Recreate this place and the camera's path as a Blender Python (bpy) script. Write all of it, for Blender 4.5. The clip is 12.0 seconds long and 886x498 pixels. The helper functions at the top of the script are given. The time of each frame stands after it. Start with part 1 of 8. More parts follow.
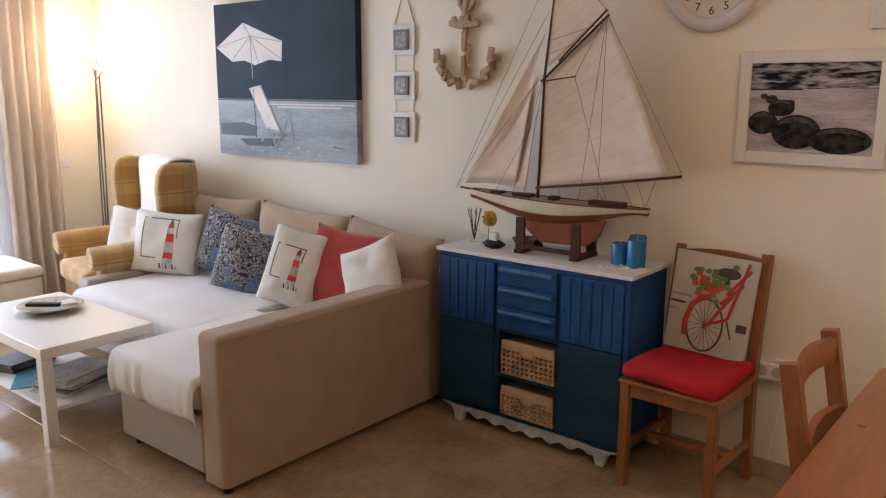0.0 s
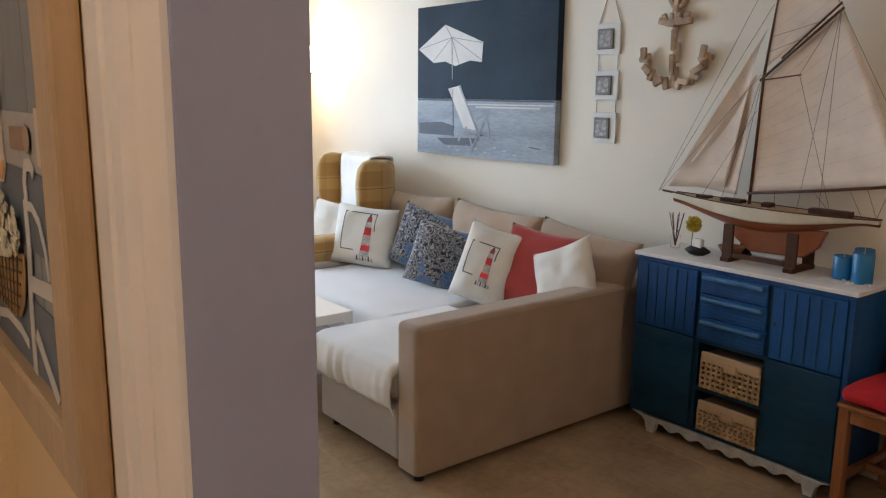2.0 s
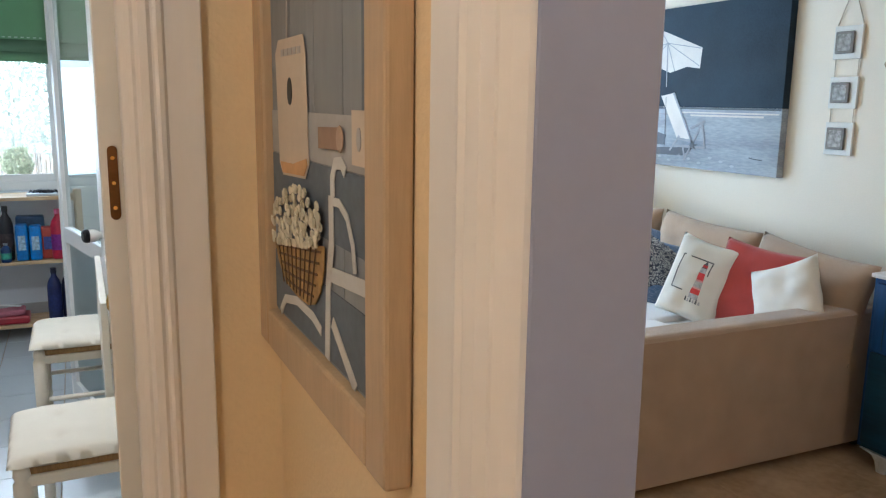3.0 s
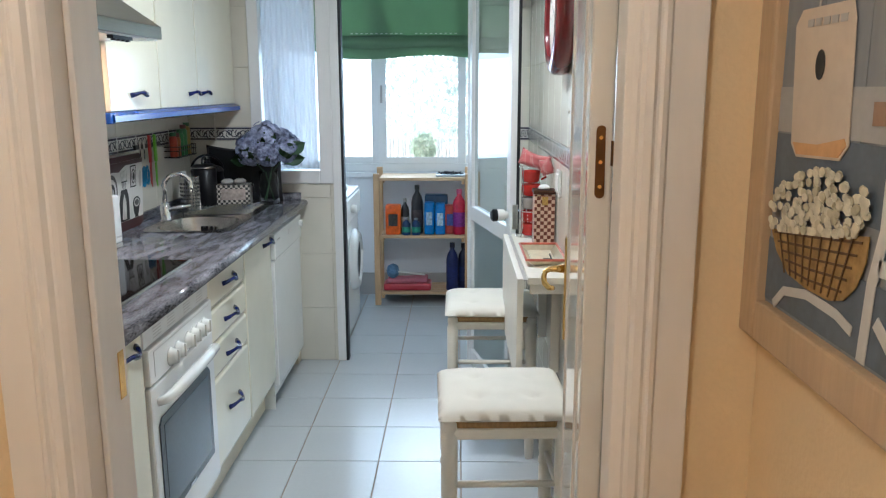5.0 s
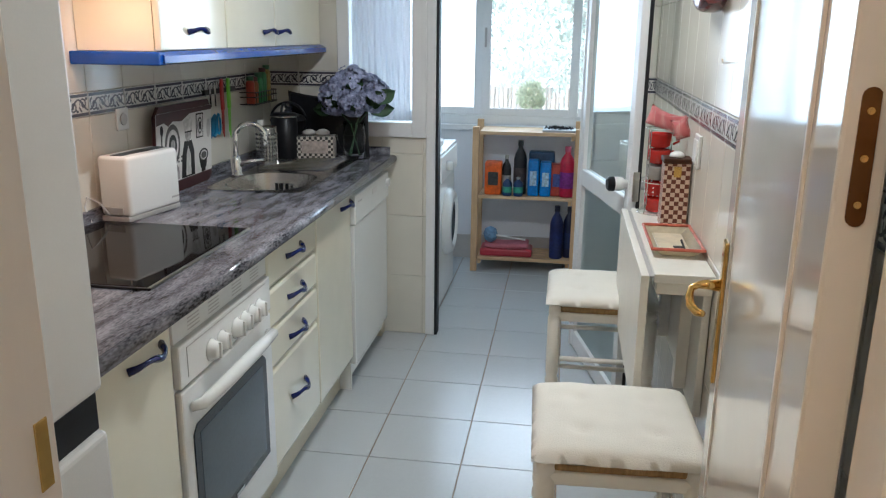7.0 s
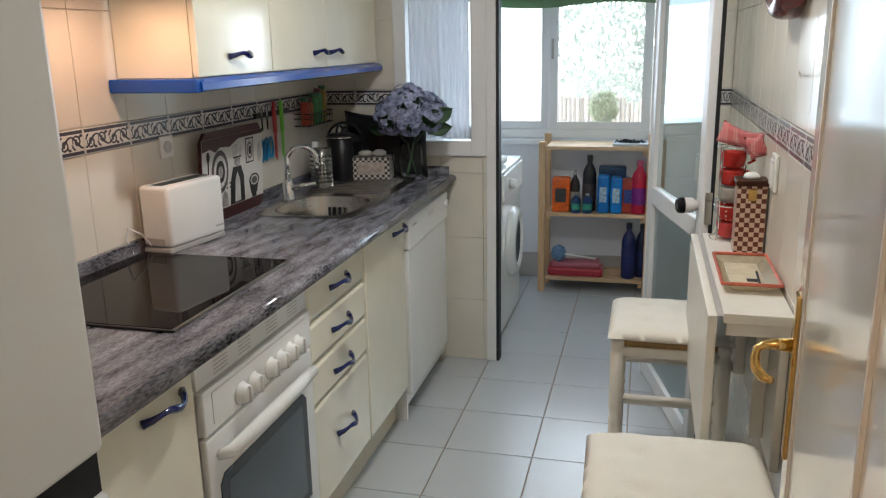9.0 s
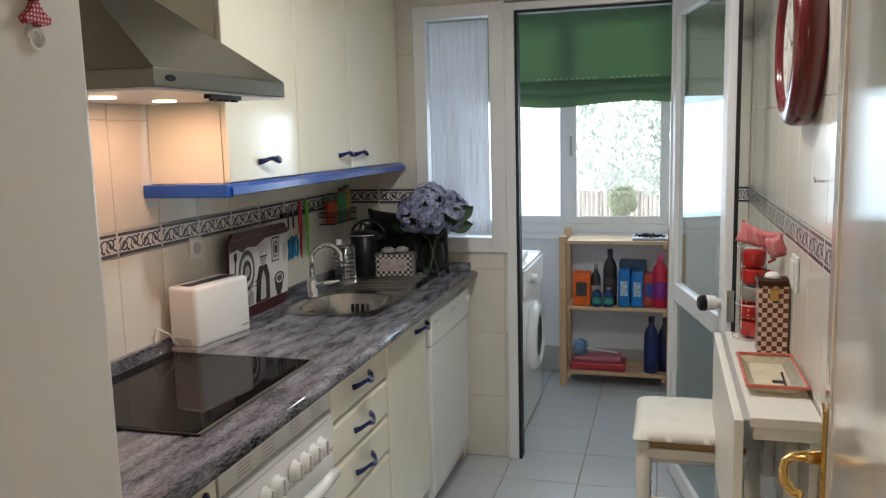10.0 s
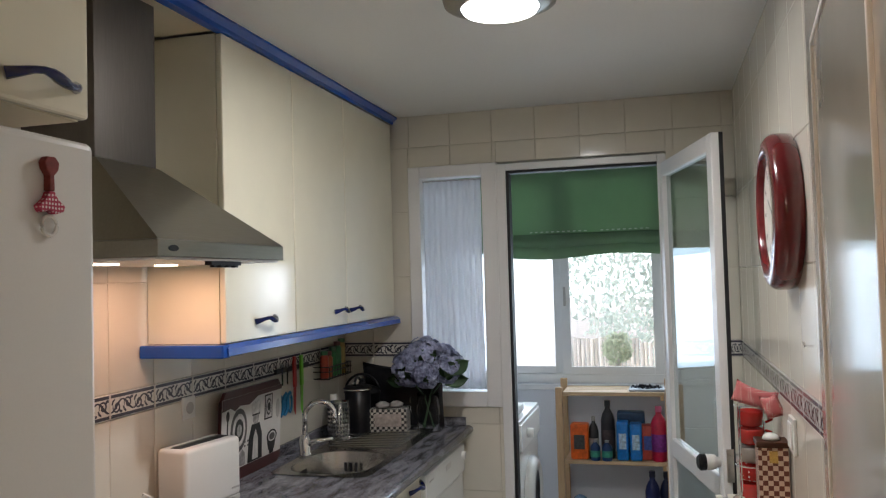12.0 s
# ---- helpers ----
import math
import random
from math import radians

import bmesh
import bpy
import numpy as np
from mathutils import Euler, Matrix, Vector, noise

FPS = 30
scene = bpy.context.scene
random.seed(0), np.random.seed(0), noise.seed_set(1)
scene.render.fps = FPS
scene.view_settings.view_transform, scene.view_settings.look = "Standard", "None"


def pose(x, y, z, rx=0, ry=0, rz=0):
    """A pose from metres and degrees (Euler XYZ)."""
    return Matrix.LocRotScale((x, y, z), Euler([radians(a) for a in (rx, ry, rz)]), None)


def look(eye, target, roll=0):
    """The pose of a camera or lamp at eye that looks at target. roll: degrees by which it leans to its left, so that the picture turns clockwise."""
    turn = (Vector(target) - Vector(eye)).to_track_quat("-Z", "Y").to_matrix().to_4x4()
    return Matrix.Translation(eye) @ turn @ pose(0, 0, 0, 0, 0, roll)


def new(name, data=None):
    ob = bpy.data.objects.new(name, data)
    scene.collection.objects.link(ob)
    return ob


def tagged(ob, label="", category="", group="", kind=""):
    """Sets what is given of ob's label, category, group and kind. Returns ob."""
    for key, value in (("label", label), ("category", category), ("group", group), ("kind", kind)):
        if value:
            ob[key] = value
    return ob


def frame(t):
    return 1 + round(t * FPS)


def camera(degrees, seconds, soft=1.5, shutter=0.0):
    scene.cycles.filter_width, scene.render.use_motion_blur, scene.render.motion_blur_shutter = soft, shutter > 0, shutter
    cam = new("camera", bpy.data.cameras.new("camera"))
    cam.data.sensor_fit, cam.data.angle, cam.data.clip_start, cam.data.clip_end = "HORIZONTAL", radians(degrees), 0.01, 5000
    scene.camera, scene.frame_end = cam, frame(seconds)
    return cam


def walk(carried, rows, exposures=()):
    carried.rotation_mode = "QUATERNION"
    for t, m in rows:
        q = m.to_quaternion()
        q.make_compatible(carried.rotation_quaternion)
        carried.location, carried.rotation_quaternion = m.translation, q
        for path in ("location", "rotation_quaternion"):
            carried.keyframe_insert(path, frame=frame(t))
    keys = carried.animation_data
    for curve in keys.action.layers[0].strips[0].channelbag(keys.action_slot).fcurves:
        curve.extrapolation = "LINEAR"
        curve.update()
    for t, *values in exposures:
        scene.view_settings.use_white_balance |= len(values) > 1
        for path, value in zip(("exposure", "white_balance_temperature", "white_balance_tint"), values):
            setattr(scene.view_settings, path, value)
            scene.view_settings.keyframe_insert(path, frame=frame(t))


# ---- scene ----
cam = camera(58.2, 12.0, soft=1.2)
PATH = [
    (0, (1.315, -0.071, 1.536), (0.073, 1.448, 1.145), 0.2),
    (0.5, (1.301, -0.080, 1.53), (0.055, 1.435, 1.136), 0.4),
    (1, (1.281, -0.088, 1.517), (0.035, 1.426, 1.119), 0.8),
    (1.5, (1.245, -0.104, 1.503), (-0.105, 1.32, 1.119), 1.0),
    (2, (1.226, -0.137, 1.501), (-0.317, 1.077, 1.123), 0.6),
    (2.5, (1.186, -0.169, 1.499), (-0.481, 0.874, 1.136), 1.1),
    (3, (1.169, -0.216, 1.496), (-0.619, 0.603, 1.131), 0.8),
    (3.5, (1.156, -0.278, 1.501), (-0.709, 0.333, 1.116), 0.6),
    (3.7, (1.152, -0.297, 1.5), (-0.743, 0.216, 1.123), 0.4),
    (5.3, (1.103, -0.376, 1.48), (-0.853, -0.489, 1.079), -0.4),
    (5.5, (1.099, -0.365, 1.48), (-0.855, -0.51, 1.078), -0.5),
    (6, (0.998, -0.331, 1.458), (-0.952, -0.502, 1.047), 0.2),
    (6.5, (0.794, -0.374, 1.457), (-1.146, -0.603, 1.026), 0.4),
    (6.7, (0.711, -0.393, 1.465), (-1.215, -0.629, 0.979), 0.8),
    (8.3, (0.411, -0.329, 1.452), (-1.454, -0.791, 0.897), -0.4),
    (8.5, (0.415, -0.327, 1.457), (-1.45, -0.789, 0.902), -0.5),
    (9, (0.43, -0.333, 1.484), (-1.445, -0.816, 0.984), -1.1),
    (9.5, (0.444, -0.334, 1.506), (-1.453, -0.863, 1.157), -1.5),
    (10, (0.453, -0.334, 1.522), (-1.453, -0.872, 1.241), -1.5),
    (10.5, (0.458, -0.332, 1.534), (-1.457, -0.867, 1.32), -1.8),
    (11, (0.465, -0.326, 1.548), (-1.461, -0.855, 1.451), -1.7),
    (11.5, (0.467, -0.328, 1.565), (-1.461, -0.854, 1.492), -1.7),
    (12, (0.475, -0.325, 1.575), (-1.454, -0.847, 1.649), -1.6),
]
EXPOSURES = [(0.0, -0.22, 6550, 24), (1.0, -0.24, 6550, 23), (2.0, -0.33, 6100, 15), (2.5, -0.06, 5850, 11), (3.0, 0.2, 5500, 7), (3.5, 0.4, 5200, 5), (3.7, 0.4, 5200, 5), (5.3, 0.40, 5350, 6), (6.7, 0.20, 5500, 7), (8.3, 0.0, 5850, 9), (9.5, -0.06, 6050, 10), (11.0, -0.25, 6050, 12), (12.0, -0.35, 6050, 13)]
walk(cam, [(t, look(eye, target, roll)) for t, eye, target, roll in PATH], EXPOSURES)

# ---- world and lights ----
world = bpy.data.worlds.new("sky")
scene.world = world
world.use_nodes = True
wn = world.node_tree.nodes
sky = wn.new("ShaderNodeTexSky")
sky.sky_type, sky.sun_disc = 'NISHITA', False
sky.sun_elevation, sky.sun_rotation = radians(50), radians(138)
wn["Background"].inputs["Strength"].default_value = 0.15
world.node_tree.links.new(sky.outputs[0], wn["Background"].inputs[0])
sun = new("sun", bpy.data.lights.new("sun", 'SUN'))
sun.data.energy, sun.data.angle, sun.data.color = 5.0, radians(0.5), (1.0, 0.95, 0.88)
sun.matrix_basis = look((0, 0, 0), (-0.45, 0.5, -0.8))


def lamp(name, kind, energy, color, m, size=0.1, size_y=0.0):
    d = bpy.data.lights.new(name, kind)
    d.energy, d.color = energy, color
    if kind == 'AREA':
        d.size = size
        if size_y:
            d.shape, d.size_y = 'RECTANGLE', size_y
        else:
            d.shape = 'DISK'
    else:
        d.shadow_soft_size = size
    ob = new(name, d)
    ob.matrix_basis = m
    return ob


# sky light in the openings
lamp("laundry_window_light", 'AREA', 11, (0.68, 0.86, 1.0), look((-4.50, -0.7, 1.35), (0, -0.7, 0.9)), 1.8, 0.75)
lamp("balcony_window_light", 'AREA', 108, (0.56, 0.77, 1.0), look((-4.64, 1.2, 1.15), (0, 1.2, 0.9)), 1.9, 2.0)
# lamps
lamp("kitchen_ceiling_bulb", 'AREA', 15, (1.0, 0.95, 0.87), look((-1.60, -0.71, 2.272), (-1.60, -0.71, 0)), 0.13)
lamp("hood_bulb", 'AREA', 1.05, (1.0, 0.55, 0.34), look((-1.39, -1.60, 1.624), (-1.40, -1.60, 0)), 0.06)
lamp("hood_bulb", 'AREA', 1.05, (1.0, 0.55, 0.34), look((-1.15, -1.60, 1.624), (-1.15, -1.60, 0)), 0.06)
lamp("floor_lamp_bulb", 'POINT', 27, (1.0, 0.84, 0.63), pose(-4.36, 2.86, 1.80), 0.08)
lamp("hall_ceiling_bulb", 'POINT', 17, (1.0, 0.85, 0.69), pose(1.30, -0.95, 2.25), 0.08)
# added warm fill for the living room's right part, no known fixture
lamp("living_fill_light", 'POINT', 19, (1.0, 0.71, 0.45), pose(1.60, 1.70, 2.20), 0.12)

# ---- materials ----


def rgb(c):
    return (c[0], c[1], c[2], 1.0)


def M(name, col, rough=0.5, metal=0.0, var=0.10, scale=5.0, bump=0.0, bscale=80.0, col2=None, coat=0.0, stretch=(1, 1, 1), world_space=False, spec=0.5, sheen=0.0, rvar=0.06, per_object=0.0):
    """Base colour with broad stains and fine grain, fine relief, uneven gloss."""
    m = bpy.data.materials.new(name)
    m.use_nodes = True
    n, l = m.node_tree.nodes, m.node_tree.links
    b = n["Principled BSDF"]
    if world_space:
        src = n.new("ShaderNodeNewGeometry").outputs["Position"]
    else:
        src = n.new("ShaderNodeTexCoord").outputs["Object"]
    mp = n.new("ShaderNodeMapping")
    mp.inputs["Scale"].default_value = stretch
    l.new(src, mp.inputs["Vector"])
    n1, n2 = n.new("ShaderNodeTexNoise"), n.new("ShaderNodeTexNoise")
    n1.inputs["Scale"].default_value, n1.inputs["Detail"].default_value = scale, 4.0
    n2.inputs["Scale"].default_value, n2.inputs["Detail"].default_value = bscale, 3.0
    l.new(mp.outputs[0], n1.inputs["Vector"])
    l.new(mp.outputs[0], n2.inputs["Vector"])
    add = n.new("ShaderNodeMath")
    add.operation = 'MULTIPLY_ADD'
    add.inputs[1].default_value = 0.45
    l.new(n2.outputs["Fac"], add.inputs[0])
    l.new(n1.outputs["Fac"], add.inputs[2])
    ramp = n.new("ShaderNodeMapRange")
    ramp.inputs["From Min"].default_value, ramp.inputs["From Max"].default_value = 0.45, 1.0
    l.new(add.outputs[0], ramp.inputs["Value"])
    fac = ramp.outputs[0]
    if per_object:
        oi = n.new("ShaderNodeObjectInfo")
        ad2 = n.new("ShaderNodeMath")
        ad2.operation = 'MULTIPLY_ADD'
        ad2.inputs[1].default_value = per_object
        l.new(oi.outputs["Random"], ad2.inputs[0])
        l.new(fac, ad2.inputs[2])
        fac = ad2.outputs[0]
    mix = n.new("ShaderNodeMix")
    mix.data_type = 'RGBA'
    lo = tuple(max(0.0, c * (1 - var)) for c in col)
    hi = col2 if col2 else tuple(min(1.0, c * (1 + var)) for c in col)
    mix.inputs["A"].default_value, mix.inputs["B"].default_value = rgb(lo), rgb(hi)
    l.new(fac, mix.inputs["Factor"])
    l.new(mix.outputs["Result"], b.inputs["Base Color"])
    rr = n.new("ShaderNodeMapRange")
    rr.inputs["To Min"].default_value, rr.inputs["To Max"].default_value = max(0.02, rough - rvar), min(1.0, rough + rvar)
    l.new(n1.outputs["Fac"], rr.inputs["Value"])
    l.new(rr.outputs[0], b.inputs["Roughness"])
    b.inputs["Metallic"].default_value = metal
    b.inputs["Specular IOR Level"].default_value = spec
    b.inputs["Coat Weight"].default_value = coat
    if coat:
        b.inputs["Coat Roughness"].default_value = 0.06
    if sheen:
        b.inputs["Sheen Weight"].default_value = sheen
    if bump:
        bp = n.new("ShaderNodeBump")
        bp.inputs["Strength"].default_value = bump
        bp.inputs["Distance"].default_value = 0.004
        l.new(n2.outputs["Fac"], bp.inputs["Height"])
        l.new(bp.outputs[0], b.inputs["Normal"])
    return m


def sharpen(m, lo, hi):
    """Narrows the blend between a material's two colours."""
    r = m.node_tree.nodes["Map Range"]
    r.inputs["From Min"].default_value, r.inputs["From Max"].default_value = lo, hi


def glass(name, color=(1, 1, 1), rough=0.0, mixed=0.0):
    m = bpy.data.materials.new(name)
    m.use_nodes = True
    b = m.node_tree.nodes["Principled BSDF"]
    b.inputs["Base Color"].default_value = rgb(color)
    b.inputs["Transmission Weight"].default_value = 1.0
    b.inputs["Roughness"].default_value = rough
    b.inputs["IOR"].default_value = 1.45
    return m


def glow(name, color, strength):
    m = bpy.data.materials.new(name)
    m.use_nodes = True
    b = m.node_tree.nodes["Principled BSDF"]
    b.inputs["Base Color"].default_value = rgb(color)
    b.inputs["Emission Color"].default_value = rgb(color)
    b.inputs["Emission Strength"].default_value = strength
    return m


def checks(name, c1, c2, size, rough=0.4, axis_rot=(0, 0, 0)):
    m = M(name, c1, rough, var=0.05)
    n, l = m.node_tree.nodes, m.node_tree.links
    b = n["Principled BSDF"]
    tc, mp, ck = n.new("ShaderNodeTexCoord"), n.new("ShaderNodeMapping"), n.new("ShaderNodeTexChecker")
    mp.inputs["Location"].default_value = (0.0013, 0.0017, 0.0011)
    mp.inputs["Rotation"].default_value = [radians(a) for a in axis_rot]
    l.new(tc.outputs["Object"], mp.inputs[0])
    l.new(mp.outputs[0], ck.inputs["Vector"])
    ck.inputs["Scale"].default_value = 1.0 / size
    ck.inputs["Color1"].default_value, ck.inputs["Color2"].default_value = rgb(c1), rgb(c2)
    l.new(ck.outputs["Color"], b.inputs["Base Color"])
    return m


def plaid(name, base, dark, pale):
    """Woven plaid: broad bands both ways with thin lines."""
    m = M(name, base, 0.85, var=0.06, bump=0.4, bscale=400, sheen=0.3)
    n, l = m.node_tree.nodes, m.node_tree.links
    b = n["Principled BSDF"]
    tc, sep = n.new("ShaderNodeTexCoord"), n.new("ShaderNodeSeparateXYZ")
    l.new(tc.outputs["Object"], sep.inputs[0])

    def band(out, period, width, phase):
        a = n.new("ShaderNodeMath")
        a.operation = 'MULTIPLY_ADD'
        a.inputs[1].default_value, a.inputs[2].default_value = 1.0 / period, phase
        l.new(out, a.inputs[0])
        f = n.new("ShaderNodeMath")
        f.operation = 'FRACT'
        l.new(a.outputs[0], f.inputs[0])
        c = n.new("ShaderNodeMath")
        c.operation = 'LESS_THAN'
        c.inputs[1].default_value = width
        l.new(f.outputs[0], c.inputs[0])
        return c.outputs[0]

    def mixin(fac, amount, a_sock, color):
        k = n.new("ShaderNodeMath")
        k.operation = 'MULTIPLY'
        k.inputs[1].default_value = amount
        l.new(fac, k.inputs[0])
        x = n.new("ShaderNodeMix")
        x.data_type = 'RGBA'
        l.new(k.outputs[0], x.inputs["Factor"])
        if a_sock is None:
            x.inputs["A"].default_value = rgb(base)
        else:
            l.new(a_sock, x.inputs["A"])
        x.inputs["B"].default_value = rgb(color)
        return x.outputs["Result"]
    s = mixin(band(sep.outputs[2], 0.19, 0.5, 0.1), 0.55, None, dark)
    s = mixin(band(sep.outputs[0], 0.19, 0.42, 0.3), 0.45, s, pale)
    s = mixin(band(sep.outputs[1], 0.19, 0.5, 0.2), 0.35, s, dark)
    s = mixin(band(sep.outputs[2], 0.19, 0.03, 0.2), 0.6, s, (0.12, 0.06, 0.02))
    s = mixin(band(sep.outputs[0], 0.19, 0.03, 0.2), 0.6, s, (0.12, 0.06, 0.02))
    l.new(s, b.inputs["Base Color"])
    return m


def paisley(name, dark, mid, pale):
    m = M(name, mid, 0.85, bump=0.2, bscale=300, sheen=0.2)
    n, l = m.node_tree.nodes, m.node_tree.links
    b = n["Principled BSDF"]
    tc = n.new("ShaderNodeTexCoord")
    w, v = n.new("ShaderNodeTexNoise"), n.new("ShaderNodeTexWave")
    big = n.new("ShaderNodeTexVoronoi")
    big.inputs["Scale"].default_value = 5.0
    w.inputs["Scale"].default_value, w.inputs["Detail"].default_value = 27.0, 1.5
    mixv = n.new("ShaderNodeMix")
    mixv.data_type = 'VECTOR'
    mixv.inputs["Factor"].default_value = 0.22
    l.new(tc.outputs["Object"], mixv.inputs["A"])
    l.new(w.outputs["Color"], mixv.inputs["B"])
    l.new(tc.outputs["Object"], w.inputs["Vector"])
    l.new(tc.outputs["Object"], big.inputs["Vector"])
    l.new(mixv.outputs["Result"], v.inputs["Vector"])
    v.wave_type = 'RINGS'
    v.inputs["Scale"].default_value, v.inputs["Distortion"].default_value, v.inputs["Detail"].default_value = 30.0, 6.0, 2.0
    r = n.new("ShaderNodeValToRGB")
    r.color_ramp.interpolation = 'CONSTANT'
    r.color_ramp.elements[0].color, r.color_ramp.elements[1].color = rgb(dark), rgb(pale)
    r.color_ramp.elements[1].position = 0.66
    for at, c in ((0.36, pale), (0.41, dark), (0.455, pale), (0.50, dark), (0.545, pale), (0.575, dark)):
        e = r.color_ramp.elements.new(at)
        e.color = rgb(c)
    l.new(w.outputs["Fac"], r.inputs[0])
    r2 = n.new("ShaderNodeValToRGB")
    r2.color_ramp.interpolation = 'CONSTANT'
    r2.color_ramp.elements[0].color, r2.color_ramp.elements[1].color = (1, 1, 1, 1), (0, 0, 0, 1)
    r2.color_ramp.elements[1].position = 0.36
    l.new(big.outputs["Distance"], r2.inputs[0])
    k = n.new("ShaderNodeMath")
    k.operation = 'MULTIPLY'
    k.inputs[1].default_value = 0.75
    l.new(r2.outputs[0], k.inputs[0])
    x = n.new("ShaderNodeMix")
    x.data_type = 'RGBA'
    l.new(k.outputs[0], x.inputs["Factor"])
    l.new(r.outputs[0], x.inputs["A"])
    x.inputs["B"].default_value = rgb(mid)
    l.new(x.outputs["Result"], b.inputs["Base Color"])
    return m


def dots(name, base, dot, size):
    m = M(name, base, 0.7, bump=0.2, bscale=300)
    n, l = m.node_tree.nodes, m.node_tree.links
    tc, v, r = n.new("ShaderNodeTexCoord"), n.new("ShaderNodeTexVoronoi"), n.new("ShaderNodeValToRGB")
    v.inputs["Scale"].default_value, v.inputs["Randomness"].default_value = 1.0 / size, 0.15
    l.new(tc.outputs["Object"], v.inputs["Vector"])
    r.color_ramp.interpolation = 'CONSTANT'
    r.color_ramp.elements[0].color, r.color_ramp.elements[1].color = rgb(dot), rgb(base)
    r.color_ramp.elements[1].position = 0.3
    l.new(v.outputs["Distance"], r.inputs[0])
    l.new(r.outputs[0], n["Principled BSDF"].inputs["Base Color"])
    return m


WALL_CREAM = M("cream_wall_paint", (0.80, 0.73, 0.61), 0.75, var=0.04, scale=1.5, bump=0.25, bscale=140, world_space=True)
WALL_HALL = M("hall_wall_paint", (0.79, 0.61, 0.37), 0.75, var=0.05, scale=1.5, bump=0.25, bscale=140, world_space=True)
WALL_WHITE = M("white_wall_paint", (0.74, 0.75, 0.78), 0.8, var=0.04, scale=2, bump=0.2, bscale=120, world_space=True)
CEIL_WHITE = M("ceiling_paint", (0.80, 0.79, 0.76), 0.85, var=0.03, scale=1.2, bump=0.12, bscale=90, world_space=True)
GROUT = M("grout", (0.70, 0.66, 0.565), 0.9, var=0.12, scale=12, bump=0.3, bscale=200, world_space=True)
FLOOR_GROUT = M("floor_grout", (0.38, 0.385, 0.39), 0.9, var=0.15, scale=12, world_space=True)
TILE_WALL = M("glazed_cream_tile", (0.70, 0.665, 0.58), 0.12, var=0.05, scale=2.5, bump=0.05, bscale=9, world_space=True, per_object=0.25)
TILE_FLOOR = M("grey_floor_tile", (0.50, 0.52, 0.53), 0.25, var=0.04, scale=2, bump=0.04, bscale=60, world_space=True, per_object=0.5, rvar=0.03)
TILE_BORDER = M("border_tile_ground", (0.68, 0.66, 0.62), 0.15, var=0.06, scale=10, world_space=True, per_object=0.2)
TILE_LINE = M("border_tile_slate", (0.07, 0.07, 0.09), 0.2, var=0.2, scale=30)
MARBLE = M("polished_marble", (0.37, 0.245, 0.14), 0.12, var=0.28, scale=3.2, bscale=26, world_space=True, per_object=0.12, col2=(0.48, 0.34, 0.21))
MARBLE_BED = M("marble_joint", (0.30, 0.22, 0.145), 0.5, var=0.2, scale=12, world_space=True)
SKIRT = M("beige_marble_skirting", (0.38, 0.29, 0.21), 0.3, var=0.15, scale=9, world_space=True)
WHITE_LACQ = M("white_door_lacquer", (0.78, 0.75, 0.69), 0.10, var=0.03, scale=2, bump=0.03, bscale=14, coat=0.3)
CASING = M("cream_painted_casing", (0.80, 0.75, 0.69), 0.35, var=0.05, scale=3, bump=0.12, bscale=40, stretch=(1, 1, 0.15))
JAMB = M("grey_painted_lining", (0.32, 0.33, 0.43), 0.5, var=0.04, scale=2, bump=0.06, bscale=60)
ALU = M("white_aluminium", (0.80, 0.80, 0.80), 0.3, var=0.03, scale=4)
BLACK_RUB = M("black_gasket", (0.012, 0.012, 0.014), 0.6, var=0.2)
CREAM_GLOSS = M("cream_gloss_front", (0.85, 0.81, 0.65), 0.15, var=0.03, scale=2.5, bump=0.03, bscale=10, coat=0.15)
CREAM_MATT = M("cream_carcass", (0.70, 0.64, 0.48), 0.4, var=0.05, scale=4)
BLUE_LACQ = M("blue_lacquer", (0.006, 0.075, 0.42), 0.2, var=0.12, scale=6, coat=0.3)
NAVY = M("navy_enamel_handle", (0.008, 0.014, 0.10), 0.15, var=0.2, scale=20, coat=0.5)
WHITE_ENAMEL = M("white_enamel", (0.85, 0.85, 0.82), 0.15, var=0.03, scale=3, coat=0.2)
FRIDGE_WHITE = M("fridge_enamel", (0.74, 0.73, 0.70), 0.22, var=0.03, scale=2, bump=0.04, bscale=200)
STEEL = M("brushed_steel", (0.29, 0.27, 0.22), 0.33, metal=1.0, var=0.12, scale=3, bump=0.06, bscale=160, stretch=(0.1, 1, 1))
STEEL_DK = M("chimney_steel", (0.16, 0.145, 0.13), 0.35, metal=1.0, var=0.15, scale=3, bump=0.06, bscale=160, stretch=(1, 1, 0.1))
CHROME = M("chrome", (0.80, 0.80, 0.80), 0.08, metal=1.0, var=0.05)
BRASS = M("polished_brass", (0.72, 0.48, 0.16), 0.16, metal=1.0, var=0.15, scale=12)
BRASS_DK = M("tarnished_brass", (0.17, 0.085, 0.035), 0.4, metal=1.0, var=0.25, scale=30)
HOB_GLASS = M("black_ceramic_glass", (0.008, 0.007, 0.007), 0.04, var=0.2, scale=4, spec=0.09, rvar=0.01)
DARK_GLASS = M("oven_glass", (0.03, 0.04, 0.05), 0.12, var=0.1, scale=4)
BLACK_PL = M("black_plastic", (0.010, 0.010, 0.012), 0.35, var=0.3, scale=20, spec=0.3)
GREY_PL = M("grey_plastic", (0.45, 0.43, 0.41), 0.4, var=0.06)
WHITE_PL = M("white_plastic", (0.80, 0.79, 0.76), 0.24, var=0.012, scale=3, rvar=0.01)
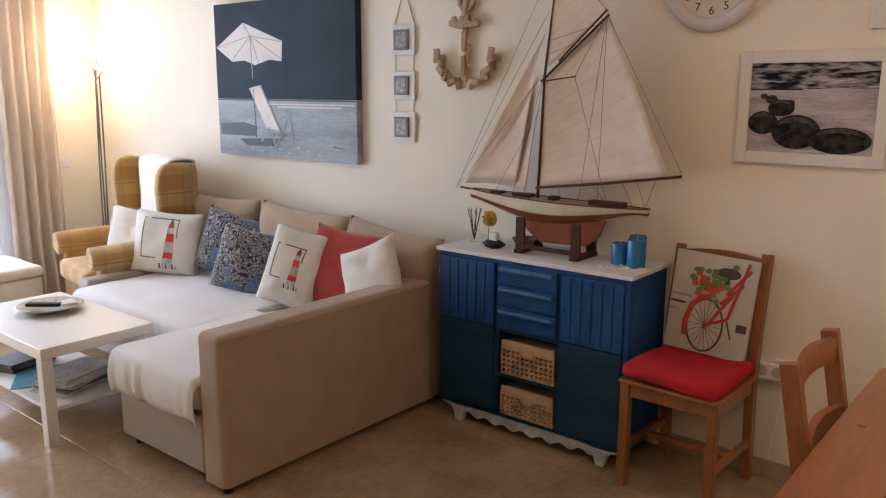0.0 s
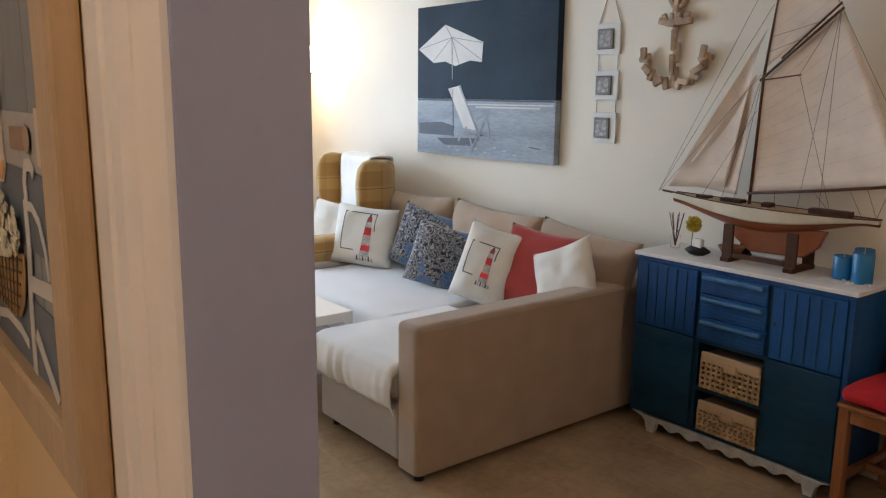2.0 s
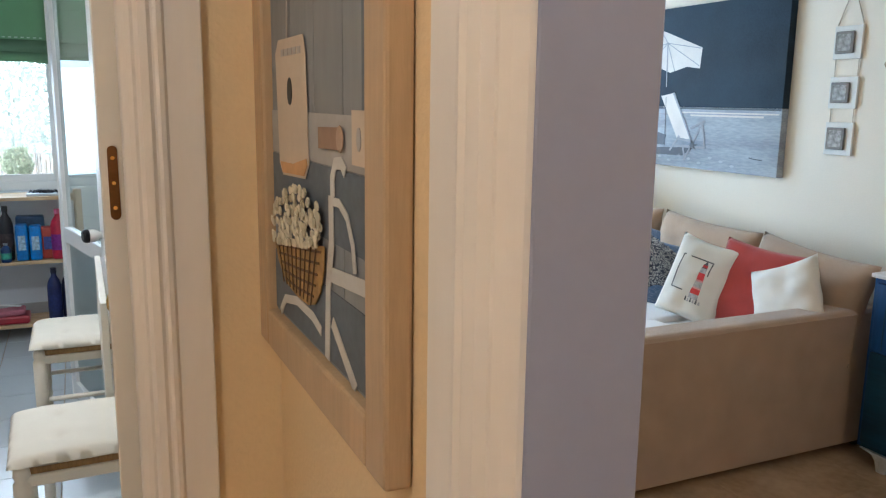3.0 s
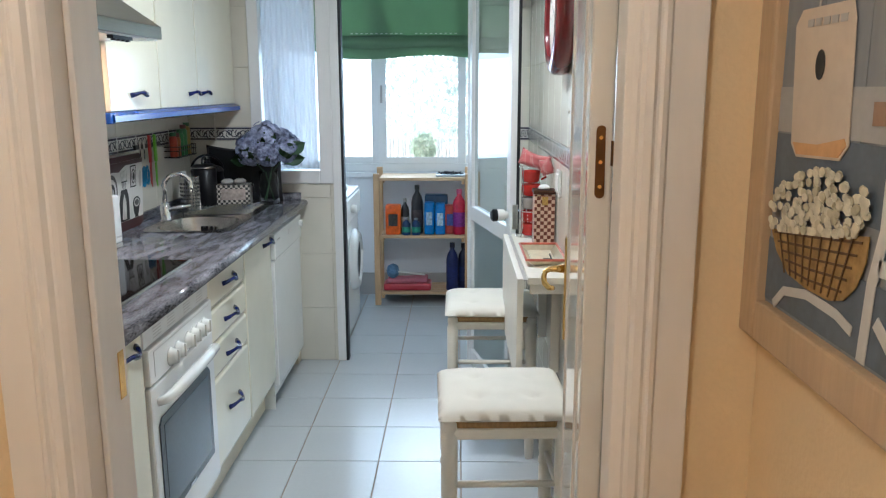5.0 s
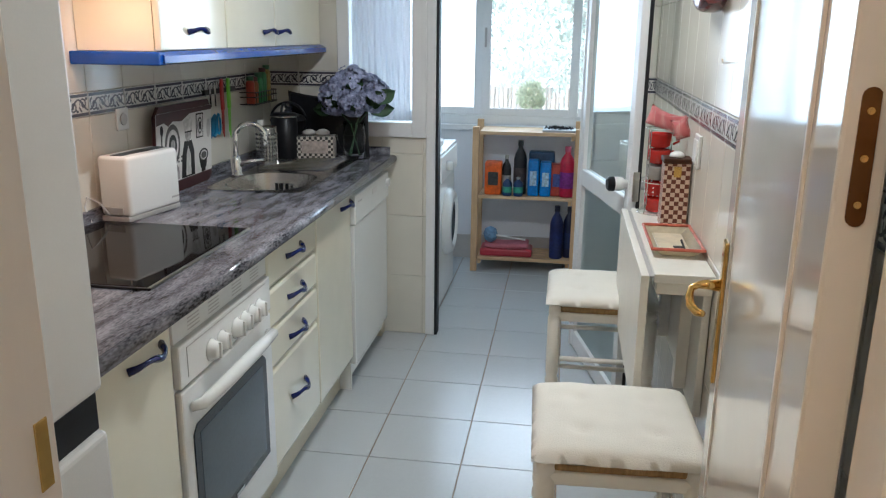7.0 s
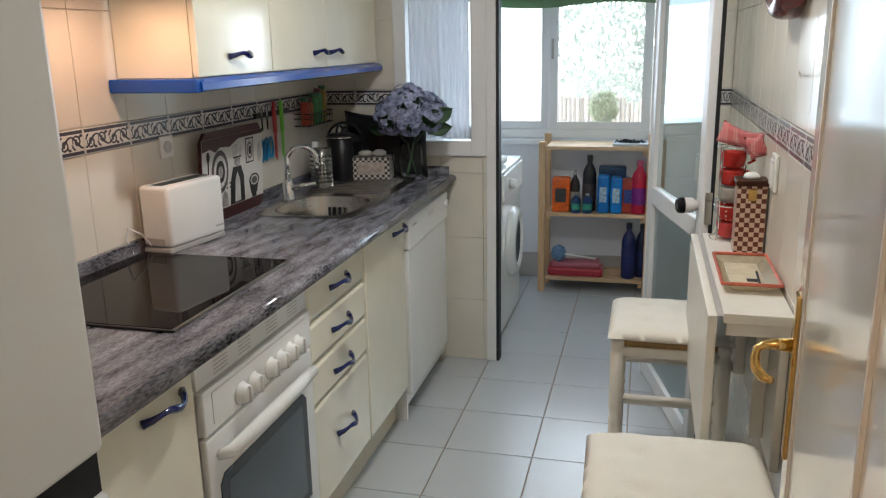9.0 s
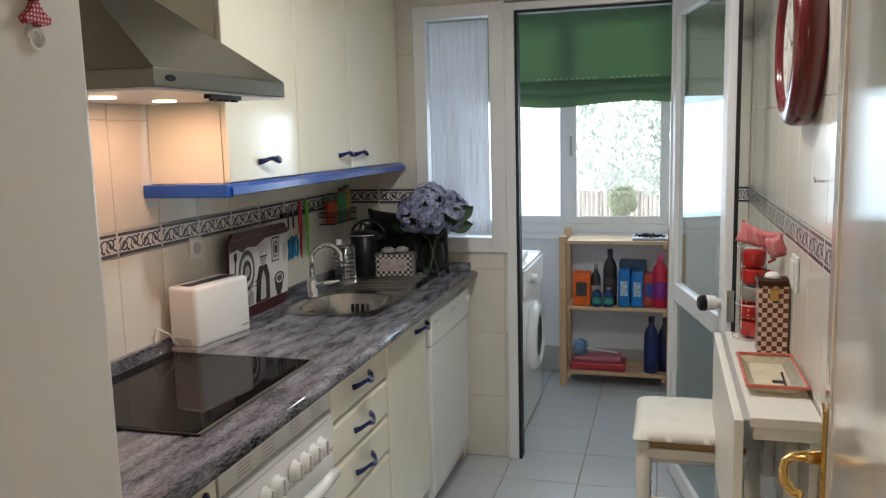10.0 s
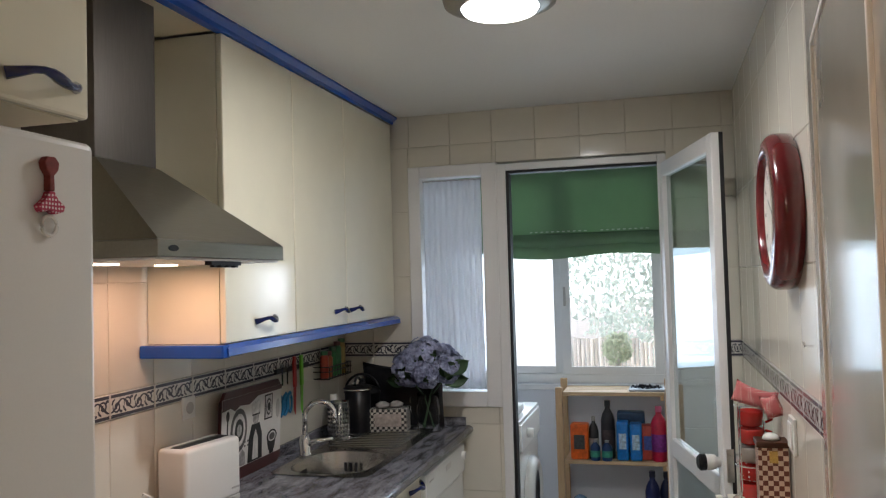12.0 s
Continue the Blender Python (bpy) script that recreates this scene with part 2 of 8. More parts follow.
PINE = M("pine", (0.58, 0.36, 0.18), 0.5, var=0.2, scale=9, bump=0.15, bscale=90, stretch=(1, 1, 0.15), col2=(0.70, 0.47, 0.26))
PINE_H = M("pine_shelf", (0.60, 0.40, 0.22), 0.5, var=0.2, scale=9, bump=0.15, bscale=90, stretch=(1, 0.12, 1), col2=(0.72, 0.50, 0.30))
CHAIR_WOOD = M("antique_pine_stain", (0.27, 0.090, 0.027), 0.38, var=0.3, scale=9, bump=0.12, bscale=110, stretch=(1, 1, 0.12), col2=(0.37, 0.145, 0.050), coat=0.15)
TABLE_WOOD = M("antique_pine_top", (0.31, 0.110, 0.034), 0.32, var=0.3, scale=7, bump=0.1, bscale=90, stretch=(1, 0.1, 1), col2=(0.42, 0.17, 0.06), coat=0.3)
DARK_WOOD = M("dark_mahogany", (0.060, 0.022, 0.010), 0.5, var=0.3, scale=20, spec=0.25)
SPAR_WOOD = M("varnished_spar", (0.095, 0.038, 0.016), 0.5, var=0.3, scale=20, spec=0.25)
RED_WOOD = M("red_brown_hull", (0.24, 0.062, 0.018), 0.3, var=0.25, scale=10, stretch=(0.2, 1, 1), coat=0.3)
HULL_CREAM = M("cream_hull_paint", (0.74, 0.67, 0.52), 0.4, var=0.08, scale=12)
SAIL = M("aged_sailcloth", (0.74, 0.63, 0.53), 0.9, var=0.10, scale=10, bump=0.3, bscale=220)
SEAM = M("sail_seam", (0.52, 0.44, 0.37), 0.9, var=0.1)
ROPE = M("rigging_cord", (0.17, 0.12, 0.08), 0.9, var=0.2)
PALE_ROPE = M("pale_cord", (0.50, 0.42, 0.32), 0.9, var=0.2)
SOFA_TAN = M("tan_sofa_fabric", (0.40, 0.29, 0.205), 0.9, var=0.10, scale=8, bump=0.5, bscale=420, sheen=0.3)
SOFA_GREY = M("greige_sofa_fabric", (0.40, 0.34, 0.29), 0.9, var=0.08, scale=8, bump=0.5, bscale=420, sheen=0.3)
BACK_TAN = M("tan_cushion_fabric", (0.40, 0.285, 0.195), 0.9, var=0.12, scale=7, bump=0.5, bscale=380, sheen=0.3)
SHEET = M("white_cotton_sheet", (0.74, 0.72, 0.70), 0.9, var=0.04, scale=5, bump=0.25, bscale=260, sheen=0.2)
PILLOW_WHITE = M("off_white_linen", (0.72, 0.68, 0.61), 0.9, var=0.07, scale=9, bump=0.5, bscale=300, sheen=0.2)
PILLOW_RED = M("brick_red_linen", (0.40, 0.042, 0.032), 0.9, var=0.12, scale=14, bump=0.5, bscale=330, sheen=0.25)
SEAT_RED = M("red_cotton", (0.45, 0.006, 0.012), 0.85, var=0.15, scale=12, bump=0.4, bscale=260)
PAISLEY = paisley("navy_paisley_print", (0.018, 0.022, 0.042), (0.075, 0.145, 0.28), (0.36, 0.35, 0.34))
PLAID = plaid("ochre_plaid", (0.52, 0.32, 0.10), (0.34, 0.155, 0.035), (0.60, 0.47, 0.25))
BLANKET = M("white_throw", (0.76, 0.72, 0.66), 0.95, var=0.05, bump=0.6, bscale=160, sheen=0.3)
CURTAIN = M("cream_curtain", (0.86, 0.80, 0.73), 0.9, var=0.06, scale=6, bump=0.3, bscale=300, sheen=0.2)
CAB_BLUE = M("chalky_blue_paint", (0.004, 0.045, 0.165), 0.42, var=0.35, scale=6, bump=0.5, bscale=70, stretch=(1, 1, 0.12), col2=(0.010, 0.085, 0.27), spec=0.3)
CAB_LIP = M("lighter_blue_edge", (0.030, 0.13, 0.30), 0.4, var=0.3, scale=14, bump=0.3, bscale=90, col2=(0.07, 0.20, 0.38))
CAB_NAVY = M("teal_blue_paint", (0.003, 0.034, 0.078), 0.45, var=0.35, scale=6, bump=0.5, bscale=70, stretch=(0.12, 1, 1), col2=(0.007, 0.062, 0.125), spec=0.3)
CAB_WHITE = M("distressed_white_paint", (0.70, 0.68, 0.66), 0.5, var=0.12, scale=9, bump=0.2, bscale=90)
APRON = M("weathered_grey_paint", (0.45, 0.46, 0.46), 0.6, var=0.3, scale=22, bump=0.3, bscale=120)
WICKER = M("wicker", (0.46, 0.30, 0.15), 0.7, var=0.35, scale=30, bump=0.4, bscale=160, col2=(0.66, 0.47, 0.26))
LINEN = M("basket_linen", (0.50, 0.36, 0.22), 0.9, var=0.1, scale=10, bump=0.3, bscale=250)
LACK = M("white_foil_table", (0.76, 0.74, 0.70), 0.35, var=0.03, scale=3)
CANDLE = M("turquoise_wax", (0.010, 0.155, 0.36), 0.35, var=0.1, scale=8, coat=0.2)
WHITE_FRAME = M("white_washed_frame", (0.68, 0.67, 0.62), 0.55, var=0.08, scale=9, bump=0.15, bscale=90, stretch=(1, 1, 0.2))
PALE_OAK = M("pale_oak_frame", (0.50, 0.36, 0.22), 0.5, var=0.18, scale=9, bump=0.2, bscale=120, stretch=(1, 1, 0.12))
DRIFT = M("driftwood", (0.34, 0.22, 0.13), 0.85, var=0.35, scale=14, bump=0.5, bscale=90, per_object=0.5, col2=(0.52, 0.38, 0.26))
GRANITE = M("blue_grey_granite", (0.030, 0.031, 0.042), 0.14, var=0.5, scale=26, bscale=200, stretch=(0.34, 1.2, 1), col2=(0.32, 0.32, 0.36), spec=0.4, rvar=0.04, world_space=True)
GRANITE.node_tree.nodes["Noise Texture"].inputs["Detail"].default_value = 9.0
GRANITE.node_tree.nodes["Noise Texture"].inputs["Distortion"].default_value = 0.25
GRANITE.node_tree.nodes["Math"].inputs[1].default_value = 0.9
sharpen(GRANITE, 0.68, 1.22)
BLIND_GREEN = M("green_cotton_blind", (0.25, 0.37, 0.23), 0.9, var=0.06, scale=4, bump=0.3, bscale=300)
BLIND_TRIM = M("dotted_trim", (0.62, 0.66, 0.58), 0.8, var=0.1)
VOILE = M("white_voile", (0.86, 0.87, 0.90), 0.9, var=0.04, scale=6, bump=0.2, bscale=260)
RED_RIM = M("dark_red_lacquer", (0.12, 0.010, 0.012), 0.18, var=0.15, scale=6, coat=0.4)
DIAL = M("ivory_dial", (0.66, 0.62, 0.54), 0.5, var=0.06, scale=9)
INK = M("black_ink", (0.02, 0.02, 0.02), 0.6, var=0.2)
RUSH = M("rush_seat", (0.34, 0.21, 0.085), 0.8, var=0.3, scale=18, bump=0.5, bscale=90, stretch=(1, 8, 1))
STOOL_WHITE = M("cream_painted_wood", (0.76, 0.73, 0.65), 0.4, var=0.05, scale=6, bump=0.1, bscale=60)
STOOL_CUSH = M("ivory_seat_pad", (0.78, 0.75, 0.67), 0.85, var=0.04, scale=7, bump=0.4, bscale=300)
LEAF = M("hydrangea_leaf", (0.03, 0.075, 0.03), 0.5, var=0.3, scale=20, bump=0.2, bscale=60)
# petal blue, with the pale highlights put into the second colour
PETAL = M("highlit_blue_petal", (0.075, 0.09, 0.21), 0.7, var=0.5, scale=35, col2=(0.44, 0.48, 0.68), per_object=0.25)


def translucent(m, amount, clear=0.0):
    """Thin cloth: part of the light goes through."""
    n, l = m.node_tree.nodes, m.node_tree.links
    b, out = n["Principled BSDF"], n["Material Output"]
    tr, mx = n.new("ShaderNodeBsdfTranslucent"), n.new("ShaderNodeMixShader")
    l.new(b.inputs["Base Color"].links[0].from_socket, tr.inputs["Color"])
    mx.inputs[0].default_value = amount
    l.new(b.outputs[0], mx.inputs[1])
    l.new(tr.outputs[0], mx.inputs[2])
    last = mx.outputs[0]
    if clear:
        tp, m2 = n.new("ShaderNodeBsdfTransparent"), n.new("ShaderNodeMixShader")
        m2.inputs[0].default_value = clear
        l.new(last, m2.inputs[1])
        l.new(tp.outputs[0], m2.inputs[2])
        last = m2.outputs[0]
    l.new(last, out.inputs["Surface"])


translucent(VOILE, 0.55, 0.2)
translucent(CURTAIN, 0.65)
translucent(BLIND_GREEN, 0.55)
CLEAR = glass("clear_glass")
CLEAR.node_tree.nodes["Principled BSDF"].inputs["IOR"].default_value = 1.12
PANE = glass("window_glass")
DOOR_GLASS = glass("tinted_door_glass", (0.70, 0.80, 0.81))
FROSTED = glass("frosted_door_glass", (0.50, 0.61, 0.63), 0.32)
WHITE_FROSTED = glass("frosted_window_glass", (0.98, 0.99, 1.0), 0.55)

# ---- mesh helpers ----


def wm(ob):
    m = ob.matrix_basis.copy()
    while ob.parent:
        ob = ob.parent
        m = ob.matrix_basis @ m
    return m


def thing(name, at, label="", category="", group="", kind="", rz=0.0, m=None):
    ob = new(name)
    ob.empty_display_size = 0.1
    ob.matrix_basis = m if m is not None else pose(at[0], at[1], at[2], 0, 0, rz)
    return tagged(ob, label, category, group, kind)


def part(name, bm, material, parent=None, label="", local=False, smooth=False, kind="", category=""):
    """Links a bmesh as one mesh object under a thing or a part. Coordinates are the world's, or the parent's own with local."""
    if parent is not None and not local:
        bm.transform(wm(parent).inverted())
    me = bpy.data.meshes.new(name)
    bmesh.ops.recalc_face_normals(bm, faces=bm.faces[:])
    bm.to_mesh(me)
    bm.free()
    if smooth:
        for p in me.polygons:
            p.use_smooth = True
    if material is not None:
        me.materials.append(material)
    ob = new(name, me)
    if parent is not None:
        ob.parent = parent
    return tagged(ob, label, category, "", kind)


def solo(name, bm, material, label, category, group="", kind="", smooth=False, at=None):
    """A thing that is one single mesh."""
    if at is None:
        c = [v.co for v in bm.verts]
        at = Vector((sum(v.x for v in c) / len(c), sum(v.y for v in c) / len(c), min(v.z for v in c)))
    bm.transform(Matrix.Translation(-Vector(at)))
    ob = part(name, bm, material, None, smooth=smooth)
    ob.matrix_basis = Matrix.Translation(at)
    return tagged(ob, label, category, group, kind)


def box(x0, x1, y0, y1, z0, z1, bevel=0.0, bm=None, seg=2, m=None):
    own = bmesh.new()
    bmesh.ops.create_cube(own, size=1.0)
    own.transform(Matrix.Translation(((x0 + x1) / 2, (y0 + y1) / 2, (z0 + z1) / 2)) @ Matrix.Diagonal((abs(x1 - x0), abs(y1 - y0), abs(z1 - z0), 1)))
    if bevel:
        bmesh.ops.bevel(own, geom=own.edges[:], offset=bevel, segments=seg, affect='EDGES', profile=0.5)
    if m is not None:
        own.transform(m)
    return own if bm is None else merge(bm, own)


def merge(bm, own):
    me = bpy.data.meshes.new("tmp")
    own.to_mesh(me)
    own.free()
    bm.from_mesh(me)
    bpy.data.meshes.remove(me)
    return bm


def lathe(profile, n=24, m=None, bm=None, cap=True):
    """Turns (radius, z) pairs round z."""
    own = bmesh.new()
    rings = []
    for r, z in profile:
        rings.append([own.verts.new((r * math.cos(2 * math.pi * i / n), r * math.sin(2 * math.pi * i / n), z)) for i in range(n)])
    for a, b in zip(rings, rings[1:]):
        for i in range(n):
            own.faces.new((a[i], a[(i + 1) % n], b[(i + 1) % n], b[i]))
    if cap:
        own.faces.new(rings[0][::-1])
        own.faces.new(rings[-1])
    if m is not None:
        own.transform(m)
    return own if bm is None else merge(bm, own)


def tube(points, r, n=8, bm=None, taper=None):
    """A rod that follows points; r is one radius, taper gives one for each point."""
    own = bmesh.new()
    pts = [Vector(p) for p in points]
    rings = []
    up = Vector((0, 0, 1))
    for i, p in enumerate(pts):
        d = (pts[min(i + 1, len(pts) - 1)] - pts[max(i - 1, 0)]).normalized()
        ref = up if abs(d.z) < 0.95 else Vector((1, 0, 0))
        a = d.cross(ref).normalized()
        b = d.cross(a)
        rad = taper[i] if taper else r
        rings.append([own.verts.new(p + rad * (math.cos(2 * math.pi * k / n) * a + math.sin(2 * math.pi * k / n) * b)) for k in range(n)])
    for a, b in zip(rings, rings[1:]):
        for i in range(n):
            own.faces.new((a[i], a[(i + 1) % n], b[(i + 1) % n], b[i]))
    own.faces.new(rings[0][::-1])
    own.faces.new(rings[-1])
    return own if bm is None else merge(bm, own)


def arc(c, r, a0, a1, n=10, plane="xz"):
    out = []
    for i in range(n + 1):
        a = radians(a0 + (a1 - a0) * i / n)
        u, v = r * math.cos(a), r * math.sin(a)
        out.append((c[0] + u, c[1], c[2] + v) if plane == "xz" else (c[0], c[1] + u, c[2] + v) if plane == "yz" else (c[0] + u, c[1] + v, c[2]))
    return out


def prism(outline, depth, m=None, bm=None, bevel=0.0):
    """An outline in x and z, pushed back along y by depth."""
    own = bmesh.new()
    f = own.faces.new([own.verts.new((x, 0, z)) for x, z in outline])
    r = bmesh.ops.extrude_face_region(own, geom=[f])
    for v in r["geom"]:
        if isinstance(v, bmesh.types.BMVert):
            v.co.y += depth
    if bevel:
        bmesh.ops.bevel(own, geom=own.edges[:], offset=bevel, segments=2, affect='EDGES', profile=0.5)
    if m is not None:
        own.transform(m)
    return own if bm is None else merge(bm, own)


def sheet(nu, nv, f, thick=0.0, bm=None):
    """A grid surface from f(u, v), u and v from 0 to 1."""
    own = bmesh.new()
    g = [[own.verts.new(f(i / nu, j / nv)) for j in range(nv + 1)] for i in range(nu + 1)]
    for i in range(nu):
        for j in range(nv):
            own.faces.new((g[i][j], g[i + 1][j], g[i + 1][j + 1], g[i][j + 1]))
    if thick:
        bmesh.ops.recalc_face_normals(own, faces=own.faces[:])
        bmesh.ops.solidify(own, geom=own.faces[:], thickness=thick)
    return own if bm is None else merge(bm, own)


def pillow(w, h, d, seed, n=22, sag=0.010, rough=0.006):
    """A stuffed cushion that stands in x and z, thickest in the middle, pinched to its corners."""
    own = bmesh.new()
    for side in (-1, 1):
        g = []
        for i in range(n + 1):
            row = []
            for j in range(n + 1):
                u, v = 2 * i / n - 1, 2 * j / n - 1
                t = max(0.0, (1 - u ** 4) * (1 - v ** 4)) ** 0.6
                pin = 1 - 0.012 * (1 - abs(u * v))
                q = noise.noise(Vector((u * 2.2 + seed, v * 2.2, seed * 0.7 + side)))
                x, z = u * w / 2 * (pin if abs(v) < 1 else 1) * (1 - 0.05 * (1 - u * u) * 0), v * h / 2 * pin
                x *= 1 - 0.022 * (1 - v * v) * abs(u)
                z *= 1 - 0.022 * (1 - u * u) * abs(v)
                z -= sag * (1 - u * u) * max(0, v)
                row.append(own.verts.new((x, side * (d / 2 * t * (0.85 + 0.35 * q)) + rough * q * t, z)))
            g.append(row)
        for i in range(n):
            for j in range(n):
                own.faces.new((g[i][j], g[i + 1][j], g[i + 1][j + 1], g[i][j + 1]))
    bmesh.ops.remove_doubles(own, verts=own.verts[:], dist=0.0005)
    return own


def slab_soft(x0, x1, y0, y1, z0, z1, r=0.03, seed=1, wob=0.006, n=16):
    """A soft upholstered block with an uneven surface."""
    own = box(x0, x1, y0, y1, z0, z1)
    bmesh.ops.bevel(own, geom=own.edges[:], offset=r, segments=3, affect='EDGES', profile=0.5)
    bmesh.ops.triangulate(own, faces=[])
    bmesh.ops.subdivide_edges(own, edges=[e for e in own.edges if e.calc_length() > 0.12], cuts=n, use_grid_fill=True)
    for v in own.verts:
        v.co += Vector((0, 0, 1)) * wob * noise.noise(v.co * 4 + Vector((seed, 0, 0)))
    return own


def flat(outline, m, t=0.001):
    """A thin flat shape in the plane x and z of m, facing -y."""
    return prism(outline, t, m)


def disc(cx, cz, rx, rz, n=20, a0=0, a1=360):
    full = a1 - a0 == 360
    return [(cx + rx * math.cos(radians(a0 + (a1 - a0) * i / n)), cz + rz * math.sin(radians(a0 + (a1 - a0) * i / n))) for i in range(n if full else n + 1)]


def rect(x0, x1, z0, z1):
    return [(x0, z0), (x1, z0), (x1, z1), (x0, z1)]


def stroke(pts, w):
    """The outline of a line of width w through points in x and z."""
    l, r = [], []
    for i, p in enumerate(pts):
        a, b = pts[max(i - 1, 0)], pts[min(i + 1, len(pts) - 1)]
        dx, dz = b[0] - a[0], b[1] - a[1]
        k = math.hypot(dx, dz) or 1
        l.append((p[0] - dz / k * w / 2, p[1] + dx / k * w / 2))
        r.append((p[0] + dz / k * w / 2, p[1] - dx / k * w / 2))
    return l + r[::-1]


def setting(name, bm, material, label="", category=""):
    ob = part(name, bm, material)
    return tagged(ob, label, category, "", "structure")


def text_part(body, size, m, material, parent, name="lettering"):
    cu = bpy.data.curves.new(name, 'FONT')
    cu.body, cu.size, cu.align_x, cu.align_y, cu.extrude = body, size, 'CENTER', 'CENTER', 0.0005
    tmp = bpy.data.objects.new("tmp_text", cu)
    scene.collection.objects.link(tmp)
    dg = bpy.context.evaluated_depsgraph_get()
    me = bpy.data.meshes.new_from_object(tmp.evaluated_get(dg))
    bpy.data.objects.remove(tmp)
    me.transform(wm(parent).inverted() @ m)
    me.materials.clear()
    me.materials.append(material)
    ob = new(name, me)
    ob.parent = parent
    return ob


# ---- structure ----
LB, LX = 3.08, -4.70           # living room: back wall, window wall
KL, KE = -1.79, -3.10          # kitchen: counter wall, end wall
HX, HY = 0.08, 0.03            # hall faces: kitchen door wall, picture wall

floor_living = setting("floor_living", box(LX - 0.1, 2.7, -1.75, LB + 0.1, -0.12, -0.004), MARBLE_BED, "polished beige marble tile floor", "floor")
floor_kitchen = setting("floor_kitchen", box(-4.66, 0.04, -1.9, 0.03, -0.115, -0.007), FLOOR_GROUT, "matt grey square floor tiles with dark joints", "floor")
wall_living_back = setting("wall_living_back", box(LX - 0.1, 2.7, LB, LB + 0.1, -0.1, 2.6), WALL_CREAM, "cream painted living room wall", "wall")
wall_living_right = setting("wall_living_right", box(2.6, 2.7, 0.0, LB, -0.1, 2.6), WALL_CREAM, "cream painted wall", "wall")
bm = box(LX - 0.1, LX, 2.36, LB, -0.1, 2.6)
box(LX - 0.1, LX, 0.11, 0.25, -0.1, 2.6, bm=bm)
box(LX - 0.1, LX, 0.25, 2.36, 2.2, 2.6, bm=bm)
wall_living_left = setting("wall_living_left", bm, WALL_CREAM, "cream wall round the balcony opening", "wall")
# partition between living room and kitchen, with the living room doorway
bm = box(LX, 0.742, HY, 0.11, -0.1, 2.6)
box(1.75, 2.7, HY, 0.11, -0.1, 2.6, bm=bm)
box(0.742, 1.75, HY, 0.11, 2.10, 2.6, bm=bm)
wall_partition = setting("wall_partition", bm, WALL_HALL, "warm cream partition wall with a doorway", "wall")
# kitchen door wall
bm = box(-0.02, HX, -0.1255, HY, -0.1, 2.6)
box(-0.02, HX, -2.0, -0.91, -0.1, 2.6, bm=bm)
box(-0.02, HX, -0.91, -0.1255, 2.062, 2.6, bm=bm)
wall_kitchen_door = setting("wall_kitchen_door", bm, WALL_HALL, "warm cream hall wall round the kitchen door", "wall")
bm = box(HX, 2.7, -1.75, -1.65, -0.1, 2.6)
wall_hall_side = setting("wall_hall_side", bm, WALL_HALL, "warm cream hall wall", "wall")
wall_hall_end = setting("wall_hall_end", box(2.6, 2.7, -1.65, HY, -0.1, 2.6), WALL_HALL, "warm cream hall wall", "wall")
# kitchen walls, body behind the tiles
wall_counter = setting("wall_counter", box(KE - 1.5, -0.02, KL - 0.12, KL - 0.006, -0.1, 2.6), GROUT, "cream glazed tile wall behind the counter", "wall")
bm = box(KE - 0.1, KE - 0.006, KL - 0.01, -1.453, -0.1, 2.6)
box(KE - 0.1, KE - 0.006, -1.453, -1.03, -0.1, 0.985, bm=bm)
box(KE - 0.1, KE - 0.006, -1.453, -0.28, 2.10, 2.6, bm=bm)
box(KE - 0.1, KE - 0.006, -0.28, 0.03, -0.1, 2.6, bm=bm)
wall_kitchen_end = setting("wall_kitchen_end", bm, GROUT, "cream glazed tile wall with a window and laundry door", "wall")
wall_kitchen_right = setting("wall_kitchen_right", box(-4.66, -0.02, 0.006, HY - 0.001, -0.1, 2.6), GROUT, "cream glazed tile wall with a scroll border", "wall")
# laundry
bm = box(-4.66, -4.56, -1.79, 0.03, -0.1, 0.90)
box(-4.66, -4.56, -1.79, 0.03, 2.30, 2.6, bm=bm)
box(-4.66, -4.56, -1.79, -1.62, 0.90, 2.30, bm=bm)
wall_laundry = setting("wall_laundry", bm, WALL_WHITE, "pale blue-white laundry wall under the window", "wall")
laundry_skirting = setting("baseboard_laundry", box(-4.56, -4.548, -1.79, 0.0, 0.0, 0.16), GREY_PL, "grey tile skirting", "baseboard")
wall_laundry_side = setting("wall_laundry_side", box(-4.56, KE - 0.1, -1.80, -1.70, -0.1, 2.6), WALL_WHITE, "white laundry side wall", "wall")
ceiling_kitchen = setting("ceiling_kitchen", box(-4.66, 0.08, -1.9, 0.11, 2.345, 2.45), CEIL_WHITE, "plain white kitchen ceiling", "ceiling")
ceiling_living = setting("ceiling_living", box(LX - 0.1, 2.7, 0.03, LB + 0.1, 2.55, 2.65), CEIL_WHITE, "plain white ceiling", "ceiling")
ceiling_hall = setting("ceiling_hall", box(HX, 2.7, -1.75, 0.03, 2.42, 2.52), CEIL_WHITE, "plain white hall ceiling", "ceiling")
bm = box(LX, -0.98, LB - 0.012, LB, 0.0, 0.075, 0.003)
box(-0.02, 2.6, LB - 0.012, LB, 0.0, 0.075, 0.003, bm=bm)
baseboard_living = setting("baseboard_living", bm, SKIRT, "beige marble skirting", "baseboard")

# living room doorway lining and casing
doorway = thing("doorway_living", (1.26, 0.07, 0), "painted doorway lining and moulded casing", "doorway", kind="structure")
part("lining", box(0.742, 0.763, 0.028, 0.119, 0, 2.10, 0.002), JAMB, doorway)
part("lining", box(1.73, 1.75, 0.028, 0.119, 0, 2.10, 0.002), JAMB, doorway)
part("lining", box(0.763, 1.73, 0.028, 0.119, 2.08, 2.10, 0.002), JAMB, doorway)


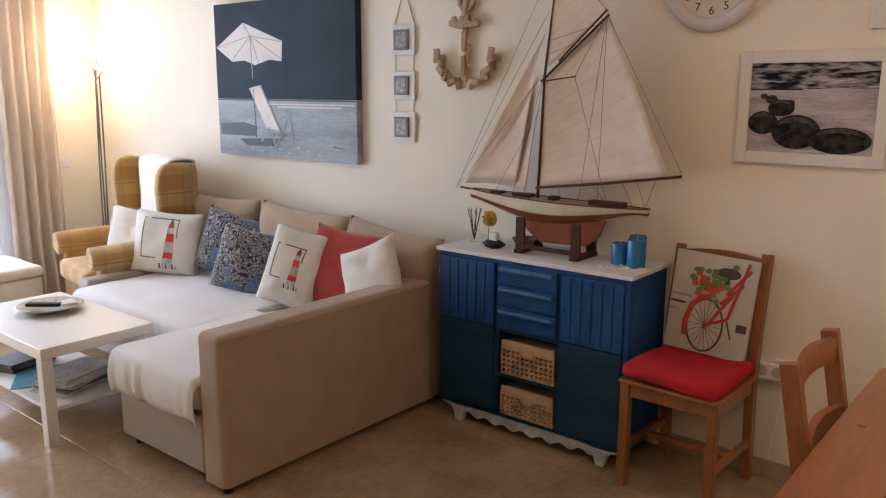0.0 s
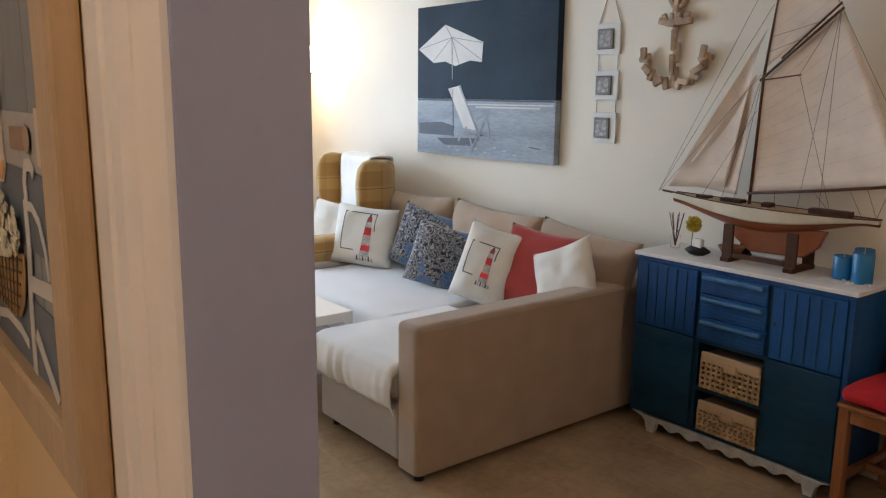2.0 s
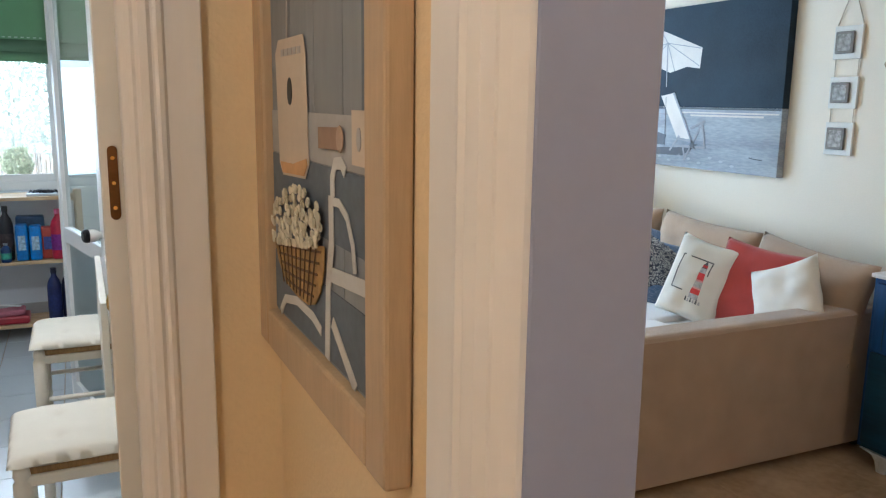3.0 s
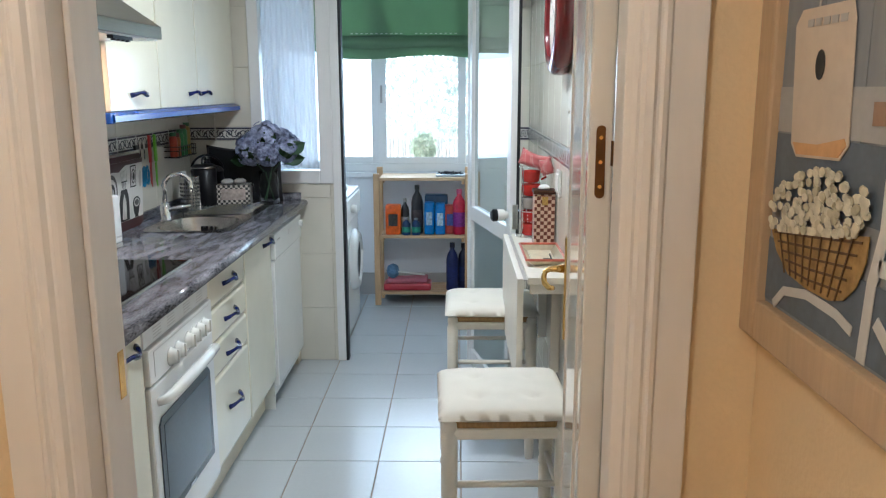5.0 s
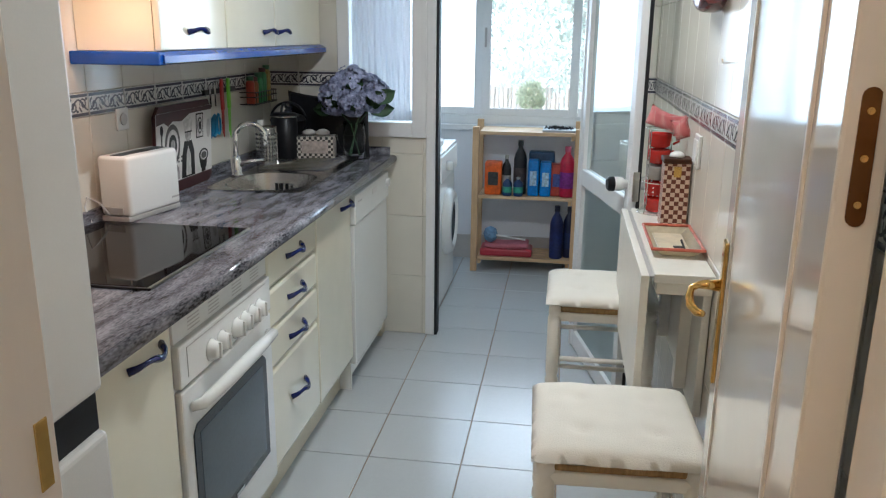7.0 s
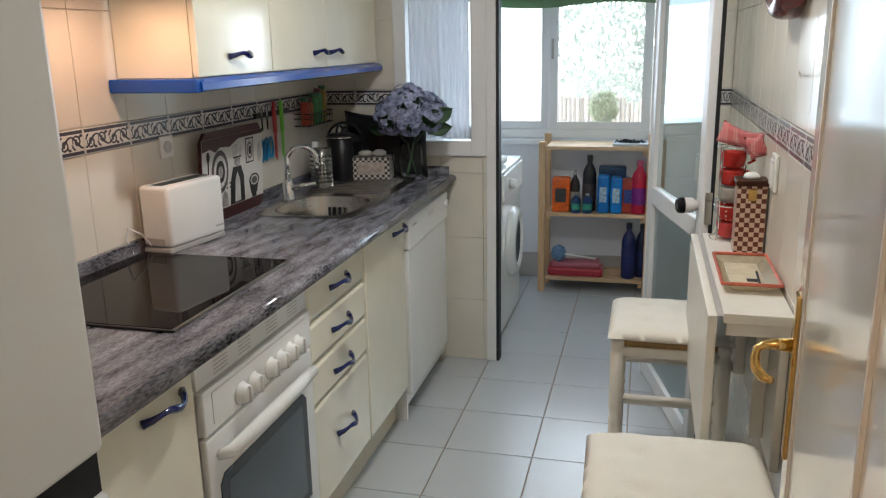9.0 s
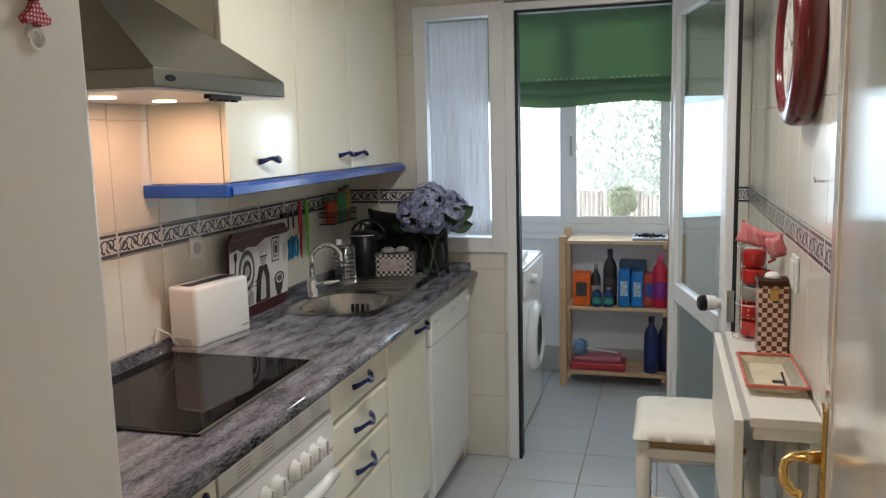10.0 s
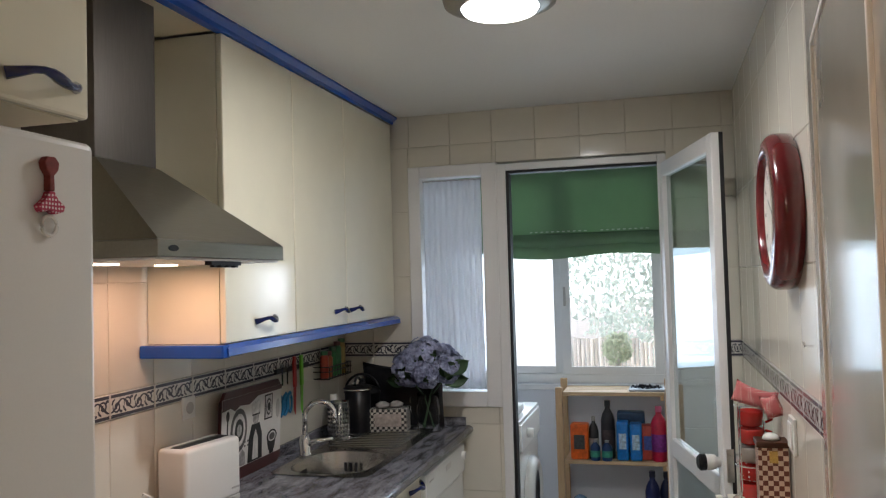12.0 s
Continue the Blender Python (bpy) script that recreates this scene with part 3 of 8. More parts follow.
def moulding(a, b, steps):
    """Outline of a moulded casing across its width, from the outer edge a to the inner edge b; steps are (share of width, depth)."""
    return [(a + (b - a) * u, d) for u, d in steps]


CASING_STEPS = ((0.0, 0.0), (0.0, 0.014), (0.02, 0.016), (0.46, 0.019), (0.50, 0.024), (0.56, 0.0255), (0.60, 0.022), (0.63, 0.022), (0.68, 0.026), (0.78, 0.024), (0.83, 0.017), (0.87, 0.017), (0.93, 0.013), (1.0, 0.006), (1.0, 0.0))


def casing_upright(parent, m, a, b, h):
    bm = bmesh.new()
    pts = moulding(a, b, CASING_STEPS)
    lo = [bm.verts.new(m @ Vector((x, -d, 0))) for x, d in pts]
    hi = [bm.verts.new(m @ Vector((x, -d, h))) for x, d in pts]
    n = len(pts)
    for k in range(n):
        bm.faces.new((lo[k], lo[(k + 1) % n], hi[(k + 1) % n], hi[k]))
    bm.faces.new(lo[::-1])
    bm.faces.new(hi)
    part("casing", bm, CASING, parent)


casing_upright(doorway, pose(0, HY - 0.0005, 0), 0.640, 0.7615, 2.1)
casing_upright(doorway, pose(0, HY - 0.0005, 0), 1.85, 1.731, 2.1)
part("casing", box(0.628, 1.85, 0.006, HY - 0.0005, 2.101, 2.20, 0.003), CASING, doorway)

# kitchen doorway lining and casing
kd = thing("doorway_kitchen", (0.03, -0.53, 0), "cream painted kitchen doorway with moulded casing", "doorway", kind="structure")
part("lining", box(-0.022, 0.028, -0.140, -0.126, 0, 2.06, 0.002), CASING, kd)
part("rebate", box(0.0285, HX + 0.004, -0.163, -0.126, 0, 2.06, 0.002), CASING, kd)
part("lining", box(-0.062, HX + 0.004, -0.908, -0.886, 0, 2.06, 0.002), CASING, kd)
part("lining", box(-0.022, HX + 0.004, -0.886, -0.163, 2.04, 2.06, 0.002), CASING, kd)
part("stop", box(0.030, 0.044, -0.886, -0.876, 0, 2.04, 0.002), CASING, kd)
casing_upright(kd, pose(HX + 0.0005, 0, 0, 0, 0, 90), -0.064, -0.1625, 2.06)
casing_upright(kd, pose(HX + 0.0005, 0, 0, 0, 0, 90), -0.992, -0.8865, 2.06)
part("casing", box(-0.060, -0.0205, -0.990, -0.9085, 0, 2.13, 0.004), CASING, kd)
part("casing", box(HX + 0.0005, HX + 0.026, -0.992, -0.064, 2.061, 2.15, 0.003), CASING, kd)
part("strike_plate", box(-0.050, -0.030, -0.887, -0.8845, 1.015, 1.090, 0.001), BRASS, kd, "brass strike plate")

# kitchen door leaf, open against the side wall
DL = 0.725
kdoor = thing("kitchen_door", (-0.004, -0.157, 0), "open white lacquered door with vertical grooves", "door", kind="structure", rz=180 - 6.0)
part("leaf", box(0.0, DL, 0.0, 0.034, 0.012, 2.035, 0.003), WHITE_LACQ, kdoor, local=True)
for gx in (0.115, DL - 0.115):
    part("groove_strip", box(gx - 0.004, gx + 0.004, 0.0335, 0.0375, 0.20, 1.86, 0.001), CASING, kdoor, local=True)
for gz in (0.20, 1.86):
    part("groove_strip", box(0.115, DL - 0.115, 0.0335, 0.0375, gz - 0.004, gz + 0.004, 0.001), CASING, kdoor, local=True)
for y0, y1, sy in ((0.034, 0.041, 1), (-0.007, 0.0, -1)):
    bm = box(DL - 0.072, DL - 0.038, y0, y1, 0.91, 1.15, 0.003)
    plate = part("handle_plate", bm, BRASS, kdoor, "polished brass handle plate", local=True)
    yb = y1 if sy > 0 else y0
    yo = yb + 0.034 * sy
    lever = [(DL - 0.055, yb, 1.075), (DL - 0.055, yb + 0.022 * sy, 1.075), (DL - 0.055, yo, 1.073), (DL - 0.062, yo + 0.010 * sy, 1.068), (DL - 0.072, yo + 0.012 * sy, 1.058), (DL - 0.084, yo + 0.010 * sy, 1.047), (DL - 0.096, yo, 1.040), (DL - 0.104, yo - 0.010 * sy, 1.041)]
    part("lever", tube(lever, 0.008, 10, taper=[0.010, 0.008, 0.006, 0.006, 0.0065, 0.007, 0.007, 0.005]), BRASS, plate, "curved brass lever", local=True, smooth=True)
for hz in (0.28, 1.38, 1.86):
    ends = [(0.017 + 0.0068 * math.cos(radians(a)), hz + (0.044 if a < 180 else -0.044) + 0.0068 * math.sin(radians(a))) for a in list(range(0, 181, 30)) + list(range(180, 361, 30))]
    bm = prism(ends, 0.0022, Matrix.Rotation(radians(90), 4, 'Z'))
    h_ = part("hinge", bm, BRASS_DK, kdoor, "tarnished brass hinge", local=True)
    part("knuckle", tube([(-0.010, -0.003, hz - 0.004), (-0.010, -0.003, hz + 0.030)], 0.007, 10), BRASS_DK, h_, local=True, smooth=True)
    for dz in (-0.034, 0.0, 0.034):
        part("screw", lathe([(0.0032, 0.0), (0.0028, 0.0009)], 10, pose(-0.0023, 0.017, hz + dz, 0, -90)), BRASS, h_, local=True)

# fixed glazed panel beside the laundry door
win = thing("window_1", (KE, -1.24, 0.985), "narrow white window with a gathered voile curtain", "window", kind="structure")
for a, b, c, d in ((-1.453, -1.395, 0.985, 2.10), (-1.10, -1.03, 0.985, 2.10), (-1.395, -1.10, 0.985, 1.055), (-1.395, -1.10, 2.045, 2.10)):
    part("window_frame", box(KE - 0.07, KE + 0.012, a, b, c, d, 0.004), ALU, win)
bm = box(KE - 0.05, KE - 0.045, -1.395, -1.10, 1.055, 2.045)
pane = part("pane", bm, PANE, win)
pane.visible_shadow = False
curt = sheet(60, 12, lambda u, v: Vector((KE - 0.020 + 0.008 * math.sin(u * 62 + 1.5 * math.sin(v * 3)) * (0.5 + 0.5 * v), -1.385 + 0.275 * u, 2.03 - 0.965 * v + 0.003 * math.sin(u * 55) * (v > 0.99))), 0.0015)
voile = solo("voile_curtain", curt, VOILE, "gathered white voile curtain in the narrow window", "curtain", smooth=True)
solo("curtain_rod", tube([(KE - 0.018, -1.39, 2.032), (KE - 0.018, -1.105, 2.032)], 0.004), GREY_PL, "thin grey curtain rod above the voile", "curtain rod")

# laundry door frame
fr = thing("door_frame_laundry", (KE, -0.65, 0), "white aluminium laundry door frame with black gasket", "door frame", kind="structure")
part("jamb", box(KE - 0.07, KE + 0.012, -1.03, -0.986, 0, 2.09, 0.004), ALU, fr)
part("jamb", box(KE - 0.07, KE + 0.012, -0.318, -0.28, 0, 2.09, 0.004), ALU, fr)
part("head", box(KE - 0.07, KE + 0.012, -0.986, -0.318, 2.058, 2.09, 0.004), ALU, fr)
part("gasket", box(KE - 0.060, KE + 0.004, -0.986, -0.973, 0, 2.058), BLACK_RUB, fr, "black rubber gasket")
part("gasket", box(KE - 0.060, KE + 0.004, -0.973, -0.318, 2.046, 2.058), BLACK_RUB, fr)
# laundry door, half glazed, open into the kitchen
gd = thing("laundry_door", (KE + 0.01, -0.312, 0), "open white aluminium door with two glass panes", "door", kind="structure", rz=13.0)
GW = 0.755
for a, b, c, d in ((0, 0.055, 0.01, 2.045), (GW - 0.055, GW, 0.01, 2.045), (0.055, GW - 0.055, 1.985, 2.045), (0.055, GW - 0.055, 0.01, 0.09), (0.055, GW - 0.055, 0.80, 0.875)):
    part("stile" if d - c > 1 else "rail", box(a, b, 0.0, 0.042, c, d, 0.004), ALU, gd, local=True)
for c, d in ((0.09, 0.80), (0.875, 1.985)):
    p = part("pane", box(0.055, GW - 0.055, 0.018, 0.023, c, d), FROSTED if d < 1 else DOOR_GLASS, gd, local=True)
    p.visible_shadow = False
part("gasket", box(GW, GW + 0.004, 0.028, 0.041, 0.01, 2.045), BLACK_RUB, gd, local=True)
for sy in (-1, 1):
    b0 = 0.0 if sy < 0 else 0.042
    knob = lathe([(0.017, 0), (0.017, 0.012), (0.024, 0.016), (0.027, 0.03), (0.027, 0.062), (0.022, 0.072)], 16, pose(GW - 0.035, b0, 0.93, 90 if sy < 0 else -90))
    k = part("knob", knob, WHITE_PL, gd, "white and black door knob", local=True, smooth=True)
    part("knob_cap", lathe([(0.0282, 0.050), (0.0282, 0.066), (0.020, 0.0745)], 16, pose(GW - 0.035, b0, 0.93, 90 if sy < 0 else -90)), BLACK_PL, k, local=True)
part("lock_plate", box(GW - 0.001, GW + 0.008, 0.010, 0.034, 0.87, 0.98, 0.001), CHROME, gd, local=True)

# laundry window
lw = thing("window_2", (-4.60, -0.75, 0.90), "white aluminium sliding window with bright daylight", "window", kind="structure")
for a, b, c, d in ((-1.62, 0.03, 0.90, 0.955), (-1.62, 0.03, 2.24, 2.30), (-1.62, -1.56, 0.955, 2.24), (-0.02, 0.03, 0.955, 2.24)):
    part("window_frame", box(-4.64, -4.565, a, b, c, d, 0.004), ALU, lw)
for x0, x1, a, b in ((-4.635, -4.605, -1.56, -0.925), (-4.60, -4.572, -0.93, -0.315)):
    sash = part("sash", box(x0, x1, a, a + 0.055, 0.955, 2.24, 0.003), ALU, lw)
    part("sash_rail", box(x0, x1, b - 0.055, b, 0.955, 2.24, 0.003), ALU, sash)
    part("sash_rail", box(x0, x1, a + 0.055, b - 0.055, 0.955, 1.0, 0.003), ALU, sash)
    part("sash_rail", box(x0, x1, a + 0.055, b - 0.055, 2.19, 2.24, 0.003), ALU, sash)
    p = part("pane", box((x0 + x1) / 2 - 0.002, (x0 + x1) / 2 + 0.002, a + 0.055, b - 0.055, 1.0, 2.19), WHITE_FROSTED if a < -1.0 else PANE, sash)
    p.visible_shadow = False
part("sash_rail", box(-4.63, -4.602, -0.31, -0.02, 0.955, 1.01, 0.003), ALU, lw)
part("latch", box(-4.572, -4.560, -0.915, -0.900, 1.38, 1.50, 0.003), GREY_PL, lw)
solo("window_sill", box(-4.565, -4.53, -1.70, 0.0, 0.86, 0.895, 0.004), ALU, "white sill under the laundry window", "window sill", kind="structure")

# balcony window in the living room
bw = thing("window_3", (LX, 1.3, 0), "white framed balcony window behind the curtain", "window", kind="structure")
for a, b, c, d in ((0.25, 2.36, 0.0, 0.07), (0.25, 2.36, 2.13, 2.2), (0.25, 0.32, 0.07, 2.13), (2.29, 2.36, 0.07, 2.13), (1.27, 1.34, 0.07, 2.13)):
    part("window_frame", box(LX - 0.08, LX - 0.02, a, b, c, d, 0.004), ALU, bw)
for a, b in ((0.32, 1.27), (1.34, 2.29)):
    p = part("pane", box(LX - 0.055, LX - 0.05, a, b, 0.07, 2.13), PANE, bw)
    p.visible_shadow = False

# ---- outside the laundry window ----
# fence, foliage and bark colours are paled: outdoor glare and haze painted in
HAZED_REED = M("reed_fence", (0.70, 0.66, 0.60), 0.9, var=0.3, scale=20, stretch=(1, 1, 0.1), per_object=0.5)
HAZED_TREE_LEAF = M("glare_paled_foliage", (0.74, 0.82, 0.74), 0.9, var=0.25, scale=3, world_space=True)
HAZED_BUSH_LEAF = M("glare_paled_bush", (0.60, 0.66, 0.50), 0.7, var=0.4, scale=8, world_space=True)
HAZED_BARK = M("glare_paled_bark", (0.66, 0.64, 0.60), 0.9, var=0.3, scale=12, bump=0.5)
TERRACE = M("terrace_paving", (0.42, 0.38, 0.33), 0.8, var=0.15, scale=4, bump=0.2, world_space=True)
translucent(HAZED_TREE_LEAF, 0.6)
translucent(HAZED_BUSH_LEAF, 0.4)
BACK_GLOW = glow("bright_hazy_sky", (0.93, 0.97, 1.0), 5.0)
setting("ground", box(-60, -4.7, -60, 60, -0.3, -0.14), TERRACE, "pale paved terrace and ground outside", "ground")
setting("backdrop", box(-60.2, -60.0, -60, 60, -0.3, 40), BACK_GLOW, "bright hazy sky", "backdrop")
rng = random.Random(5)
fence = thing("reed_fence", (-6.9, -0.7, -0.14), "reed fence on the terrace, its colour paled for glare", "fence")
for i in range(90):
    y = -2.5 + i * 0.04
    part("reed", tube([(-6.9 + rng.uniform(-0.01, 0.01), y, -0.14), (-6.9 + rng.uniform(-0.01, 0.01), y + rng.uniform(-0.006, 0.006), 0.985 + rng.uniform(-0.04, 0.03))], 0.017, 6), HAZED_REED, fence)


def leaves(center, radii, count, size, seed, hollow=0.35):
    r = random.Random(seed)
    bm = bmesh.new()
    for _ in range(count):
        while True:
            p = Vector((r.uniform(-1, 1), r.uniform(-1, 1), r.uniform(-1, 1)))
            if hollow < p.length < 1.0 + 0.15 * noise.noise(p * 3 + Vector((seed, 0, 0))):
                break
        c = Vector(center) + Vector((p.x * radii[0], p.y * radii[1], p.z * radii[2]))
        q = Euler((r.uniform(0, 6.3), r.uniform(0, 6.3), r.uniform(0, 6.3))).to_matrix()
        s = size * r.uniform(0.6, 1.3)
        v = [bm.verts.new(c + q @ Vector(a)) for a in ((-s, 0, 0), (0, -s * 0.45, s * 0.15), (s, 0, 0), (0, s * 0.45, s * 0.15))]
        bm.faces.new(v)
    return bm


bush = thing("potted_bush", (-6.6, -0.70, -0.14), "round clipped bush in a pot on the terrace", "plant")
part("pot", lathe([(0.11, -0.14), (0.15, 0.2), (0.16, 0.22), (0.13, 0.22)], 18, Matrix.Translation((-6.6, -0.70, 0))), TERRACE, bush)
part("trunk", tube([(-6.6, -0.70, 0.2), (-6.6, -0.70, 0.85)], 0.02, 8), HAZED_BARK, bush)
part("crown", leaves((-6.6, -0.70, 0.93), (0.135, 0.135, 0.14), 600, 0.024, 3, 0.3), HAZED_BUSH_LEAF, bush, kind="stuff")
for k, (tx, ty, tz, tr) in enumerate(((-13, -0.15, 2.7, 1.5), (-15, 2.4, 3.4, 1.6), (-14, -4.2, 3.0, 1.5))):
    tree = thing("tree", (tx, ty, -0.14), "tree beyond the terrace, its colours paled for glare", "tree", "trees outside")
    part("trunk", tube([(tx, ty, -0.14), (tx + 0.05, ty, tz * 0.5), (tx, ty + 0.1, tz)], 0.1, 8, taper=[0.08, 0.06, 0.03]), HAZED_BARK, tree)
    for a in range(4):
        part("limb", tube([(tx, ty, tz * 0.55), (tx + math.cos(a * 1.7) * tr * 0.6, ty + math.sin(a * 1.7) * tr * 0.6, tz + 0.3)], 0.04, 6, taper=[0.05, 0.02]), HAZED_BARK, tree)
    part("crown", leaves((tx, ty, tz - 0.6), (tr * 1.2, tr * 1.2, tr * 1.5), 9000, 0.062, 11 + k, 0.1), HAZED_TREE_LEAF, tree, kind="stuff")

# ---- kitchen: counter side ----
FY = -1.215                    # plane of the fronts


def bow_handle(parent, cx, cz, y, length=0.135, vertical=False, lift=0.03):
    pts, rad = [], []
    for i in range(11):
        s = i / 10 * 2 - 1
        pts.append((cx + s * length / 2, y + lift * (1 - abs(s) ** 3), cz + 0.006 * math.sin(s * 4)))
        rad.append(0.0055 + 0.0035 * math.cos(s * 3.1) ** 2 if abs(s) < 0.85 else 0.010)
    return part("handle", tube(pts, 0.006, 8, taper=rad), NAVY, parent, "navy enamel bow handle", smooth=True)


def front(name, parent, x0, x1, z0, z1, y=FY, mat=CREAM_GLOSS, bev=0.006, t=0.02):
    return part(name, box(x0, x1, y - t, y, z0, z1, bev, seg=2), mat, parent)


def carcass(parent, x0, x1, z0, z1, y0=KL + 0.002, y1=FY - 0.021):
    return part("body", box(x0, x1, y0, y1, z0, z1), CREAM_MATT, parent)


u1 = thing("base_cabinet", (-0.75, -1.5, 0), "cream gloss base cabinet with a navy handle", "cabinet", "kitchen base units")
carcass(u1, -0.572, -0.912, 0.13, 0.862)
d = front("door", u1, -0.575, -0.912, 0.15, 0.86)
bow_handle(d, -0.80, 0.815, FY)

ov = thing("oven", (-1.2, -1.5, 0), "white built-in oven with six knobs and dark glass", "oven")
part("body", box(-0.918, -1.478, KL + 0.002, FY - 0.012, 0.13, 0.862), WHITE_ENAMEL, ov)
vent = part("vent_panel", box(-0.918, -1.478, FY - 0.01, FY + 0.001, 0.792, 0.862, 0.002), WHITE_ENAMEL, ov)
for gx in (-1.02, -1.13, -1.27, -1.39):
    for k in range(6):
        part("slot", box(gx - 0.03, gx + 0.03, FY + 0.0005, FY + 0.0015, 0.803 + k * 0.009, 0.806 + k * 0.009), GREY_PL, vent)
panel = part("control_panel", box(-0.920, -1.476, FY - 0.01, FY + 0.012, 0.685, 0.788, 0.005), WHITE_ENAMEL, ov)
part("panel_line", box(-0.955, -1.44, FY + 0.0115, FY + 0.013, 0.7745, 0.7765), GREY_PL, panel)
part("panel_line", box(-0.955, -0.957, FY + 0.0115, FY + 0.013, 0.705, 0.7765), GREY_PL, panel)
for kx in (-1.076, -1.134, -1.224, -1.276, -1.329, -1.379):
    kn = part("knob", lathe([(0.028, 0.0), (0.028, 0.004), (0.0235, 0.007), (0.021, 0.019), (0.017, 0.0225)], 20, pose(kx, FY + 0.0125, 0.722, -90)), WHITE_ENAMEL, panel, smooth=True)
    part("knob_grip", box(kx - 0.0035, kx + 0.0035, FY + 0.033, FY + 0.041, 0.702, 0.742, 0.002), WHITE_PL, kn)
od = part("oven_door", box(-0.920, -1.476, FY - 0.01, FY + 0.010, 0.15, 0.678, 0.006), WHITE_ENAMEL, ov)
part("glass", prism([(-0.96, 0.26), (-1.415, 0.26), (-1.415, 0.555), (-1.395, 0.575), (-0.98, 0.575), (-0.96, 0.555)], 0.005, Matrix.Translation((0, FY + 0.0085, 0))), DARK_GLASS, od, "dark oven window")
part("inner_glass", box(-0.99, -1.385, FY + 0.0134, FY + 0.0146, 0.285, 0.548, 0.0004), M("inner_oven_glass", (0.085, 0.11, 0.135), 0.14, var=0.1), od)
part("badge", box(-1.165, -1.215, FY + 0.0146, FY + 0.0153, 0.263, 0.273), CHROME, od)
hb = [(-0.965, FY + 0.008, 0.625), (-0.975, FY + 0.034, 0.632), (-1.08, FY + 0.044, 0.640), (-1.20, FY + 0.047, 0.642), (-1.32, FY + 0.044, 0.640), (-1.425, FY + 0.034, 0.632), (-1.435, FY + 0.008, 0.625)]
part("handle", tube(hb, 0.015, 12, taper=[0.012, 0.015, 0.017, 0.018, 0.017, 0.015, 0.012]), WHITE_ENAMEL, od, smooth=True)

u2 = thing("drawer_unit", (-1.72, -1.5, 0), "cream gloss drawer unit with four navy handles", "cabinet", "kitchen base units")
carcass(u2, -1.484, -1.952, 0.13, 0.862)
for z0, z1, hz in ((0.736, 0.860, 0.800), (0.610, 0.730, 0.668), (0.484, 0.604, 0.536), (0.150, 0.478, 0.330)):
    d = front("drawer", u2, -1.486, -1.950, z0, z1, bev=0.012)
    bow_handle(d, -1.715, hz, FY)
u3 = thing("sink_cabinet", (-2.18, -1.5, 0), "cream gloss cabinet under the sink", "cabinet", "kitchen base units")
part("body", box(-1.958, -2.400, KL + 0.002, FY - 0.021, 0.13, 0.70), CREAM_MATT, u3)
d = front("door", u3, -1.956, -2.402, 0.15, 0.86)
bow_handle(d, -2.325, 0.815, FY)
dw = thing("dishwasher", (-2.71, -1.5, 0), "white dishwasher with a control panel", "dishwasher")
part("body", box(-2.412, -3.02, KL + 0.002, FY - 0.02, 0.05, 0.69), WHITE_ENAMEL, dw)
part("trim", box(-2.410, -3.03, FY - 0.019, FY - 0.004, 0.838, 0.862, 0.002), WHITE_ENAMEL, dw)
dp = part("control_panel", box(-2.412, -3.02, FY - 0.019, FY + 0.018, 0.715, 0.835, 0.006), WHITE_ENAMEL, dw)
part("grip", box(-2.70, -2.78, FY + 0.016, FY + 0.019, 0.785, 0.810, 0.001), GREY_PL, dp)
part("dial", lathe([(0.019, 0), (0.017, 0.014)], 16, pose(-2.975, FY + 0.0185, 0.79, -90)), WHITE_PL, dp)
for k in range(3):
    part("button", box(-2.46 - k * 0.02, -2.472 - k * 0.02, FY + 0.017, FY + 0.021, 0.80, 0.806), GREY_PL, dp)
part("door", box(-2.416, -3.016, FY - 0.019, FY + 0.010, 0.11, 0.710, 0.006), WHITE_ENAMEL, dw)
part("foot_panel", box(-2.412, -3.02, -1.30, -1.285, 0.0, 0.10), GREY_PL, dw)
part("side_foot", box(-2.402, -2.413, FY - 0.06, FY - 0.01, 0.0, 0.12), WHITE_ENAMEL, dw)
solo("plinth", box(-0.575, -2.400, -1.29, -1.275, 0.0, 0.128), CREAM_MATT, "cream plinth under the base units", "plinth")
part_wall = solo("end_filler", box(-3.025, -3.096, KL + 0.002, FY - 0.025, 0.0, 0.862), CREAM_MATT, "cream filler beside the dishwasher", "filler panel")

# worktop with the cut-out for the sink bowl
wt = thing("worktop", (-1.8, -1.48, 0.862), "blue-grey granite worktop with upstand", "worktop")
BX0, BX1, BY0, BY1 = -2.50, -2.12, -1.66, -1.34
bm = box(-0.565, BX1, KL + 0.001, -1.190, 0.863, 0.900)
box(BX0, KE + 0.001, KL + 0.001, -1.190, 0.863, 0.900, bm=bm)
box(BX1, BX0, BY1, -1.190, 0.863, 0.900, bm=bm)
box(BX1, BX0, KL + 0.001, BY0, 0.863, 0.900, bm=bm)
bmesh.ops.remove_doubles(bm, verts=bm.verts[:], dist=0.0001)
part("slab", bm, GRANITE, wt)
part("edge", tube([(-0.565, -1.190, 0.8815), (KE + 0.002, -1.190, 0.8815)], 0.0183, 12), GRANITE, wt, smooth=True)
part("upstand", box(-0.565, KE + 0.002, KL + 0.001, KL + 0.018, 0.9003, 0.938, 0.002), GRANITE, wt)
part("upstand", box(KE + 0.001, KE + 0.018, KL + 0.019, -1.205, 0.9003, 0.938, 0.002), GRANITE, wt)

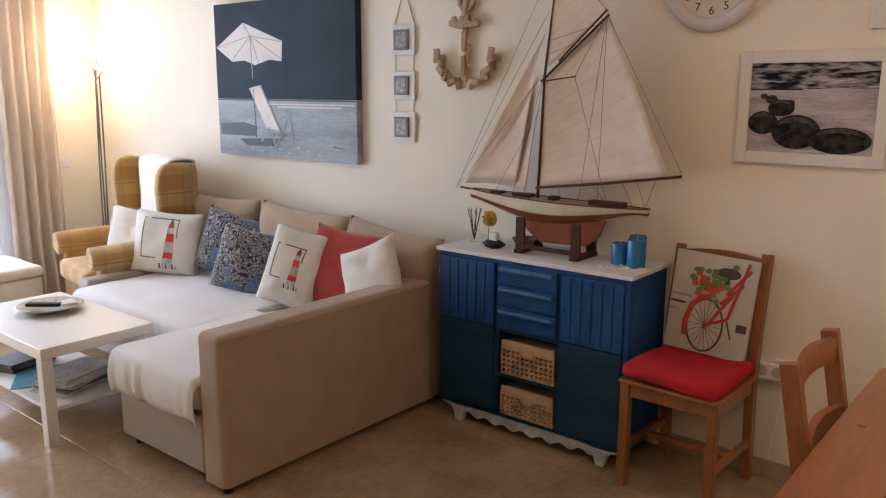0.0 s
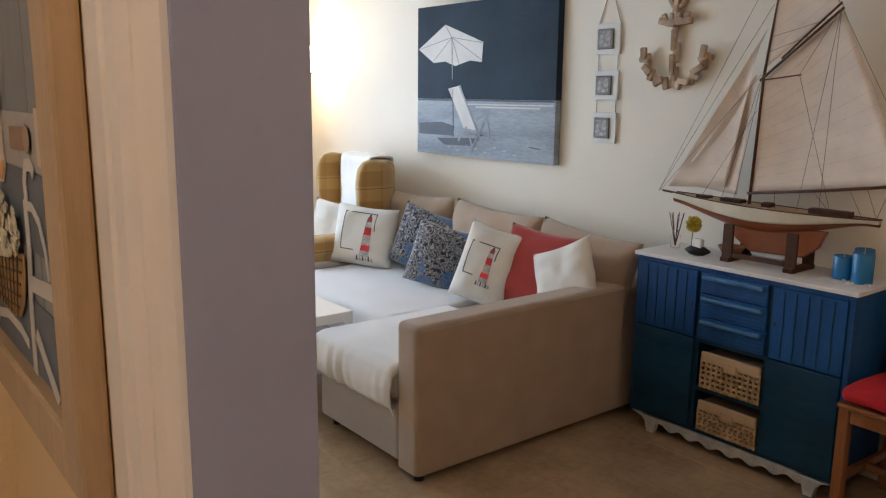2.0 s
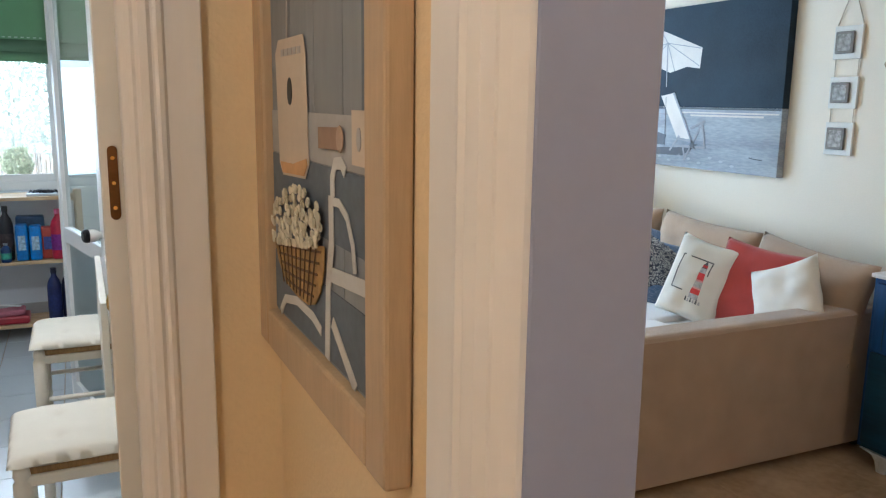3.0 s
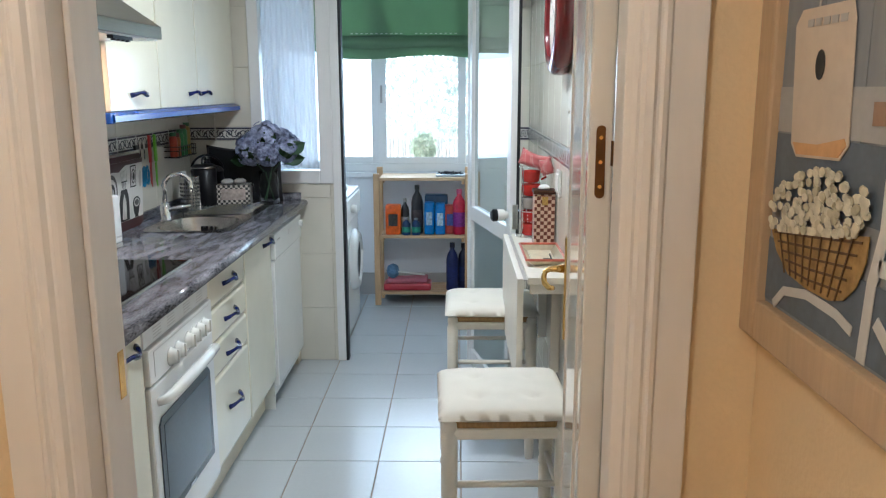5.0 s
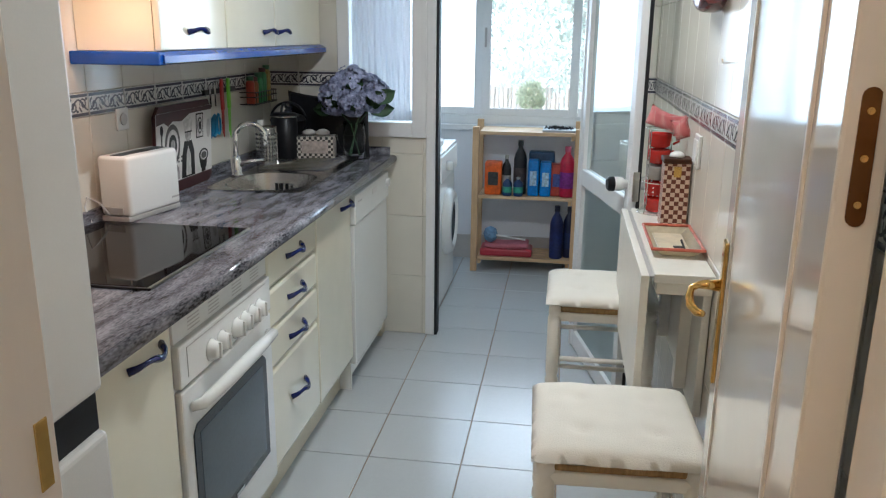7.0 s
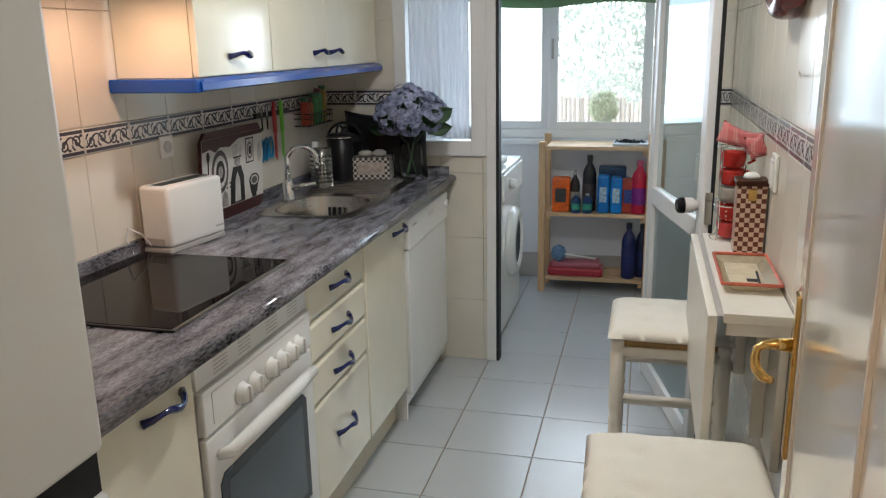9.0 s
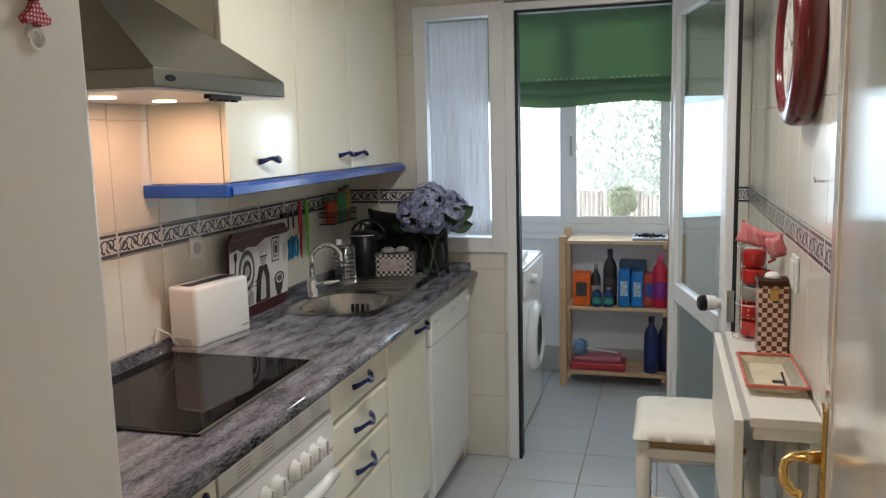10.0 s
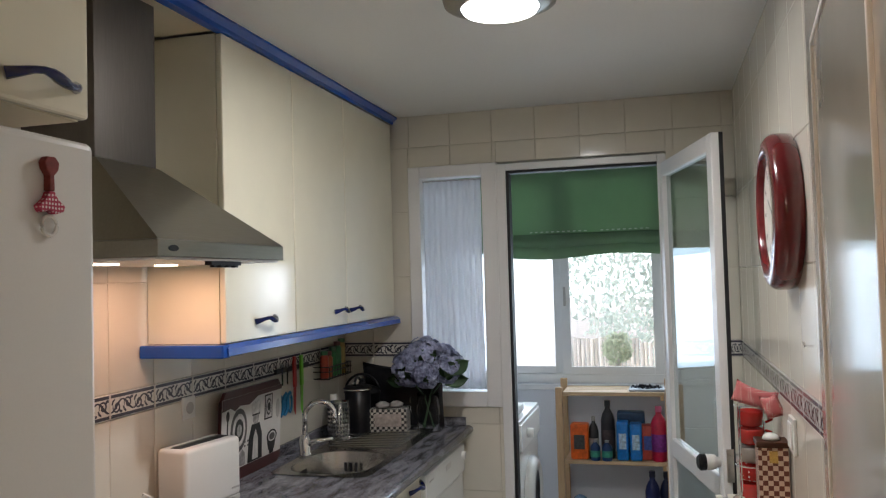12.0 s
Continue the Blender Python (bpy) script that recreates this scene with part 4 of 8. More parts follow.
hob = thing("hob", (-1.26, -1.52, 0.9), "black ceramic hob with a metal edge", "hob")
part("glass", box(-0.975, -1.545, -1.755, -1.292, 0.9006, 0.9065, 0.002), HOB_GLASS, hob)
part("edge_strip", box(-0.969, -1.551, -1.2925, -1.284, 0.9004, 0.9075, 0.002), STEEL, hob)
part("edge_strip", box(-0.966, -0.9752, -1.755, -1.284, 0.9004, 0.9060, 0.002), BLACK_PL, hob)
part("edge_strip", box(-1.5452, -1.553, -1.755, -1.284, 0.9004, 0.9060, 0.002), BLACK_PL, hob)

# sink
sk = thing("sink", (-2.5, -1.5, 0.9), "stainless steel sink with a ribbed drainer", "sink")
SST = M("sink_steel", (0.50, 0.49, 0.47), 0.22, metal=1.0, var=0.1, scale=5, bump=0.05, bscale=200)


def bowl_pt(u, v):
    a = 2 * math.pi * u
    ce, se = math.cos(a), math.sin(a)
    k = (abs(ce) ** 3.2 + abs(se) ** 3.2) ** (-1 / 3.2)
    r, z = ((1.0, 0.903), (1.0, 0.899), (0.97, 0.885), (0.94, 0.80), (0.88, 0.765), (0.5, 0.758), (0.001, 0.757))[round(v * 6)]
    return Vector((-2.31 + 0.185 * ce * k * r, -1.50 + 0.155 * se * k * r, z))


part("bowl", sheet(48, 6, bowl_pt), SST, sk, smooth=True)
bm = bmesh.new()
outer, inner = [], []
for i in range(48):
    a = 2 * math.pi * i / 48
    ce, se = math.cos(a), math.sin(a)
    k = (abs(ce) ** 3.2 + abs(se) ** 3.2) ** (-1 / 3.2)
    k2 = (abs(ce) ** 12 + abs(se) ** 12) ** (-1 / 12)
    inner.append(bm.verts.new((-2.31 + 0.185 * ce * k, -1.50 + 0.155 * se * k, 0.9032)))
    outer.append(bm.verts.new((-2.31 + 0.215 * ce * k2, -1.50 + 0.19 * se * k2, 0.9032)))
for i in range(48):
    bm.faces.new((inner[i], inner[(i + 1) % 48], outer[(i + 1) % 48], outer[i]))
part("rim", bm, SST, sk)
part("drainer", box(-2.526, -2.95, -1.69, -1.312, 0.9005, 0.9028, 0.001), SST, sk)
for k in range(11):
    x = -2.57 - k * 0.034
    part("rib", tube([(x, -1.655, 0.9035), (x - 0.01, -1.36, 0.9035)], 0.0045, 6), SST, sk)
for k in range(3):
    part("overflow_slot", box(-2.4595, -2.4615, -1.545 + k * 0.022, -1.533 + k * 0.022, 0.83, 0.865), BLACK_PL, sk)
    part("overflow_slot", box(-2.325 + k * 0.02, -2.335 + k * 0.02, -1.6495, -1.6475, 0.835, 0.868), BLACK_PL, sk)
fc = thing("tap", (-2.385, -1.675, 0.903), "chrome swan-neck kitchen tap", "tap")
part("base", lathe([(0.026, 0.903), (0.026, 0.910), (0.021, 0.915), (0.022, 0.965), (0.016, 0.985)], 18, Matrix.Translation((-2.385, -1.675, 0))), CHROME, fc, smooth=True)
sp = [(-2.385, -1.675, 0.98), (-2.385, -1.675, 1.05)] + [(-2.385 - 0.0 - 0.02 * (1 - math.cos(radians(a))), -1.62 - 0.055 * math.cos(radians(a)), 1.05 + 0.060 * math.sin(radians(a))) for a in range(10, 176, 15)] + [(-2.425, -1.564, 1.025)]
part("spout", tube(sp, 0.0105, 12), CHROME, fc, smooth=True)
part("lever", tube([(-2.385, -1.66, 0.95), (-2.40, -1.62, 0.962), (-2.415, -1.57, 0.965)], 0.008, 10, taper=[0.012, 0.008, 0.007]), CHROME, fc, smooth=True)

# refrigerator
fg = thing("refrigerator", (-0.29, -1.46, 0), "white two-door refrigerator with a recessed grip", "refrigerator")
FX0, FX1, FRY = -0.035, -0.555, -1.15
part("body", box(FX0, FX1, KL + 0.03, FRY - 0.065, 0.03, 1.785, 0.008), FRIDGE_WHITE, fg)
part("door", box(FX0, FX1, FRY - 0.062, FRY, 0.865, 1.795, 0.012, seg=3), FRIDGE_WHITE, fg)
part("door", box(FX0, FX1, FRY - 0.062, FRY, 0.08, 0.790, 0.012, seg=3), FRIDGE_WHITE, fg)
part("grip_recess", box(FX0 - 0.01, FX1 + 0.004, FRY - 0.06, FRY - 0.016, 0.790, 0.865), BLACK_PL, fg, "black grip recess")
part("foot_grille", box(FX0 - 0.01, FX1 + 0.01, FRY - 0.06, FRY - 0.03, 0.0, 0.08), GREY_PL, fg)
mg = thing("fridge_magnet", (-0.452, FRY, 1.61), "pink polka-dot doll-shaped magnet with a clear ring", "magnet")
MAG = dots("pink_dots", (0.42, 0.03, 0.08), (0.75, 0.6, 0.6), 0.006)
DOLL = M("doll_cloth", (0.20, 0.035, 0.03), 0.8, var=0.4, scale=60)
bm = prism([(-0.440, 1.742), (-0.437, 1.752), (-0.443, 1.760), (-0.458, 1.761), (-0.466, 1.753), (-0.464, 1.742), (-0.456, 1.734), (-0.457, 1.712), (-0.447, 1.712), (-0.447, 1.734)], 0.012, Matrix.Translation((0, FRY + 0.0005, 0)), bevel=0.002)
part("body", bm, DOLL, mg)
bm = prism([(-0.447, 1.712), (-0.442, 1.702), (-0.427, 1.690), (-0.433, 1.681), (-0.446, 1.685), (-0.458, 1.680), (-0.474, 1.684), (-0.477, 1.692), (-0.463, 1.702), (-0.457, 1.712)], 0.012, Matrix.Translation((0, FRY + 0.0005, 0)), bevel=0.002)
part("skirt", bm, MAG, mg, "pink polka-dot skirt")
part("ring", tube(arc((-0.454, FRY + 0.004, 1.664), 0.014, 0, 360, 18), 0.003, 6), WHITE_PL, mg, "pale plastic ring")

# wall units
UY = -1.53

wu = thing("wall_cabinet", (-0.3, -1.47, 1.83), "cream gloss cabinet above the refrigerator", "cabinet", "kitchen wall units")
part("body", box(-0.03, -0.568, KL + 0.002, -1.192, 1.835, 2.308), CREAM_MATT, wu)
d = front("door", wu, -0.03, -0.568, 1.835, 2.308, y=-1.170)
bow_handle(d, -0.47, 1.875, -1.170)
for x0, x1, hs in ((-1.572, -2.028, (-1.755,)), (-2.032, -2.492, (-2.42,)), (-2.496, -3.08, (-2.575,))):
    wu = thing("wall_cabinet", ((x0 + x1) / 2, -1.66, 1.40), "cream gloss wall cabinet with a navy handle", "cabinet", "kitchen wall units")
    part("body", box(x0, x1, KL + 0.002, UY - 0.021, 1.405, 2.308), CREAM_GLOSS, wu)
    d = front("door", wu, x0 - 0.001, x1 + 0.001, 1.405, 2.308, y=UY, bev=0.004)
    for hx in hs:
        bow_handle(d, hx - 0.05 if hx > -1.8 else hx, 1.462, UY, 0.125 if hx > -1.8 else 0.11)
tr = thing("light_pelmet", (-2.3, -1.66, 1.365), "blue lacquered pelmet under the wall cabinets", "pelmet")
part("front_strip", prism([(0, 1.366), (0.022, 1.372), (0.022, 1.392), (0.004, 1.4035), (-0.02, 1.4035), (-0.02, 1.366)], 3.095 - 1.548, pose(-1.548, UY, 0, 0, 0, 90)), BLUE_LACQ, tr)
part("side_strip", box(-1.528, -1.570, KL + 0.002, UY + 0.015, 1.366, 1.4035, 0.004), BLUE_LACQ, tr)
cr = thing("cornice", (-1.8, -1.6, 2.32), "blue lacquered cornice above the wall cabinets", "cornice")
part("front_strip", prism([(-0.02, 2.309), (0.008, 2.309), (0.012, 2.322), (0.030, 2.336), (0.030, 2.3435), (-0.02, 2.3435)], 3.095 - 0.57, pose(-0.57, UY, 0, 0, 0, 90)), BLUE_LACQ, cr)
part("front_strip", prism([(-0.02, 2.309), (0.008, 2.309), (0.012, 2.322), (0.030, 2.336), (0.030, 2.3435), (-0.02, 2.3435)], 0.54, pose(-0.03, -1.17, 0, 0, 0, 90)), BLUE_LACQ, cr)
part("soffit", box(-0.572, -1.553, KL + 0.002, UY - 0.021, 2.31, 2.326), CREAM_MATT, cr, "cream soffit over the hood")

# extractor hood
hd = thing("extractor_hood", (-1.27, -1.56, 1.64), "brushed steel pyramid cooker hood, its lamp lit", "cooker hood")
HX0, HX1, HYF = -0.975, -1.552, -1.335
part("rim", box(HX0, HX1, KL + 0.002, HYF, 1.638, 1.676, 0.002), STEEL, hd)
bm = bmesh.new()
lo = [bm.verts.new(c) for c in ((HX0, KL + 0.002, 1.6765), (HX1, KL + 0.002, 1.6765), (HX1, HYF, 1.6765), (HX0, HYF, 1.6765))]
hi = [bm.verts.new(c) for c in ((-1.085, KL + 0.002, 1.880), (-1.330, KL + 0.002, 1.880), (-1.330, -1.575, 1.880), (-1.085, -1.575, 1.880))]
for i in range(4):
    bm.faces.new((lo[i], lo[(i + 1) % 4], hi[(i + 1) % 4], hi[i]))
bm.faces.new(hi)
bm.faces.new(lo[::-1])
part("canopy", bm, STEEL, hd)
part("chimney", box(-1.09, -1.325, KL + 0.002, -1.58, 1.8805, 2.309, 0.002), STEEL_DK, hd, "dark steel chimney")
part("underside", box(HX0 - 0.01, HX1 + 0.01, KL + 0.01, HYF - 0.012, 1.632, 1.6375), WHITE_PL, hd)
part("badge", prism(disc(-1.03, 1.657, 0.018, 0.007), 0.002, Matrix.Translation((0, HYF - 0.0003, 0))), BLACK_PL, hd)
part("switch_strip", box(-1.20, -1.34, HYF - 0.03, HYF - 0.012, 1.622, 1.632, 0.001), BLACK_PL, hd)
for k in range(4):
    part("switch", box(-1.215 - k * 0.033, -1.228 - k * 0.033, HYF - 0.026, HYF - 0.014, 1.617, 1.622), BLACK_PL, hd)
for lx in (-1.15, -1.39):
    part("bulb_lens", lathe([(0.03, 1.6285), (0.03, 1.632)], 18, Matrix.Translation((lx, -1.60, 0))), glow("hood_lens", (1.0, 0.80, 0.55), 6.0), hd)

# on the worktop
ts = thing("toaster", (-1.698, -1.695, 0.9), "white long-slot toaster with a grey base", "toaster", rz=-9)
part("body", box(-0.116, 0.132, -0.055, 0.055, 0.016, 0.198, 0.013, seg=4), WHITE_PL, ts, local=True, smooth=True)
part("base", box(-0.118, 0.136, -0.050, 0.050, 0.0, 0.017, 0.004), GREY_PL, ts, local=True)
part("slot", box(-0.100, 0.112, -0.020, 0.020, 0.1965, 0.1995, 0.001), BLACK_PL, ts, local=True)
part("crumb_tray", box(0.133, 0.137, -0.035, 0.03, 0.022, 0.044, 0.001), GREY_PL, ts, local=True)
part("badge", box(-0.105, -0.070, 0.0545, 0.0557, 0.040, 0.046), GREY_PL, ts, local=True)
part("cord", tube([(0.134, -0.02, 0.02), (0.160, -0.03, 0.06), (0.195, -0.045, 0.085), (0.19, -0.06, 0.05), (0.18, -0.05, 0.004)], 0.003, 6), WHITE_PL, ts, local=True)

BURG = M("burgundy_print", (0.055, 0.012, 0.012), 0.3, var=0.2, scale=20)
cb = thing("chopping_board", (-2.16, -1.765, 0.9), "printed chopping board with black and white kitchen motifs", "chopping board", m=pose(-2.105, -1.753, 0.9005, 3.0, 0, 180) @ Matrix.Diagonal((1.08, 1, 1.04, 1)))
BRD = prism([(-0.20, 0.02), (-0.18, 0.0), (0.18, 0.0), (0.20, 0.02), (0.20, 0.27), (0.175, 0.30), (-0.175, 0.30), (-0.20, 0.27)], 0.012)
part("board", BRD, BURG, cb, local=True)
part("print_field", flat(rect(-0.198, 0.198, 0.022, 0.278), pose(0, -0.0015, 0)), M("print_white", (0.66, 0.64, 0.61), 0.3, var=0.05), cb, local=True)
PG = M("print_grey", (0.075, 0.065, 0.065), 0.4, var=0.5, scale=60, bscale=200)
PALE = M("print_pale", (0.56, 0.54, 0.52), 0.4, var=0.3, scale=60)
MID = M("print_mid", (0.34, 0.32, 0.31), 0.4, var=0.5, scale=70)


def motif(outline, mt, layer, name="motif"):
    part(name, flat(outline, pose(0, -0.0025 - 0.0006 * layer, 0), 0.0006), mt, cb, local=True)


def ringed(cx, cz, rx, rz, layer, mats):
    for q, mt in enumerate(mats):
        k = 1 - q * 0.24
        motif(disc(cx, cz, rx * k, rz * k, 22), mt, layer + q)


motif([(-0.198, 0.240), (-0.15, 0.246), (-0.12, 0.232), (-0.09, 0.246), (-0.03, 0.240), (0.03, 0.262), (0.198, 0.262), (0.198, 0.278), (-0.198, 0.278)], BURG, 0, "header")
motif(rect(-0.198, 0.198, 0.022, 0.040), BURG, 0, "footer")
ringed(-0.095, 0.165, 0.052, 0.072, 1, (PG, PALE, INK, MID))
for k in range(5):
    motif(stroke([(-0.145 + 0.012 * k, 0.118), (-0.125 + 0.012 * k, 0.098)], 0.004), INK, 1)
motif(stroke([(-0.165, 0.215), (-0.168, 0.11), (-0.160, 0.07)], 0.007), INK, 1, "fork")
motif(disc(-0.166, 0.222, 0.010, 0.018, 10), INK, 2, "fork")
motif([(-0.035, 0.042), (0.062, 0.042), (0.058, 0.13), (0.040, 0.168), (-0.012, 0.168), (-0.030, 0.12)], INK, 1, "chef_coat")
motif([(-0.005, 0.048), (0.034, 0.048), (0.030, 0.12), (0.014, 0.150), (0.0, 0.12)], PALE, 2, "chef_apron")
motif(disc(0.014, 0.188, 0.020, 0.022, 16), MID, 2, "chef_face")
motif([(-0.012, 0.200), (0.040, 0.200), (0.046, 0.236), (0.030, 0.250), (0.014, 0.242), (-0.002, 0.250), (-0.020, 0.236)], PALE, 3, "chef_hat")
motif(stroke([(-0.012, 0.200), (0.040, 0.200)], 0.005), INK, 4, "hat_band")
motif(rect(0.075, 0.130, 0.168, 0.256), INK, 1, "printed_label")
motif(rect(0.080, 0.125, 0.173, 0.251), PALE, 2, "printed_label")
ringed(0.102, 0.212, 0.018, 0.030, 3, (PG, PALE, INK))
motif([(0.098, 0.092), (0.160, 0.092), (0.150, 0.055), (0.108, 0.055)], INK, 1, "printed_cup")
ringed(0.130, 0.102, 0.036, 0.024, 2, (INK, PALE, PG))
motif(stroke([(0.128, 0.055), (0.128, 0.042)], 0.03), INK, 2, "printed_cup")
motif([(-0.090, 0.044), (-0.050, 0.044), (-0.055, 0.085), (-0.070, 0.098), (-0.086, 0.085)], MID, 1, "printed_jar")
for k in range(7):
    motif(disc(-0.055 + 0.02 * (k % 4), 0.105 + 0.014 * (k // 4), 0.005, 0.004, 8), PG, 1)
part("grip_hole", flat(disc(0.172, 0.195, 0.013, 0.034), pose(0, -0.0031, 0)), GREY_PL, cb, local=True)

# socket, utensil rail, spice rack
so = thing("wall_socket", (-1.77, KL, 1.15), "white single wall socket", "socket")
part("plate", box(-1.735, -1.805, KL + 0.0005, KL + 0.008, 1.152, 1.222, 0.003), WHITE_PL, so)
part("outlet", lathe([(0.019, 0.0), (0.019, 0.003), (0.016, 0.0032)], 18, pose(-1.77, KL + 0.0082, 1.187, -90)), GREY_PL, so)
rl = thing("utensil_rail", (-2.48, KL, 1.23), "black magnetic rail with hooks", "rail")
part("bar", box(-2.36, -2.66, KL + 0.001, KL + 0.013, 1.218, 1.238, 0.002), BLACK_PL, rl)
UTS = (("scissors", (0.02, 0.20, 0.42), -2.400, 0.17, "blue kitchen scissors hanging from the rail"), ("scissors", (0.02, 0.20, 0.42), -2.445, 0.15, "blue-handled shears hanging from the rail"), ("kitchen_knife", (0.42, 0.02, 0.02), -2.505, 0.21, "red knife hanging from the rail"), ("kitchen_knife", (0.16, 0.55, 0.03), -2.570, 0.22, "lime green knife hanging from the rail"))
for nm, col, ux, ln, lab in UTS:
    mt = M(nm + "_plastic", col, 0.35, var=0.12)
    if nm == "scissors":
        t = thing(nm, (ux, KL + 0.02, 1.24 - ln), lab, "scissors")
        part("blade", prism([(ux - 0.008, 1.255), (ux + 0.008, 1.255), (ux + 0.006, 1.17), (ux - 0.006, 1.17)], 0.003, Matrix.Translation((0, KL + 0.014, 0))), CHROME, t)
        for s in (-1, 1):
            part("finger_loop", tube([(ux + s * 0.017 + 0.015 * math.cos(a), KL + 0.017, 1.12 - ln * 0.28 + 0.040 * math.sin(a) + 0.02) for a in [k * 0.524 for k in range(13)]], 0.005, 6), mt, t)
    else:
        t = thing(nm, (ux, KL + 0.02, 1.25 - ln), lab, "knife")
        part("handle", prism([(ux - 0.010, 1.275), (ux + 0.010, 1.275), (ux + 0.013, 1.20), (ux + 0.011, 1.15), (ux - 0.011, 1.15)], 0.010, Matrix.Translation((0, KL + 0.014, 0)), bevel=0.003), mt, t)
        part("blade", prism([(ux - 0.011, 1.1495), (ux + 0.011, 1.1495), (ux + 0.012, 1.06), (ux - 0.004, 1.27 - ln - 0.02)], 0.003, Matrix.Translation((0, KL + 0.017, 0))), mt, t)
sr = thing("spice_rack", (-2.83, KL, 1.15), "black wire rack full of spice jars", "rack")
for z in (1.155, 1.185, 1.205):
    part("wire", tube([(-2.72, KL + 0.004, z), (-2.72, KL + 0.075, z), (-2.98, KL + 0.075, z), (-2.98, KL + 0.004, z)], 0.0025, 6), BLACK_PL, sr)
for k in range(9):
    part("wire", tube([(-2.73 - k * 0.03, KL + 0.004, 1.152), (-2.73 - k * 0.03, KL + 0.075, 1.152), (-2.73 - k * 0.03, KL + 0.075, 1.206)], 0.002, 6), BLACK_PL, sr)
for k, (jx, col, h) in enumerate(((-2.755, (0.40, 0.05, 0.02), 0.09), (-2.80, (0.35, 0.10, 0.03), 0.085), (-2.85, (0.03, 0.20, 0.05), 0.10), (-2.90, (0.05, 0.22, 0.07), 0.12), (-2.95, (0.30, 0.22, 0.05), 0.13))):
    j = thing("spice_jar", (jx, KL + 0.04, 1.155), "small jar of spice with a coloured label", "jar", "spice jars")
    part("jar", lathe([(0.018, 1.155), (0.019, 1.16), (0.019, 1.155 + h), (0.013, 1.165 + h)], 14, Matrix.Translation((jx, KL + 0.04, 0))), M("spice_label", col, 0.3, var=0.25, scale=50), j, smooth=True)
    part("lid", lathe([(0.0155, 1.165 + h), (0.0155, 1.183 + h)], 14, Matrix.Translation((jx, KL + 0.04, 0))), M("spice_lid", (0.10, 0.025, 0.02) if k % 2 else (0.03, 0.12, 0.04), 0.4), j)

# by the drainer
cd = thing("cutlery_holder", (-2.70, -1.665, 0.903), "perforated stainless steel cutlery holder", "holder")
part("cup", lathe([(0.046, 0.9035), (0.046, 1.062), (0.048, 1.064), (0.044, 1.064), (0.043, 0.91)], 28, Matrix.Translation((-2.70, -1.665, 0)), cap=False), SST, cd, smooth=True)
bm = bmesh.new()
for r_ in range(7):
    for i in range(22):
        a = 2 * math.pi * i / 22
        box(-0.003, 0.003, -0.0008, 0.0008, -0.004, 0.004, bm=bm, m=Matrix.Translation((-2.70 + 0.0462 * math.cos(a), -1.665 + 0.0462 * math.sin(a), 0.925 + r_ * 0.018)) @ Matrix.Rotation(a + math.pi / 2, 4, 'Z'))
part("holes", bm, BLACK_PL, cd, kind="stuff")
bt = thing("soap_bottle", (-2.765, -1.715, 0.903), "clear soap bottle with a white cap", "bottle")
part("bottle", lathe([(0.02, 0.9035), (0.021, 1.02), (0.013, 1.045), (0.013, 1.055)], 16, Matrix.Translation((-2.765, -1.715, 0))), GREY_PL, bt, smooth=True)
part("cap", lathe([(0.014, 1.055), (0.014, 1.085)], 14, Matrix.Translation((-2.765, -1.715, 0))), WHITE_PL, bt)
cm = thing("coffee_jug", (-2.875, -1.645, 0.903), "black lidded coffee canister", "canister")
part("body", lathe([(0.055, 0.901), (0.058, 0.91), (0.058, 1.085), (0.05, 1.09)], 24, Matrix.Translation((-2.875, -1.645, 0))), BLACK_PL, cm, smooth=True)
part("lid", lathe([(0.062, 1.0905), (0.064, 1.097), (0.05, 1.108), (0.012, 1.112)], 24, Matrix.Translation((-2.875, -1.645, 0))), BLACK_PL, cm, smooth=True)
part("lid_ring", lathe([(0.0645, 1.092), (0.0645, 1.096)], 24, Matrix.Translation((-2.875, -1.645, 0))), CHROME, cm)
part("lid_grip", tube(arc((-2.875, -1.645, 1.11), 0.035, 0, 180, 10), 0.006, 8), BLACK_PL, cm)
bag = pillow(0.40, 0.30, 0.10, 4.2, n=18, sag=0.02, rough=0.02)
bag.transform(pose(-3.035, -1.485, 1.045, 0, 0, 86))
solo("black_bag", bag, BLACK_PL, "crumpled black bag behind the tin", "bag", smooth=True, at=(-3.015, -1.49, 0.93))
CHK = checks("black_white_checks", (0.03, 0.028, 0.028), (0.58, 0.54, 0.48), 0.0125, 0.35)
tn = thing("tin_box", (-2.93, -1.515, 0.903), "open black and white checked tin box", "box", rz=8)
bm = box(-0.05, 0.05, -0.085, 0.085, 0.0, 0.10, 0.003)
part("body", bm, CHK, tn, local=True)
part("label_plate", box(0.0502, 0.0515, -0.06, 0.06, 0.025, 0.08, 0.0004), M("tin_label", (0.45, 0.38, 0.34), 0.4, var=0.3, scale=40), tn, local=True)
for bx, by in ((0.01, -0.03), (-0.005, 0.03)):
    part("bundle", lathe([(0.004, 0.10), (0.030, 0.105), (0.032, 0.118), (0.015, 0.128)], 14, pose(bx, by, 0)), M("grey_bundle", (0.40, 0.38, 0.36), 0.7), tn, local=True, smooth=True)

